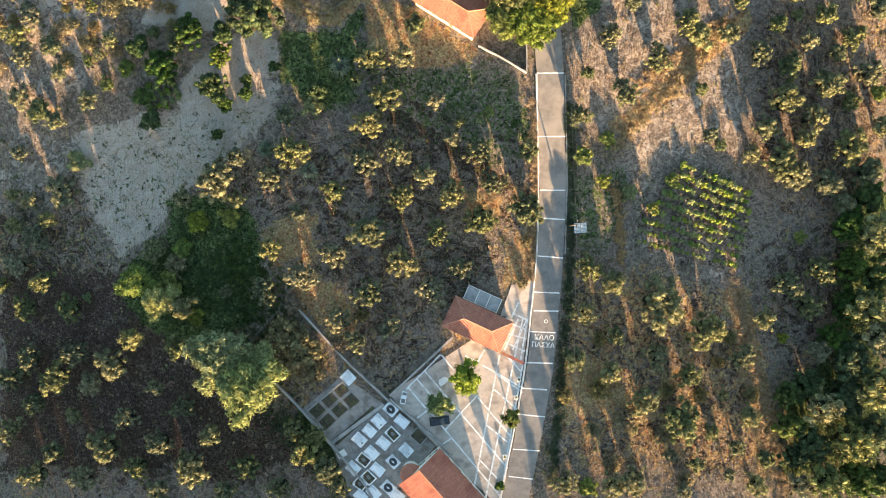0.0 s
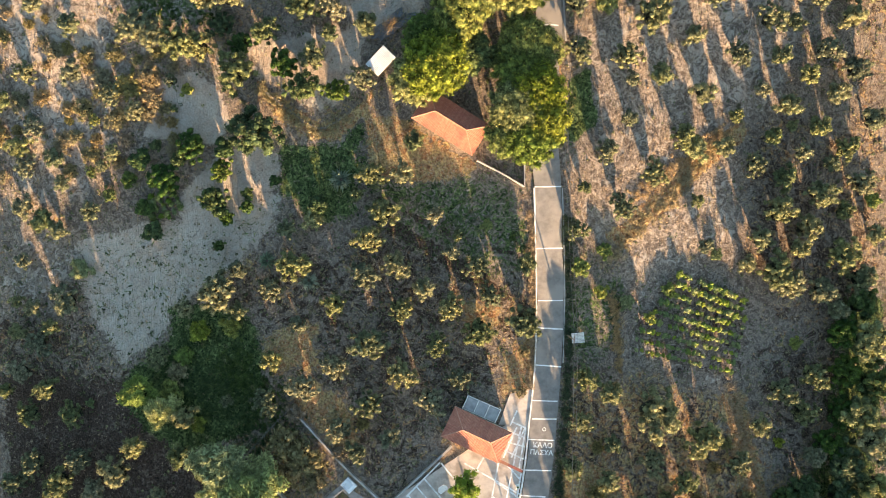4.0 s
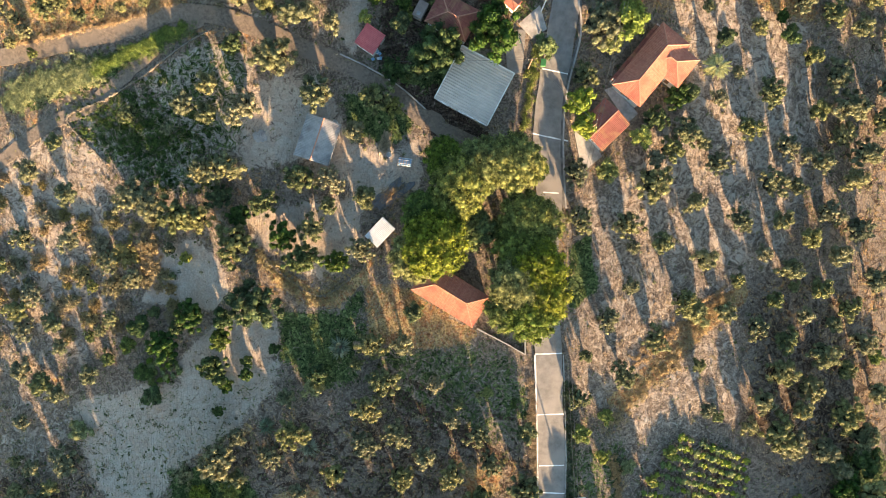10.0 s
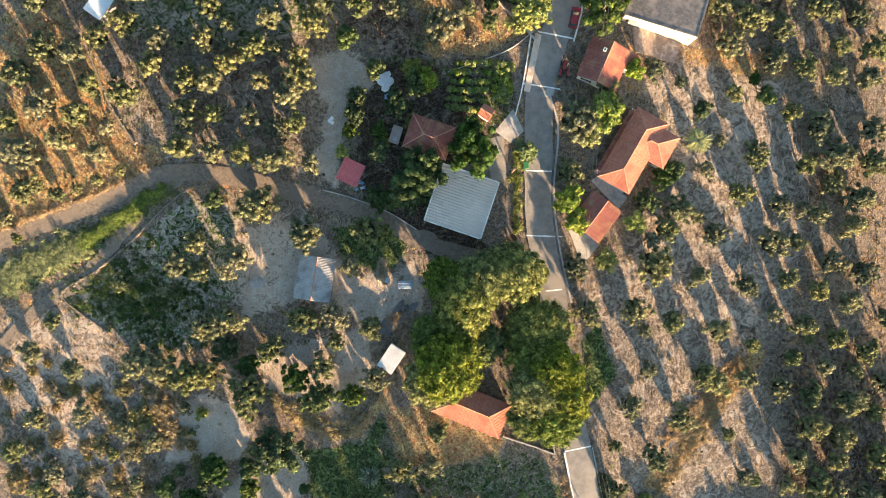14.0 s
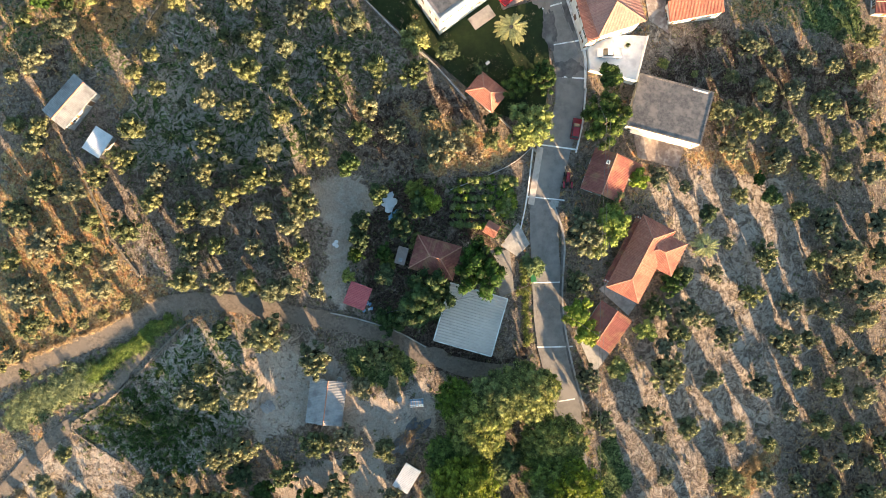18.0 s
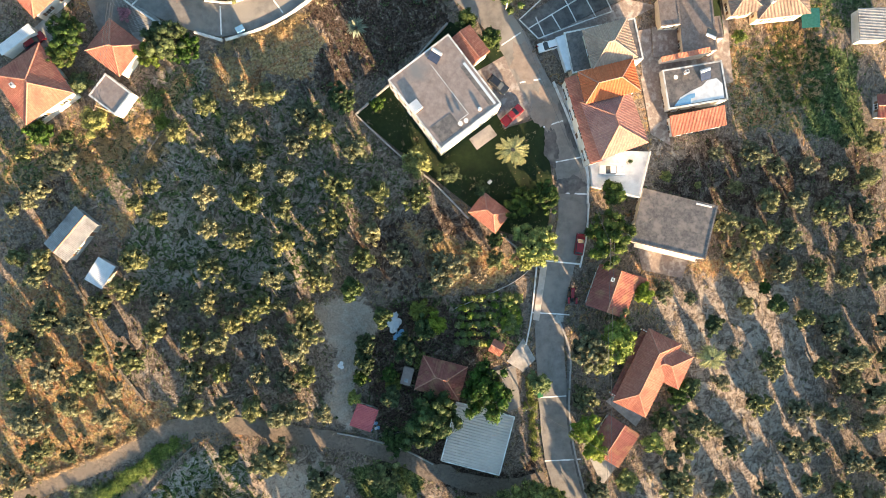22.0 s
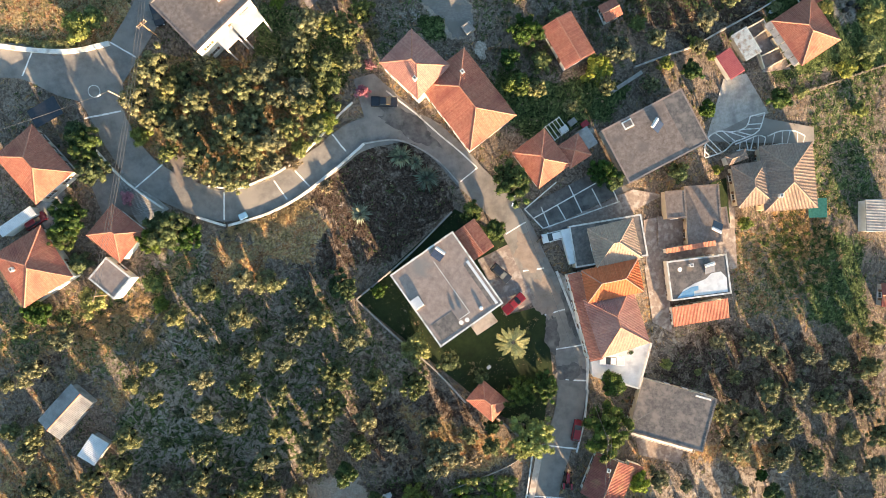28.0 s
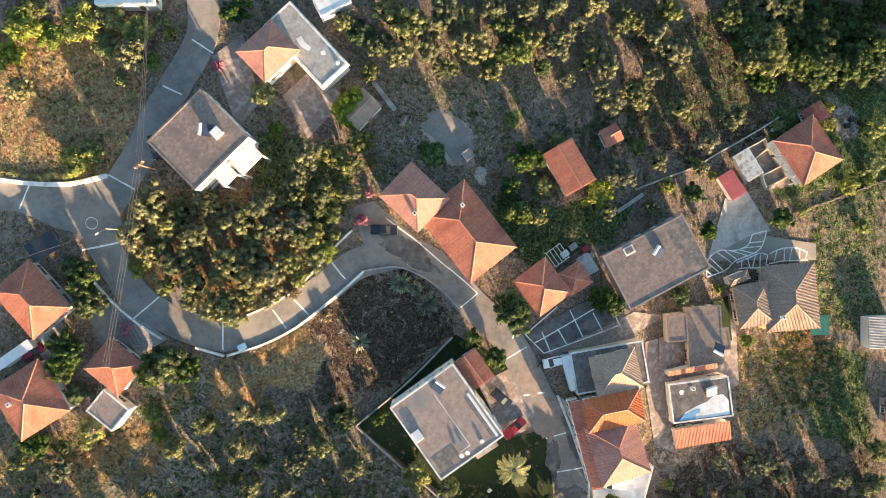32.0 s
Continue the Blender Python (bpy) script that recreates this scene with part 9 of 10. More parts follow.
part("body", Geo().box(-0.3, -0.32, 0.7, 1.7, 0.32, 1.35, 0.06).out("body", "red_car"), ob)
part("gearbox", Geo().box(-1.0, -0.25, 0.5, 1.5, 0.25, 0.72).out("gearbox", "steel"), ob)
part("seat", Geo().box(-0.95, -0.25, 1.0, -0.5, 0.25, 1.1, 0.03).box(-1.0, -0.25, 1.1, -0.9, 0.25, 1.45).out("seat", "black"), ob)
part("steering_wheel", Geo().lathe([(0.2, 0), (0.22, 0.02), (0.2, 0.04), (0.18, 0.02)], 14, (-0.35, 0, 1.45)).out("steering_wheel", "black"), ob)
part("exhaust", Geo().bar((1.1, 0.15, 1.3), (1.1, 0.15, 2.1), 0.04, 8).out("exhaust", "steel"), ob)
for sy in (-0.75, 0.75):
    wheel(ob, -0.75, sy, 0.7, 0.38)
    wheel(ob, 1.35, sy * 0.85, 0.42, 0.26)
    part("mudguard", Geo().box(-1.35, sy - 0.2, 1.42, -0.15, sy + 0.2, 1.47).out("mudguard", "red_car"), ob)
part("roll_bar", Geo().bar((-1.05, -0.45, 0.8), (-1.05, -0.45, 2.2), 0.04).bar((-1.05, 0.45, 0.8), (-1.05, 0.45, 2.2), 0.04).bar((-1.05, -0.45, 2.2), (-1.05, 0.45, 2.2), 0.04).out("roll_bar", "steel"), ob)

# long white trailer beside the sand-coloured house
tx, ty = 38.55, 154.31
ob = thing("trailer", pose(tx, ty, gz(tx, ty) + 0.08, 0, 0, 94.4), "long white box trailer beside the house wall", "trailer")
part("box", Geo().box(-3.2, -1.1, 0.75, 3.2, 1.1, 2.6, 0.05).out("box", "tin_white"), ob)
part("chassis", Geo().box(-3.1, -0.5, 0.5, 3.6, 0.5, 0.74).out("chassis", "steel"), ob)
part("door", Geo().box(-3.24, -0.95, 0.85, -3.2, 0.95, 2.5).out("door", "tin"), ob)
for sx in (-1.2, -0.4):
    for sy in (-0.95, 0.95):
        wheel(ob, sx, sy, 0.36, 0.22)

# field trailer with a rusty frame beside the lower road
tx, ty = 28.20, 4.31
ob = thing("cart", pose(tx, ty, gz(tx, ty), 0, 0, 5), "pale weathered farm cart with a slatted deck", "cart")
for i in range(7):
    part("plank", Geo().box(-1.3, -0.95 + i * 0.28, 0.72, 1.3, -0.72 + i * 0.28, 0.77).out("plank", "whitewash"), ob)
part("frame", Geo().box(-1.25, -0.95, 0.6, 1.25, -0.87, 0.72).box(-1.25, 0.87, 0.6, 1.25, 0.95, 0.72).box(1.25, -0.05, 0.6, 2.6, 0.05, 0.7).box(-1.25, -0.87, 0.6, -1.15, 0.87, 0.72).box(1.15, -0.87, 0.6, 1.25, 0.87, 0.72).out("frame", "steel"), ob)
part("rail", Geo().box(-1.3, -1.02, 0.77, 1.3, -0.97, 1.25).out("rail", "tin_white"), ob)
part("rail", Geo().box(-1.3, 0.97, 0.77, 1.3, 1.02, 1.25).out("rail", "tin_white"), ob)
for sy in (-1.12, 1.12):
    wheel(ob, 0, sy, 0.4, 0.2)


# ---- bins, frames and odds and ends ----
def bin_(x, y, ang, mt, label):
    ob = thing("waste_bin", pose(x, y, gz(x, y) + 0.05, 0, 0, ang), label, "bin", "waste bins")
    part("tub", Geo().add([(-0.6, -0.4, 0.15), (0.6, -0.4, 0.15), (0.6, 0.4, 0.15), (-0.6, 0.4, 0.15), (-0.7, -0.5, 1.1), (0.7, -0.5, 1.1), (0.7, 0.5, 1.1), (-0.7, 0.5, 1.1)], [(3, 2, 1, 0), (4, 5, 6, 7), (0, 1, 5, 4), (1, 2, 6, 5), (2, 3, 7, 6), (3, 0, 4, 7)]).out("tub", mt), ob)
    part("lid", Geo().box(-0.74, -0.54, 1.1, 0.74, 0.54, 1.2, 0.05).out("lid", mt), ob)
    for sx in (-0.5, 0.5):
        for sy in (-0.32, 0.32):
            part("castor", Geo().bar((sx - 0.03, sy, 0.08), (sx + 0.03, sy, 0.08), 0.08, 8).out("castor", "black"), ob)


bin_(20.23, 93.21, 85, "green_bin", "green wheeled waste container at the roadside")
bin_(-17.44, 170.70, 15, "blue_paint", "blue wheeled waste container by the low wall")


def heap(name, x, y, rx, ry, h, mt, label, seed, twigs=0):
    g = Geo()
    bm = bmesh.new()
    bmesh.ops.create_icosphere(bm, subdivisions=4, radius=1.0)
    q = np.array([w.co[:] for w in bm.verts])
    fc = [[w.index for w in t.verts] for t in bm.faces]
    bm.free()
    k = 1 + 0.7 * (soft_noise(q[:, 0] * 2 + seed, q[:, 1] * 2 + q[:, 2], 1.0, seed) - 0.5) + 0.4 * (soft_noise(q[:, 0] * 6 + seed, q[:, 1] * 6, 1.0, seed + 3) - 0.5)
    v = q * np.array([rx, ry, h * 0.6]) * k[:, None]
    g.add(v.tolist(), fc)
    ob = thing(name, pose(x, y, gz(x, y), 0, 0, seed * 37), label, name.replace("_", " "))
    part("mound", g.out("mound", mt), ob)
    if twigs:
        rng = random.Random(seed)
        t = Geo()
        for _ in range(twigs):
            a, d = rng.uniform(0, 6.28), rng.uniform(0, 1)
            p = Vector((rx * d * math.cos(a), ry * d * math.sin(a), h * math.sqrt(max(0, 1 - d * d)) * 0.9))
            q = p + Vector((rng.uniform(-0.9, 0.9), rng.uniform(-0.9, 0.9), rng.uniform(-0.1, 0.4)))
            t.bar(p, q, 0.025, 3)
        tw = part("brushwood", t.out("brushwood", "deadwood"), ob)
        tagged(tw, kind="stuff")
    return ob


heap("brush_heap", -9.55, 68.07, 4.4, 1.7, 0.9, "steel", "long heap of dark cut branches", 1, 260)
heap("brush_heap", -10.94, 78.06, 2.4, 1.2, 0.7, "deadwood", "heap of dry cut branches", 2, 160)
heap("rubble_heap", -35.92, 79.43, 1.3, 1.2, 0.7, "tin", "heap of rubble under a grey tarpaulin", 3, 0)
heap("tarpaulin_heap", -4.06, 113.47, 1.4, 1.6, 0.8, "tin_white", "heap covered with a white plastic sheet", 4, 0)
heap("tarpaulin_heap", -3.21, 110.59, 1.1, 0.9, 0.4, "blue_paint", "heap under a blue plastic sheet", 5, 0)
heap("rubble_heap", 29.30, 192.27, 1.6, 1.2, 0.3, "rubble", "pale spread of gravel and sheets", 7, 0)
for x, y in ((102.8, 189.8), (101.5, 188.7), (104.5, 188.9), (-10.22, 75.50), (-20.77, 81.85)):
    ob = thing("barrel", pose(x, y, gz(x, y)), "open water barrel standing on the soil", "barrel", "barrels")
    part("drum", Geo().lathe([(0.48, 0), (0.5, 0.3), (0.48, 0.32), (0.5, 0.6), (0.48, 0.62), (0.48, 0.9), (0.44, 0.9), (0.44, 0.6)], 14).out("drum", "black" if x > 0 else "tin_white"), ob)
    part("rim", Geo().lathe([(0.50, 0.88), (0.52, 0.9), (0.50, 0.93), (0.46, 0.9), (0.45, 0.62)], 14).out("rim", "black" if x > 0 else "tin"), ob)
bx, by = -7.10, 74.07
ob = thing("boat", pose(bx, by, gz(bx, by) + 0.2, 0, 0, -8), "small upturned pale blue rowing boat frame", "boat")
g = Geo()
for sy in (-0.75, 0.75):
    g.bar((-1.4, sy, 0.4), (1.4, sy, 0.45), 0.07)
    g.bar((-1.3, sy * 0.45, 0.55), (1.3, sy * 0.45, 0.6), 0.06)
part("rail", g.out("rail", "tin_white"), ob)
for k in range(6):
    part("slat", Geo().box(-1.4 + k * 0.53, -0.78, 0.42, -1.2 + k * 0.53, 0.78, 0.47).out("slat", "tin"), ob)
part("keel", Geo().box(-1.35, -0.7, -0.2, 1.35, 0.7, 0.4, 0.2).out("keel", "blue_paint"), ob)


def debris(x, y, r, n, mt, label, seed):
    """Scattered flat scraps of sheet, board and broken concrete."""
    rng = random.Random(seed)
    ob = thing("debris", pose(x, y, gz(x, y)), label, "debris")
    g = Geo()
    for _ in range(n):
        a, d = rng.uniform(0, 6.28), r * math.sqrt(rng.random())
        cx, cy = d * math.cos(a), d * math.sin(a) * 0.8
        z = gz(x + cx, y + cy) - gz(x, y)
        k = rng.randint(4, 6)
        t0, q = rng.uniform(0, 6.28), rng.uniform(0.08, 0.34) * (1.3 - d / r)
        g.prism([(cx + q * rng.uniform(0.6, 1.5) * math.cos(t0 + 6.28 * i / k), cy + q * rng.uniform(0.5, 1.1) * math.sin(t0 + 6.28 * i / k)) for i in range(k)], z - 0.1, z + rng.uniform(0.05, 0.4) * (1.15 - d / r))
    tagged(part("scraps", g.out("scraps", mt), ob), kind="stuff")


debris(103.0, 187.6, 1.6, 90, "rubble", "pale spread of rubble beside dark barrels", 61)
debris(86.0, 190.6, 0.6, 12, "tin_white", "white scraps by the boundary wall", 62)
debris(18.6, 200.2, 1.6, 70, "rubble", "pale scree at the edge of the gravel", 63)


# roofless rooms and a slab canopy beside the terrace house
for pts in (
    [(79.9, 187.9), (83.6, 189.1)], [(83.6, 188.9), (84.1, 187.4), (84.6, 185.9)], [(83.9, 187.2), (80.9, 185.8)], [(80.9, 185.8), (81.6, 183.2), (82.3, 180.0)],
    [(81.9, 182.4), (86.0, 183.5)], [(83.2, 180.2), (86.9, 181.3)], [(84.8, 185.4), (85.7, 183.6)],
):
    tagged(new("room_wall", mesh("room_wall", *strip(smooth_line(pts, 1.0), 0.11, 0.11, 1.3, 1, 1.7, 0.03, 5), "cream")), "low broken wall of a roofless room", "wall", "walls of the roofless rooms", "structure")
ca, cb = Vector((84.2, 188.3)), Vector((88.0, 179.4))
cd = (cb - ca).normalized()
ob = thing("canopy", pose(ca.x, ca.y, gz(86.0, 184.0), 0, 0, math.degrees(math.atan2(cd.y, cd.x))), "row of grey concrete slabs along the house wall", "canopy")
for k in range(6):
    x0 = k * 1.6
    part("slab", Geo().box(x0, -0.85 + 0.2 * (k % 2), 1.95, x0 + 1.5, 0.8, 2.1, 0.02).out("slab", "concrete"), ob)
for k in range(4):
    part("post", Geo().box(0.2 + k * 2.9, -0.6, -1.0, 0.42 + k * 2.9, -0.38, 1.95).out("post", "concrete"), ob)
# raked gravel in the clearing, and a short paved path
gp = [(20.4, 202.4), (22.3, 204.3), (24.3, 205.1), (26.4, 204.0), (27.8, 202.2), (29.2, 200.0), (29.0, 196.8), (27.0, 194.8), (24.8, 195.2), (23.9, 198.5), (21.8, 200.8)]
gc = Vector((25.8, 200.2))
gv, gf = [(gc.x, gc.y, gz(gc.x, gc.y) + 0.06)], []
edge = [Vector(gp[i]).lerp(Vector(gp[(i + 1) % len(gp)]), j / 8) for i in range(len(gp)) for j in range(8)]
for k, q in enumerate(edge):
    for i in range(1, 7):
        w_ = 1 if i < 6 else 1 + 0.05 * math.sin(k * 1.9) + 0.04 * math.sin(k * 0.83 + 1)
        r_ = gc.lerp(q, i / 6 * w_)
        gv.append((r_.x, r_.y, gz(r_.x, r_.y) + (0.06 if i < 6 else -0.05)))
for k in range(len(edge)):
    a_, b_ = 1 + k * 6, 1 + (k + 1) % len(edge) * 6
    gf.append((0, a_, b_))
    gf += [(a_ + i, a_ + i + 1, b_ + i + 1, b_ + i) for i in range(5)]
tagged(new("gravel_clearing", mesh("gravel_clearing", gv, gf, "gravel")), "oval clearing of raked grey gravel", "gravel", kind="structure")
tagged(new("path", mesh("path", *strip(smooth_line([(13.8, 211.6), (14.6, 210.2), (15.6, 208.2), (16.6, 206.2)]), 0.4, 0.4, 0.09, 2, 0.3, 0.06), "concrete")), "short concrete garden path", "path", kind="structure")


# raised white terrace in front of the pink-roofed house
tp = [(39.32, 136.47), (50.53, 133.58), (46.55, 125.69), (38.56, 129.72)]
tz = max(gz(*p) for p in tp) + 0.5
ob = thing("terrace", pose(tp[0][0], tp[0][1], tz), "raised whitewashed terrace with a parapet", "terrace")
loc = [(p[0] - tp[0][0], p[1] - tp[0][1]) for p in tp]
part("floor", Geo().prism(loc[::-1], -3.2, 0).out("floor", "slab_white"), ob)
for i in (1, 2):
    (x0, y0), (x1, y1) = loc[i], loc[i + 1]
    d = Vector((x1 - x0, y1 - y0)).normalized() * 0.1
    part("parapet", Geo().prism([(x0 - d.y, y0 + d.x), (x0 + d.y, y0 - d.x), (x1 + d.y, y1 - d.x), (x1 - d.y, y1 + d.x)], 0.0, 0.6).out("parapet", "whitewash"), ob)

car(42.54, 131.85, 166.5, "white_car", "white pickup on the whitewashed terrace", "pickup", tz)
for x, y, l in ((41.84, 129.47, 1.6), (46.32, 132.60, 1.2)):
    ob = thing("planter", pose(x, y, tz, 0, 0, 10), "grey planter trough with shrubs on the terrace", "planter", "planters on the terrace")
    part("box", Geo().box(-l / 2, -0.25, 0, l / 2, 0.25, 0.4, 0.03).out("box", "concrete"), ob)
    part("plant", spray_mesh("plant", "citrus", 60, 0.6, 0.5, 0.08, 4), ob, "", pose(0, 0, 0.38))
# the white and blue floor paint on the roof terrace
rp = [o for o in scene.objects if o.get("label", "").startswith("white house with a roof terrace")][0]
pts = [(-4.2, -3.3), (5.0, -3.3), (5.1, -0.6), (4.2, 0.6), (2.4, 0.5), (1.2, -0.4), (-1.0, -1.0), (-3.2, -1.9)]
part("floor_paint", Geo().prism(pts, 4.135, 4.152).out("floor_paint", "slab_white"), rp, "white painted floor")
part("floor_paint", Geo().prism([(-4.6, -3.35), (-1.4, -3.35), (-1.2, -2.4), (-0.4, -2.3), (-0.3, -1.5), (-1.6, -1.6), (-3.6, -2.4)], 4.154, 4.166).out("floor_paint", "blue_paint"), rp, "blue painted floor")


# ---- power poles and cables ----
def pole(x, y, h, mt="wood", arms=1, ang=0):
    ob = thing("power_pole", pose(x, y, gz(x, y), 0, 0, ang), "weathered timber power pole with cross arms" if mt == "wood" else "grey concrete lamp post", "pole", "power poles")
    part("post", Geo().lathe([(0.15, -0.5), (0.14, 0.5), (0.10, h)], 9).out("post", mt), ob)
    for k in range(arms):
        ar = part("cross_arm", Geo().box(-0.9, -0.06, h - 0.5 - 0.7 * k, 0.9, 0.06, h - 0.36 - 0.7 * k).out("arm", mt), ob)
        for sx in (-0.8, 0, 0.8):
            part("insulator", Geo().lathe([(0.03, h - 0.36 - 0.7 * k), (0.06, h - 0.28 - 0.7 * k), (0.05, h - 0.2 - 0.7 * k), (0.02, h - 0.15 - 0.7 * k)], 8, (sx, 0, 0)).out("insulator", "tin_white"), ar)
    if mt != "wood":
        la = part("lamp_arm", Geo().bar((0, 0, h - 0.1), (1.4, 0, h + 0.25), 0.04, 6).out("lamp_arm", "steel"), ob)
        part("lamp_head", Geo().box(1.3, -0.12, h + 0.18, 1.9, 0.12, h + 0.3, 0.03).out("lamp_head", "tin_white"), la)
    return (x, y, gz(x, y) + h - 0.3)


def cable(a, b, sag, r=0.03):
    a, b = Vector(a), Vector(b)
    cu = bpy.data.curves.new("cable", "CURVE")
    cu.dimensions, cu.bevel_depth, cu.bevel_resolution = "3D", r, 1
    sp = cu.splines.new("POLY")
    sp.points.add(16)
    for i in range(17):
        s = i / 16
        p = a.lerp(b, s) - Vector((0, 0, sag * 4 * s * (1 - s)))
        sp.points[i].co = (*p, 1)
    cu.materials.append(M["steel"])
    tagged(new("overhead_cable", cu), "thin sagging overhead cable between poles", "cable", "overhead cables")


pA = pole(-24.84, 203.10, 9.5, "wood", 2, 30)
pB = pole(-33.42, 194.55, 6.0, "concrete", 0, 200)
pC = pole(38.30, 118.65, 8.5, "wood", 1, 80)
pD = pole(29.50, 80.29, 8.5, "wood", 1, 80)
pE = pole(17.35, 92.31, 7.5, "wood", 1, 10)
pF = pole(23.29, 53.16, 8.5, "wood", 1, 80)
pG = pole(25.68, -45.62, 8.5, "wood", 1, 80)
pH = pole(26.08, 4.77, 8.5, "wood", 1, 80)
pI = pole(29.78, 164.84, 7.0, "concrete", 0, 240)
pJ = pole(-43.09, 161.77, 8.5, "wood", 1, 60)
for a, b in ((pC, pD), (pD, pF), (pF, pH), (pH, pG)):
    cable(a, b, 0.8)
    cable((a[0] + 0.7, a[1], a[2]), (b[0] + 0.7, b[1], b[2]), 0.9)
for o in (-0.5, 0, 0.5):
    cable((pA[0] + o, pA[1], pA[2]), (pJ[0] + o, pJ[1], pJ[2]), 0.9)
    cable((pA[0] + o, pA[1], pA[2]), (-16.10, 234.34, pA[2] + 2.5), 0.8)
cable(pB, (-55.10, 191.83, pB[2] - 1), 0.6)
cable(pE, (-11.81, 93.00, pE[2] - 3.5), 0.8)
cable(pE, pD, 0.7)
cable(pC, (47.57, 121.32, pC[2] - 3), 0.5)
cable(pI, pC, 0.9)


# ---- vines and kitchen garden ----
def row_of(key, name, label, a, b, step, size, group, mats, seed):
    rng = random.Random(seed)
    a, b = Vector(a), Vector(b)
    n = max(2, int((b - a).length / step))
    for i in range(n + 1):
        p = a.lerp(b, i / n) + Vector((rng.uniform(-0.15, 0.15), rng.uniform(-0.15, 0.15)))
        if rng.random() < 0.12:
            continue
        m = pose(p.x, p.y, gz(p.x, p.y), 0, 0, rng.uniform(0, 360)) @ Matrix.Scale(size * rng.uniform(0.75, 1.25), 4)
        if (key, 0) in FIRST:
            copy_thing(FIRST[key, 0], m)
            continue
        ob = thing(name, pose(0, 0, 0), label, "plant", group)
        part("stem", mats[0], ob)
        part("leaves", mats[1], ob)
        FIRST[key, 0] = ob
        MOVED.append((ob, m))


VINE = (Geo().bar((0, 0, -0.2), (0.03, 0, 0.6), 0.04, 6).out("stem", "bark"), crown("leaves", [(0, 0, 0.7, 0.5), (0.4, 0.1, 0.7, 0.35), (-0.4, 0, 0.65, 0.38), (0.1, -0.35, 0.6, 0.3)], 40, 0.28, "lime", 81, 0.6, 0.4))
ROWV = (Geo().bar((0, 0, -0.1), (0, 0, 0.2), 0.03, 5).out("stem", "bark"), crown("leaves", [(0, 0, 0.3, 0.34), (0.2, 0.1, 0.25, 0.24), (-0.2, -0.1, 0.25, 0.22)], 34, 0.22, "lime", 82, 0.7, 0.4))
for k in range(9):
    s = k / 8
    x0, y0 = 49.73, 17.48
    x1, y1 = 39.42, 1.88
    x2, y2 = 64.96, 11.42
    x3, y3 = 61.53, -3.46
    row_of("vine", "grape_vine", "grape vine with yellow-green leaves in a row", (x0 + (x1 - x0) * s, y0 + (y1 - y0) * s), (x2 + (x3 - x2) * s, y2 + (y3 - y2) * s), 1.15, 1.2 - 0.35 * s, "vines of the small vineyard", VINE, 200 + k)
for k in range(6):
    s = k / 5
    x0, y0 = 9.47, 114.52
    x1, y1 = 7.08, 106.77
    x2, y2 = 16.42, 113.77
    x3, y3 = 13.64, 104.97
    row_of("veg", "vegetable_plant", "leafy green vegetable plant in a garden row", (x0 + (x1 - x0) * s, y0 + (y1 - y0) * s), (x2 + (x3 - x2) * s, y2 + (y3 - y2) * s), 0.75, 1.6, "plants of the kitchen garden", ROWV, 300 + k)
for k in range(4):
    s = k / 3
    x0, y0 = 18.14, 113.46
    x1, y1 = 20.64, 112.45
    x2, y2 = 15.99, 106.73
    x3, y3 = 18.59, 105.69
    row_of("veg", "vegetable_plant", "leafy green vegetable plant in a garden row", (x0 + (x1 - x0) * s, y0 + (y1 - y0) * s), (x2 + (x3 - x2) * s, y2 + (y3 - y2) * s), 0.75, 1.6, "plants of the kitchen garden", ROWV, 320 + k)
for k in range(5):
    s = k / 4
    x0, y0 = -62.71, 33.12
    x1, y1 = -56.62, 35.79
    x2, y2 = -60.21, 27.92
    x3, y3 = -54.66, 31.55
    row_of("veg", "vegetable_plant", "leafy green vegetable plant in a garden row", (x0 + (x1 - x0) * s, y0 + (y1 - y0) * s), (x2 + (x3 - x2) * s, y2 + (y3 - y2) * s), 0.8, 1.6, "plants of the kitchen garden", ROWV, 340 + k)
for ob, m in MOVED:
    ob.matrix_world = m


# ---- smaller structures beside the houses ----
def frame_pergola(x, y, ang, n, L, W, h, label):
    ob = thing("pergola", pose(x, y, gz(x, y), 0, 0, ang), label, "pergola")
    for i in range(n):
        o = -W / 2 + W * i / (n - 1)
        part("rafter", Geo().box(-L / 2, o - 0.05, h, L / 2, o + 0.05, h + 0.12).out("rafter", "plaster"), ob)
    for sx in (-L / 2 + 0.1, L / 2 - 0.2):
        part("beam", Geo().box(sx, -W / 2, h - 0.14, sx + 0.1, W / 2, h).out("beam", "plaster"), ob)
        for sy in (-W / 2, W / 2 - 0.1):
            part("post", Geo().box(sx, sy, -0.5, sx + 0.1, sy + 0.1, h - 0.14).out("post", "plaster"), ob)


for x, y, mt_, lab in ((43.4, 176.4, "tin", "grey tank among clutter behind the house"), (41.6, 175.4, "tin_white", "white box among clutter behind the house"), (45.6, 175.6, "red_car", "red handcart among clutter behind the house"), (46.3, 174.1, "rubble", "pale sack among clutter behind the house")):
    ob = thing("box", pose(x, y, gz(x, y), 0, 0, 25), lab, "box", "clutter behind the house")
    part("body", Geo().box(-0.7, -0.5, -0.3, 0.7, 0.5, 0.7, 0.06).out("body", mt_), ob)
    part("lid", Geo().box(-0.75, -0.55, 0.7, 0.75, 0.55, 0.78, 0.03).out("lid", mt_), ob)
frame_pergola(40.00, 175.49, -65.9, 5, 3.2, 3.0, 2.3, "white pergola frame behind the red-roofed house")
ax, ay = 88.56, 152.05
ob = thing("awning", pose(ax, ay, gz(ax, ay), 0, 0, -10), "green shade net on thin posts beside the house", "awning")
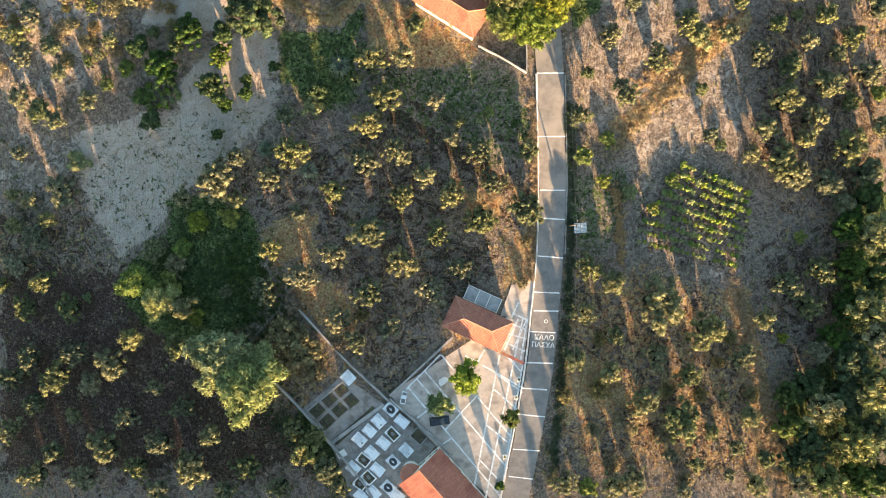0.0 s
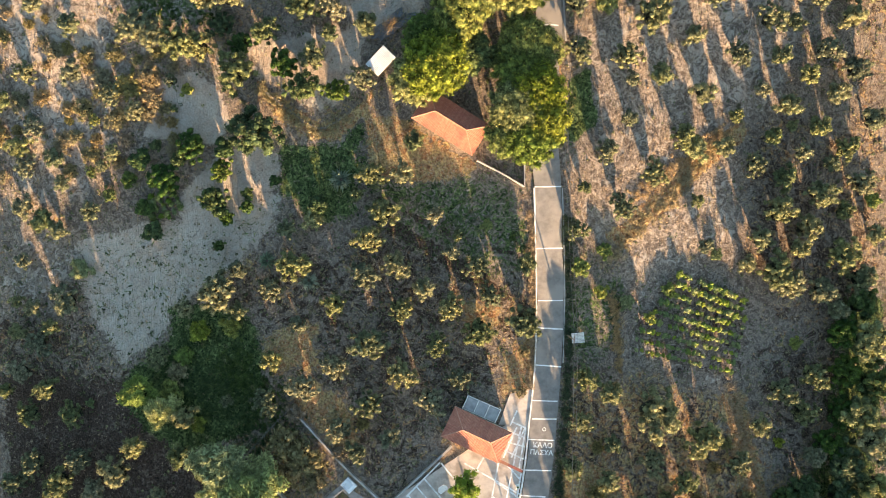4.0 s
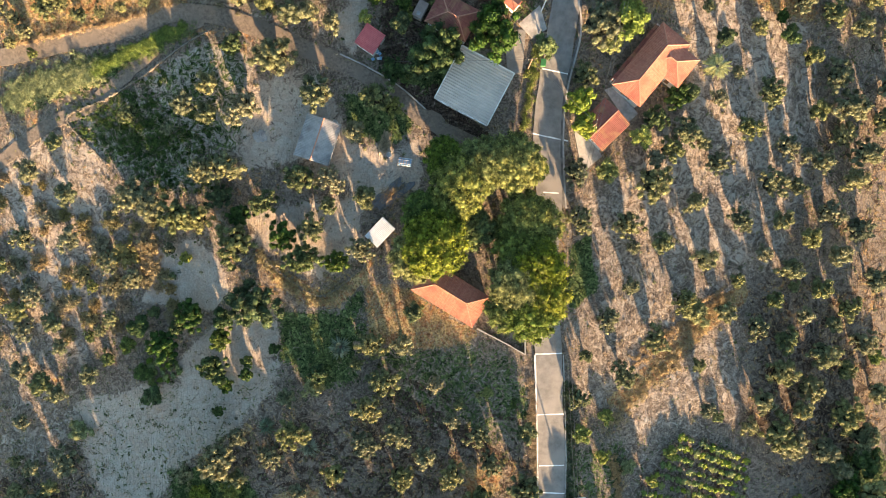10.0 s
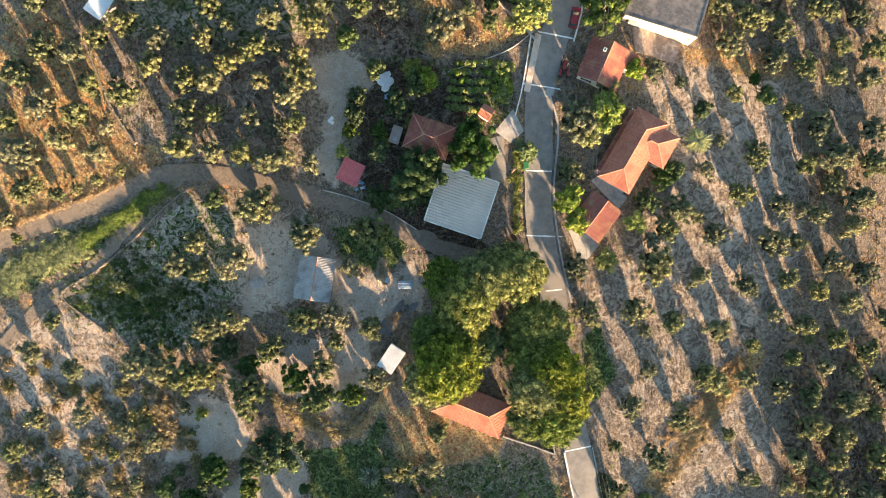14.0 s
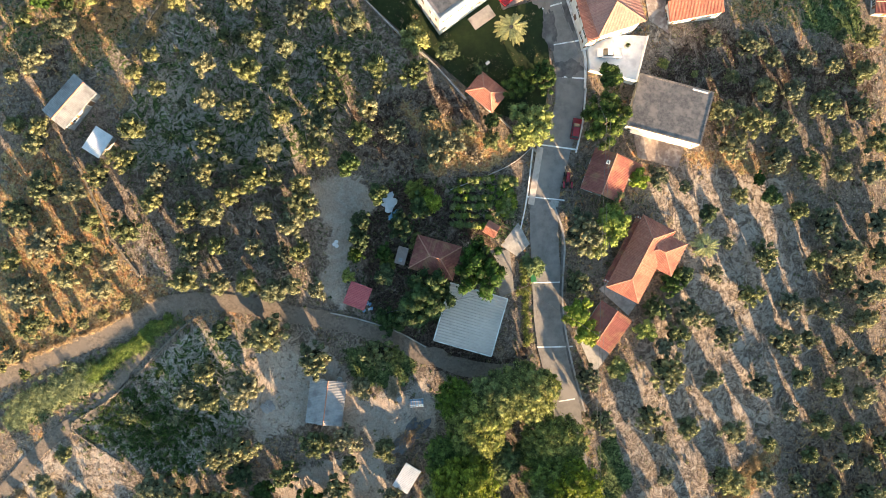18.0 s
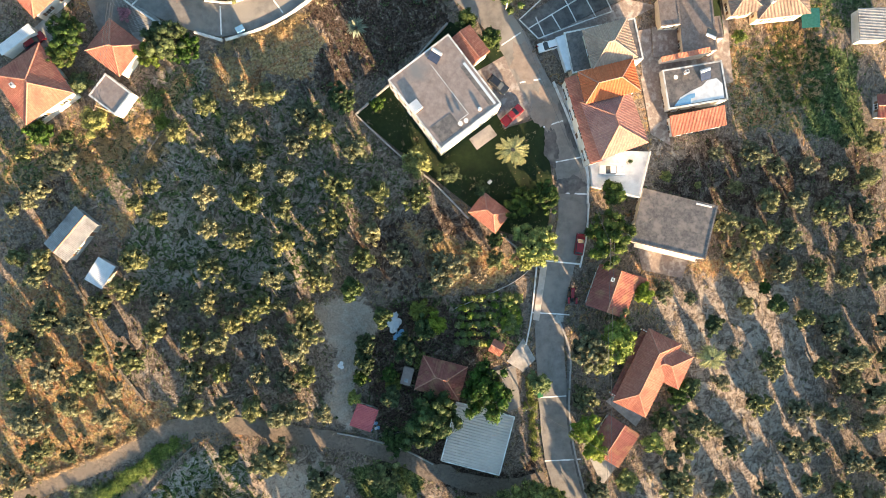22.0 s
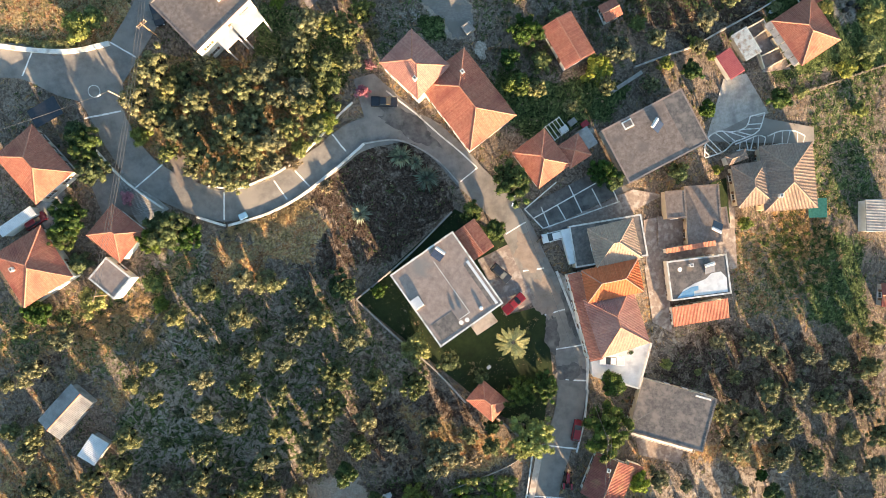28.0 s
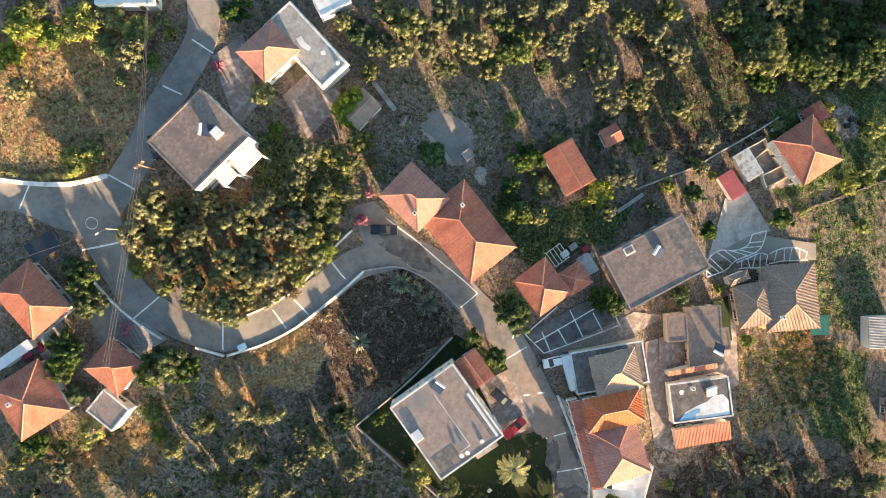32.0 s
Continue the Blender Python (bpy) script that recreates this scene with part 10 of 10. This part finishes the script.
part("net", Geo().box(-1.8, -1.9, 2.4, 1.8, 1.9, 2.44).out("net", "shade_net"), ob)
for sx in (-1.6, 1.6):
    for sy in (-1.2, 1.2):
        part("post", Geo().bar((sx, sy, -0.5), (sx, sy, 2.4), 0.04, 6).out("post", "steel"), ob)
px, py = -45.97, 194.11
ob = thing("tarpaulin", pose(px, py, gz(px, py) + 0.3, 0, 0, 19.1), "dark green tarpaulin stretched over a yard", "tarpaulin")
part("sheet", Geo().box(-2.6, -1.7, 1.9, 2.6, 1.7, 1.95).out("sheet", "dark_car"), ob)
for sx in (-2.5, 2.5):
    for sy in (-1.6, 1.6):
        part("post", Geo().bar((sx, sy, -0.8), (sx, sy, 1.9), 0.04, 6).out("post", "steel"), ob)
cx, cy = 27.78, 196.12
ob = thing("field_kitchen", pose(cx, cy, gz(cx, cy), 0, 0, 25), "open concrete frame of a small outdoor oven", "oven")
for q in ((-0.9, -0.9, 0.9, -0.7), (-0.9, 0.7, 0.9, 0.9), (-0.9, -0.7, -0.7, 0.7), (0.7, -0.7, 0.9, 0.7)):
    part("wall", Geo().box(q[0], q[1], -0.4, q[2], q[3], 1.0).out("wall", "concrete"), ob)
part("hearth", Geo().box(-0.7, -0.7, -0.4, 0.7, 0.7, 0.7).out("hearth", "concrete"), ob)
for x, y in ((19.90, 134.96), (16.70, 131.22)):
    ob = thing("crate", pose(x, y, gz(x, y), 0, 0, 30), "small white plastic crate lying on the soil", "crate", "crates")
    part("tub", Geo().box(-0.35, -0.25, 0, 0.35, 0.25, 0.3).out("tub", "tin_white"), ob)
    part("rim", Geo().box(-0.4, -0.3, 0.3, 0.4, 0.3, 0.35).out("rim", "tin_white"), ob)


# concrete tank beside the old house, washtubs and crates by the red shed
ob = thing("water_tank", pose(-3.7, 102.9, gz(-3.7, 102.9), 0, 0, 62), "flat-topped grey concrete water tank beside the old house", "water tank")
part("body", Geo().box(-1.55, -0.85, -0.6, 1.55, 0.85, 1.7).out("body", "concrete"), ob)
part("lid", Geo().box(-1.7, -1.0, 1.7, 1.7, 1.0, 1.85, 0.03).out("lid", "slab"), ob, "stained concrete lid")
part("hatch", Geo().box(-1.2, -0.4, 1.85, -0.5, 0.3, 1.93, 0.02).out("hatch", "tin"), ob)
rng_ = random.Random(12)
for k in range(16):
    x, y = -12.3 + rng_.uniform(-1.1, 0.9), 95.2 + rng_.uniform(-1.2, 1.4)
    ob = thing("crate", pose(x, y, gz(x, y), 0, 0, rng_.uniform(0, 90)), "blue plastic crate in the clutter beside the red shed" if k % 2 else "white plastic crate in the clutter beside the red shed", "crate", "crates by the red shed")
    mt_ = "blue_paint" if k % 2 else "tin_white"
    part("tub", Geo().box(-0.28, -0.2, -0.1, 0.28, 0.2, 0.28).out("tub", mt_), ob)
    for q in ((-0.32, -0.24, 0.32, -0.18), (-0.32, 0.18, 0.32, 0.24), (-0.32, -0.18, -0.26, 0.18), (0.26, -0.18, 0.32, 0.18)):
        part("rim", Geo().box(q[0], q[1], 0.28, q[2], q[3], 0.36).out("rim", mt_), ob)
for x, y in ((-15.8, 107.7), (-15.3, 108.1), (-15.4, 107.3)):
    ob = thing("tub", pose(x, y, gz(x, y)), "white plastic tub with a lid on the bare soil", "tub", "tubs on the soil")
    part("body", Geo().lathe([(0.3, -0.1), (0.36, 0.5), (0.34, 0.52)], 12).out("body", "tin_white"), ob)
    part("lid", Geo().lathe([(0.38, 0.5), (0.38, 0.55), (0.1, 0.58)], 12).out("lid", "tin_white"), ob)


# vine climbing over the store roof
ob = thing("climbing_vine", pose(10.0, 207.9, gz(10.0, 207.9), 0, 0, 35), "bright green vine covering half of a store roof", "vine")
rng_ = random.Random(8)
part("leaves", crown("vine", [(rng_.uniform(-3.4, 2.2), rng_.uniform(-0.4, 2.0), rng_.uniform(1.9, 3.0), rng_.uniform(0.45, 0.8)) for _ in range(44)] + [(-3.3 + rng_.uniform(-0.5, 0.7), rng_.uniform(-2.6, 0.4), rng_.uniform(1.4, 2.6), rng_.uniform(0.35, 0.6)) for _ in range(14)], 90, 0.26, "lime", 8, 0.6, 0.5, 1.1), ob)
part("stem", Geo().bar((-3.2, 1.6, -0.5), (-2.6, 1.0, 2.2), 0.09, 6).bar((-2.6, 1.0, 2.2), (0.5, 0.7, 2.7), 0.06, 6).out("stem", "bark"), ob)


# ---- grass, straw and weeds over the open ground ----
def tufts(name, n, weight, mt, label, size, seed, spread):
    """Small blades standing in clumps where the cover says they grow."""
    rng = np.random.default_rng(seed)
    x, y = rng.uniform(-104, 114, n * 6), rng.uniform(-58, 238, n * 6)
    keep = np.nonzero(rng.random(n * 6) < weight(x, y))[0][:n]
    x, y = x[keep], y[keep]
    free = np.ones(len(x), bool)
    for line, hw in CLEAR:
        for p in line[::2]:
            free &= np.hypot(x - p.x, y - p.y) > hw
    for cx, cy, c, s, a, b in PLOTS:
        u, v = (x - cx) * c + (y - cy) * s, -(x - cx) * s + (y - cy) * c
        free &= ~((np.abs(u) < a) & (np.abs(v) < b))
    free &= ~paved(x, y)
    x, y = x[free], y[free]
    z = ground(x, y) - 0.08
    V, F, k = [], [], 0
    for j in range(3):
        a = rng.uniform(0, 2 * np.pi, len(x))
        L = size * rng.uniform(0.5, 1.3, len(x))
        ox, oy = rng.normal(0, spread, len(x)), rng.normal(0, spread, len(x))
        bx, by = x + ox, y + oy
        dx, dy = np.cos(a), np.sin(a)
        w = 0.13 * L
        lean = rng.uniform(0.3, 0.9, len(x)) * L
        p0 = np.stack([bx - dy * w, by + dx * w, z], -1)
        p1 = np.stack([bx + dy * w, by - dx * w, z], -1)
        p2 = np.stack([bx + dx * lean, by + dy * lean, z + 0.06 + L * 0.34], -1)
        V.append(np.stack([p0, p1, p2], 1).reshape(-1, 3))
        F.append(np.arange(len(x) * 3).reshape(-1, 3) + k)
        k += len(x) * 3
    V, F = np.concatenate(V), np.concatenate(F)
    me_ = bpy.data.meshes.new(name)
    me_.from_pydata(V.tolist(), [], F.tolist())
    me_.materials.append(M[mt])
    tagged(new(name, me_), label, "grass", kind="stuff")


def grown(w, least, most, k):
    """How thick a growth stands: k 0 for weeds, 1 for dry grass; little of it on bare dust."""
    return (least + most * w[k]) * (1 - 0.8 * w[2]) * (1 - 0.6 * w[3] * k)


CLEAR = [(MAIN, 3.1), (smooth_line(WEST_ROAD), 3.2), (smooth_line(NORTH_ROAD), 3.0), (smooth_line(TRACK_A), 1.6)]
PLOTS = []
PAVED = [np.array(pts) for pts, _, mt, *_ in YARDS if mt != "lawn"] + [np.array(gp)]


def paved(x, y):
    """True where a place lies on a paved yard."""
    on = np.zeros(len(x), bool)
    for q in PAVED:
        inside = np.zeros(len(x), bool)
        for (ax, ay), (bx, by) in zip(q, np.roll(q, -1, 0)):
            if ay != by:
                inside ^= ((ay > y) != (by > y)) & (x < (bx - ax) * (y - ay) / (by - ay) + ax)
        on |= inside
    return on


for o in list(scene.objects):
    if o.parent is None and o.type == "EMPTY" and o.get("category") in ("house", "shed", "barn", "chapel", "annexe", "store", "gazebo", "porch"):
        w = [c for c in o.children if c.name.startswith("wall")][0]
        a_ = o.matrix_world.to_euler().z
        PLOTS.append((o.location.x, o.location.y, math.cos(a_), math.sin(a_), max(abs(q.co.x) for q in w.data.vertices) + 0.2, max(abs(q.co.y) for q in w.data.vertices) + 0.2))
for pts, *_ in YARDS:
    cx, cy = sum(p[0] for p in pts) / 4, sum(p[1] for p in pts) / 4
    r = min(math.hypot(p[0] - cx, p[1] - cy) for p in pts) * 0.75
    PLOTS.append((cx, cy, 1, 0, r, r))
tufts("dry_grass", 80000, lambda x, y: grown(covers(x, y), 0.02, 0.9, 1), "drygrass", "pale dry grass and straw over the soil", 0.42, 1, 0.3)
tufts("weeds", 52000, lambda x, y: grown(covers(x, y), 0.04, 0.94, 0), "weed", "low green weeds over the soil", 0.5, 2, 0.32)


# ---- groves added out of view round the valley, partly to shade its edges ----
def far_grove(n, seed, plot=None, size=(1.5, 2.8)):
    """Olive trees all round the place as one joined growth: trunks, near-black cores that paint the inner shade, and
    leaf sprays.
    """
    rng = np.random.default_rng(seed)
    x, y = rng.uniform(-260, 270, n * 3), rng.uniform(-230, 400, n * 3)
    out = (x < -112) | (x > 122) | (y < -68) | (y > 248)
    x, y = x[out][:n], y[out][:n]
    if plot:
        x, y = rng.uniform(plot[0], plot[1], n), rng.uniform(plot[2], plot[3], n)
    V, F, S, k = [], [], [], 0
    prism = [(0, 1, 4, 3), (1, 2, 5, 4), (2, 0, 3, 5)]
    for a, b in zip(x, y):
        z, R = gz(a, b) - 0.1, rng.uniform(*size)
        V.append(np.array([(a + r * math.cos(t), b + r * math.sin(t), z + h) for h, r in ((-0.3, 0.25), (R, 0.15)) for t in (0, 2.1, 4.2)]))
        F += [tuple(i + k for i in f) for f in prism]
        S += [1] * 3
        k += 6
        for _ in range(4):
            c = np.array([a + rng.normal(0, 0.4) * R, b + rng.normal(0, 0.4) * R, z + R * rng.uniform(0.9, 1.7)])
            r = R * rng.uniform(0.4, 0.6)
            # core in the near-black slot: inner shade as colour
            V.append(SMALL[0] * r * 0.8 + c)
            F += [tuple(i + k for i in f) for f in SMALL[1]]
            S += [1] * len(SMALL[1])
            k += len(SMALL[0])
            m = 17
            d = rng.normal(size=(m, 3))
            d[:, 2] += 0.4
            d /= np.linalg.norm(d, axis=1)[:, None]
            q, t = c + d * r, d * 0.5 + rng.normal(0, 0.7, (m, 3))
            t /= np.linalg.norm(t, axis=1)[:, None]
            w = np.cross(t, d + 0.3)
            V.append(np.stack([q - t * 0.25 - w * 0.2, q - t * 0.25 + w * 0.2, q + t * 0.45], 1).reshape(-1, 3))
            F += [tuple(i) for i in (np.arange(m * 3).reshape(-1, 3) + k)]
            S += [0] * m
            k += m * 3
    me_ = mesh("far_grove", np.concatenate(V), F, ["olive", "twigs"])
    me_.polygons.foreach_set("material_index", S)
    tagged(new("far_grove", me_), "olive groves added on the unseen slopes around the village", "grove", kind="stuff")


far_grove(1100, 5)
far_grove(420, 15, (-260, -114, -40, 400))
far_grove(420, 16, (126, 270, -40, 400))
far_grove(260, 17, (-112, 122, 252, 400))
# unseen belt of trees added to the south-west to shade the lower grove
far_grove(260, 6, (-150, 0, -98, -62), (1.9, 2.9))


# ---- loose stones of the field walls ----
rng = np.random.default_rng(77)
for pts, hw, hh, mt, lab in KERBS:
    if mt != "stone":
        continue
    ln = smooth_line(pts, 0.3)
    V, F, k = [], [], 0
    for p in ln:
        for _ in range(2):
            x, y = p.x + rng.normal(0, 0.22), p.y + rng.normal(0, 0.22)
            r = 0.07 + 0.2 * rng.random() ** 2
            v = SMALL[0] * r * rng.uniform(0.65, 1.3, (1, 3)) * (1 + rng.normal(0, 0.12, (len(SMALL[0]), 1)))
            V.append(v + np.array([x, y, gz(x, y) + rng.uniform(0.0, hh)]))
            F += (SMALL[1] + k).tolist()
            k += len(v)
    tagged(new("stone_row", mesh("stone_row", np.concatenate(V), F, "stone")), "loose grey field stones along the low wall", "stone wall", kind="stuff")


# ---- scrub, verges and grassy banks ----
def clumps(name, cs, leaves, size, mt, label, seed, flat=0.6, long=1.0):
    """Small bushes as one sheet of growth: centres x, y and radius."""
    rng = np.random.default_rng(seed)
    n = len(cs)
    if not n:
        return
    c = np.repeat(cs, leaves, 0)
    d = rng.normal(size=(n * leaves, 3))
    d[:, 2] = np.abs(d[:, 2]) + 0.15
    d /= np.linalg.norm(d, axis=1)[:, None]
    r = c[:, 2:3] * rng.uniform(0.55, 1.05, (n * leaves, 1))
    q = np.stack([c[:, 0], c[:, 1], ground(c[:, 0], c[:, 1]) - 0.05], -1) + d * r * np.array([1, 1, flat])
    nrm = d + rng.normal(0, 0.6, d.shape)
    nrm /= np.linalg.norm(nrm, axis=1)[:, None]
    t = np.cross(nrm, rng.normal(size=d.shape))
    t /= np.linalg.norm(t, axis=1)[:, None]
    b = np.cross(nrm, t)
    s = size * rng.uniform(0.6, 1.4, (n * leaves, 1))
    V = np.stack([q - t * s * 0.4 * long - b * s * 0.3 / long, q - t * s * 0.4 * long + b * s * 0.3 / long, q + t * s * 0.6 * long], 1).reshape(-1, 3)
    me_ = bpy.data.meshes.new(name)
    me_.from_pydata(V.tolist(), [], np.arange(len(V)).reshape(-1, 3).tolist())
    me_.materials.append(M[mt])
    tagged(new(name, me_), label, "scrub", kind="stuff")


def allowed(x, y, gap=0.0):
    ok = np.ones(len(x), bool)
    for line, hw in CLEAR:
        for p in line:
            ok &= np.hypot(x - p.x, y - p.y) > hw - 0.35 + gap
    for cx, cy, c, s, a, b in PLOTS:
        u, v = (x - cx) * c + (y - cy) * s, -(x - cx) * s + (y - cy) * c
        ok &= ~((np.abs(u) < a) & (np.abs(v) < b))
    return ok & ~paved(x, y)


def scatter(n, weight, rmin, rmax, seed):
    rng = np.random.default_rng(seed)
    x, y = rng.uniform(-106, 116, n * 8), rng.uniform(-60, 240, n * 8)
    k = np.nonzero(rng.random(n * 8) < weight(x, y))[0][:n]
    x, y = x[k], y[k]
    ok = allowed(x, y)
    r = rmin + (rmax - rmin) * rng.random(len(x)) ** 2
    return np.stack([x, y, r], -1)[ok]


def along(pts, width, per_metre, rmin, rmax, seed):
    rng = np.random.default_rng(seed)
    ln = smooth_line(pts, 0.5)
    n = int(len(ln) * 0.5 * per_metre)
    k = rng.integers(0, len(ln), n)
    base = np.array([[ln[i].x, ln[i].y] for i in k]) + rng.normal(0, width / 2, (n, 2))
    r = rmin + (rmax - rmin) * rng.random(n) ** 1.5
    ok = allowed(base[:, 0], base[:, 1], 0.25)
    return np.concatenate([base, r[:, None]], 1)[ok]


clumps("weed_scrub", scatter(4000, lambda x, y: grown(covers(x, y), 0.05, 0.95, 0), 0.2, 0.7, 5), 30, 0.24, "weed", "low green weeds and seedlings between the trees", 5)
clumps("dry_scrub", scatter(3400, lambda x, y: grown(covers(x, y), 0.06, 0.94, 1), 0.2, 0.7, 6), 34, 0.19, "drygrass", "bushy dry grass and thistles between the trees", 6, 0.45, 2.0)
clumps("mixed_scrub", scatter(2200, lambda x, y: 0.35 * (1 - 0.8 * covers(x, y)[2]), 0.25, 0.9, 7), 40, 0.26, "wood_leaf", "small ragged shrubs among the groves", 7)
clumps("twig_scrub", scatter(1800, lambda x, y: 0.10 + 0.3 * covers(x, y)[1], 0.2, 0.7, 8), 26, 0.24, "deadwood", "brown dead brush and cut twigs", 8, 0.5, 2.0)
BANKS = (
    (((-54.05, 0.12), (-47.86, -5.81), (-41.79, -11.69), (-37.00, -17.56)), 7.5, 22, "weed"),
    (((-45.37, 0.12), (-40.54, -5.77), (-34.57, -11.64)), 4.5, 18, "weed"),
    (((-71.36, 84.60), (-66.86, 81.75), (-61.19, 78.87), (-56.12, 76.00)), 6.0, 12, "weed"),
    (((-64.15, 86.64), (-59.73, 83.26), (-55.30, 79.88)), 6.0, 9, "weed"),
    (((36.98, 188.77), (42.86, 191.82), (52.14, 195.36), (60.12, 197.11)), 6.0, 14, "weed"),
    (((84.12, 153.40), (85.11, 145.22), (82.31, 136.72)), 7.0, 16, "weed"),
    (((80.39, 151.91), (88.12, 149.16), (88.08, 138.88)), 5.0, 9, "drygrass"),
    (((34.28, 19.81), (40.09, 26.19), (47.16, 32.64), (53.04, 39.66), (58.93, 46.70)), 2.0, 9, "drygrass"),
    (((-37.37, 55.96), (-31.55, 51.10), (-25.36, 46.88), (-19.66, 49.48)), 1.4, 10, "drygrass"),
    (((18.44, -6.89), (18.62, 0.12), (18.91, 7.08), (18.56, 16.25), (18.03, 29.79)), 0.9, 8, "drygrass"),
    (((-84.44, 97.74), (-72.01, 99.75), (-59.85, 102.08), (-51.22, 104.98)), 1.3, 9, "drygrass"),
    (((-79.31, 90.27), (-70.04, 93.80), (-59.06, 95.84), (-48.93, 100.20)), 1.6, 12, "bush"),
    (((61.59, -7.04), (65.58, -23.90), (69.47, -38.47), (73.28, -53.08)), 2.4, 8, "drygrass"),
    (((35.39, 12.92), (36.36, 5.96), (37.08, -2.23)), 1.2, 9, "drygrass"),
    (((-44.03, 149.22), (-38.30, 154.02), (-33.89, 158.03)), 1.8, 10, "drygrass"),
    (((-55.66, 155.89), (-45.93, 157.11), (-36.67, 160.50)), 2.6, 9, "drygrass"),
    (((-18.33, 174.70), (-12.68, 175.65), (-7.40, 177.20)), 1.5, 8, "drygrass"),
    (((-51.20, 207.78), (-45.92, 206.08), (-39.54, 204.76)), 0.9, 9, "bush"),
    (((22.37, -47.89), (23.57, -37.41), (24.75, -23.34), (25.88, -11.59), (26.37, 0.12), (26.35, 16.30), (25.64, 29.87)), 1.2, 7, "weed"),
    (((-35.86, -34.09), (-28.68, -41.02), (-21.55, -47.91), (-18.01, -51.57)), 3.6, 16, "weed"),
    (((17.12, 91.27), (19.42, 96.43), (17.79, 87.66), (16.74, 80.98)), 0.8, 8, "bush"),
    (((-21.32, 168.23), (-14.17, 168.86), (-6.72, 171.00)), 1.5, 9, "drygrass"),
    (((38.82, 32.49), (48.51, 39.48), (59.68, 47.49)), 1.8, 8, "drygrass"),
)
for k, (pts, w, dens, mt) in enumerate(BANKS):
    nm, lab = {"drygrass": ("dry_grass_bank", "bank of tall golden dry grass"), "bush": ("verge_growth", "strip of fresh green growth beside the way"), "weed": ("weed_verge", "dense green weeds along the edge")}[mt]
    clumps(nm, along(pts, w, dens, 0.35, 0.85, 40 + k), 38, 0.25, mt, lab, 60 + k, 0.85, 2.0)
for k, (pts, w, dens) in enumerate(((((-86.5, 87.2), (-83.2, 89.6), (-79.2, 90.6), (-75.5, 91.0), (-71.5, 92.0), (-68.6, 92.6)), 2.6, 34), (((-68.6, 92.6), (-65.4, 94.0), (-60.9, 96.0), (-55.7, 98.1), (-50.5, 100.2)), 1.1, 22))):
    clumps("tall_grass", along(pts, w, dens, 0.4, 0.95, 140 + k), 46, 0.34, "tallg", "strip of tall yellow-green grass between two tracks", 160 + k, 1.0, 2.4)
rng = np.random.default_rng(91)
corner = np.array([(rng.uniform(-75, -44), rng.uniform(68, 98), 0.3 + 0.75 * rng.random() ** 2) for _ in range(620)])
PATCH = np.array([(-75.5, 82.8), (-61.5, 90.0), (-47.5, 98.0), (-42.5, 97.0), (-45.5, 76.0), (-44.8, 69.0), (-57.0, 68.0), (-66.0, 74.6)])
inside = np.zeros(len(corner), bool)
for (ax, ay), (bx, by) in zip(PATCH, np.roll(PATCH, -1, 0)):
    inside ^= ((ay > corner[:, 1]) != (by > corner[:, 1])) & (corner[:, 0] < (bx - ax) * (corner[:, 1] - ay) / (by - ay) + ax)
thick = np.clip(1.15 - np.hypot(corner[:, 0] + 58, corner[:, 1] - 78) / 18 + 0.9 * (soft_noise(corner[:, 0], corner[:, 1], 3.0, 15) - 0.5), 0.06, 1)
clumps("corner_growth", corner[inside & (rng.random(len(corner)) < thick)], 90, 0.26, "citrus", "dark low bushes and weeds in a walled corner", 170, 0.8)
rng = np.random.default_rng(92)
beds = [(-26.1, -33.5), (-23.6, -31.3), (-21.2, -29.3), (-24.1, -35.8), (-21.5, -33.4), (-19.0, -31.4), (-5.0, -38.7)]
clumps("grave_weeds", np.array([(x + rng.normal(0, 0.6), y + rng.normal(0, 0.6), rng.uniform(0.12, 0.42)) for x, y in beds for _ in range(9)]), 34, 0.16, "weed", "small weeds on the soil of the grave beds", 171, 0.7)
clumps("grave_straw", np.array([(x + rng.normal(0, 0.7), y + rng.normal(0, 0.7), rng.uniform(0.12, 0.38)) for x, y in beds for _ in range(6)]), 30, 0.16, "deadwood", "dry weeds on the soil of the grave beds", 172, 0.7)
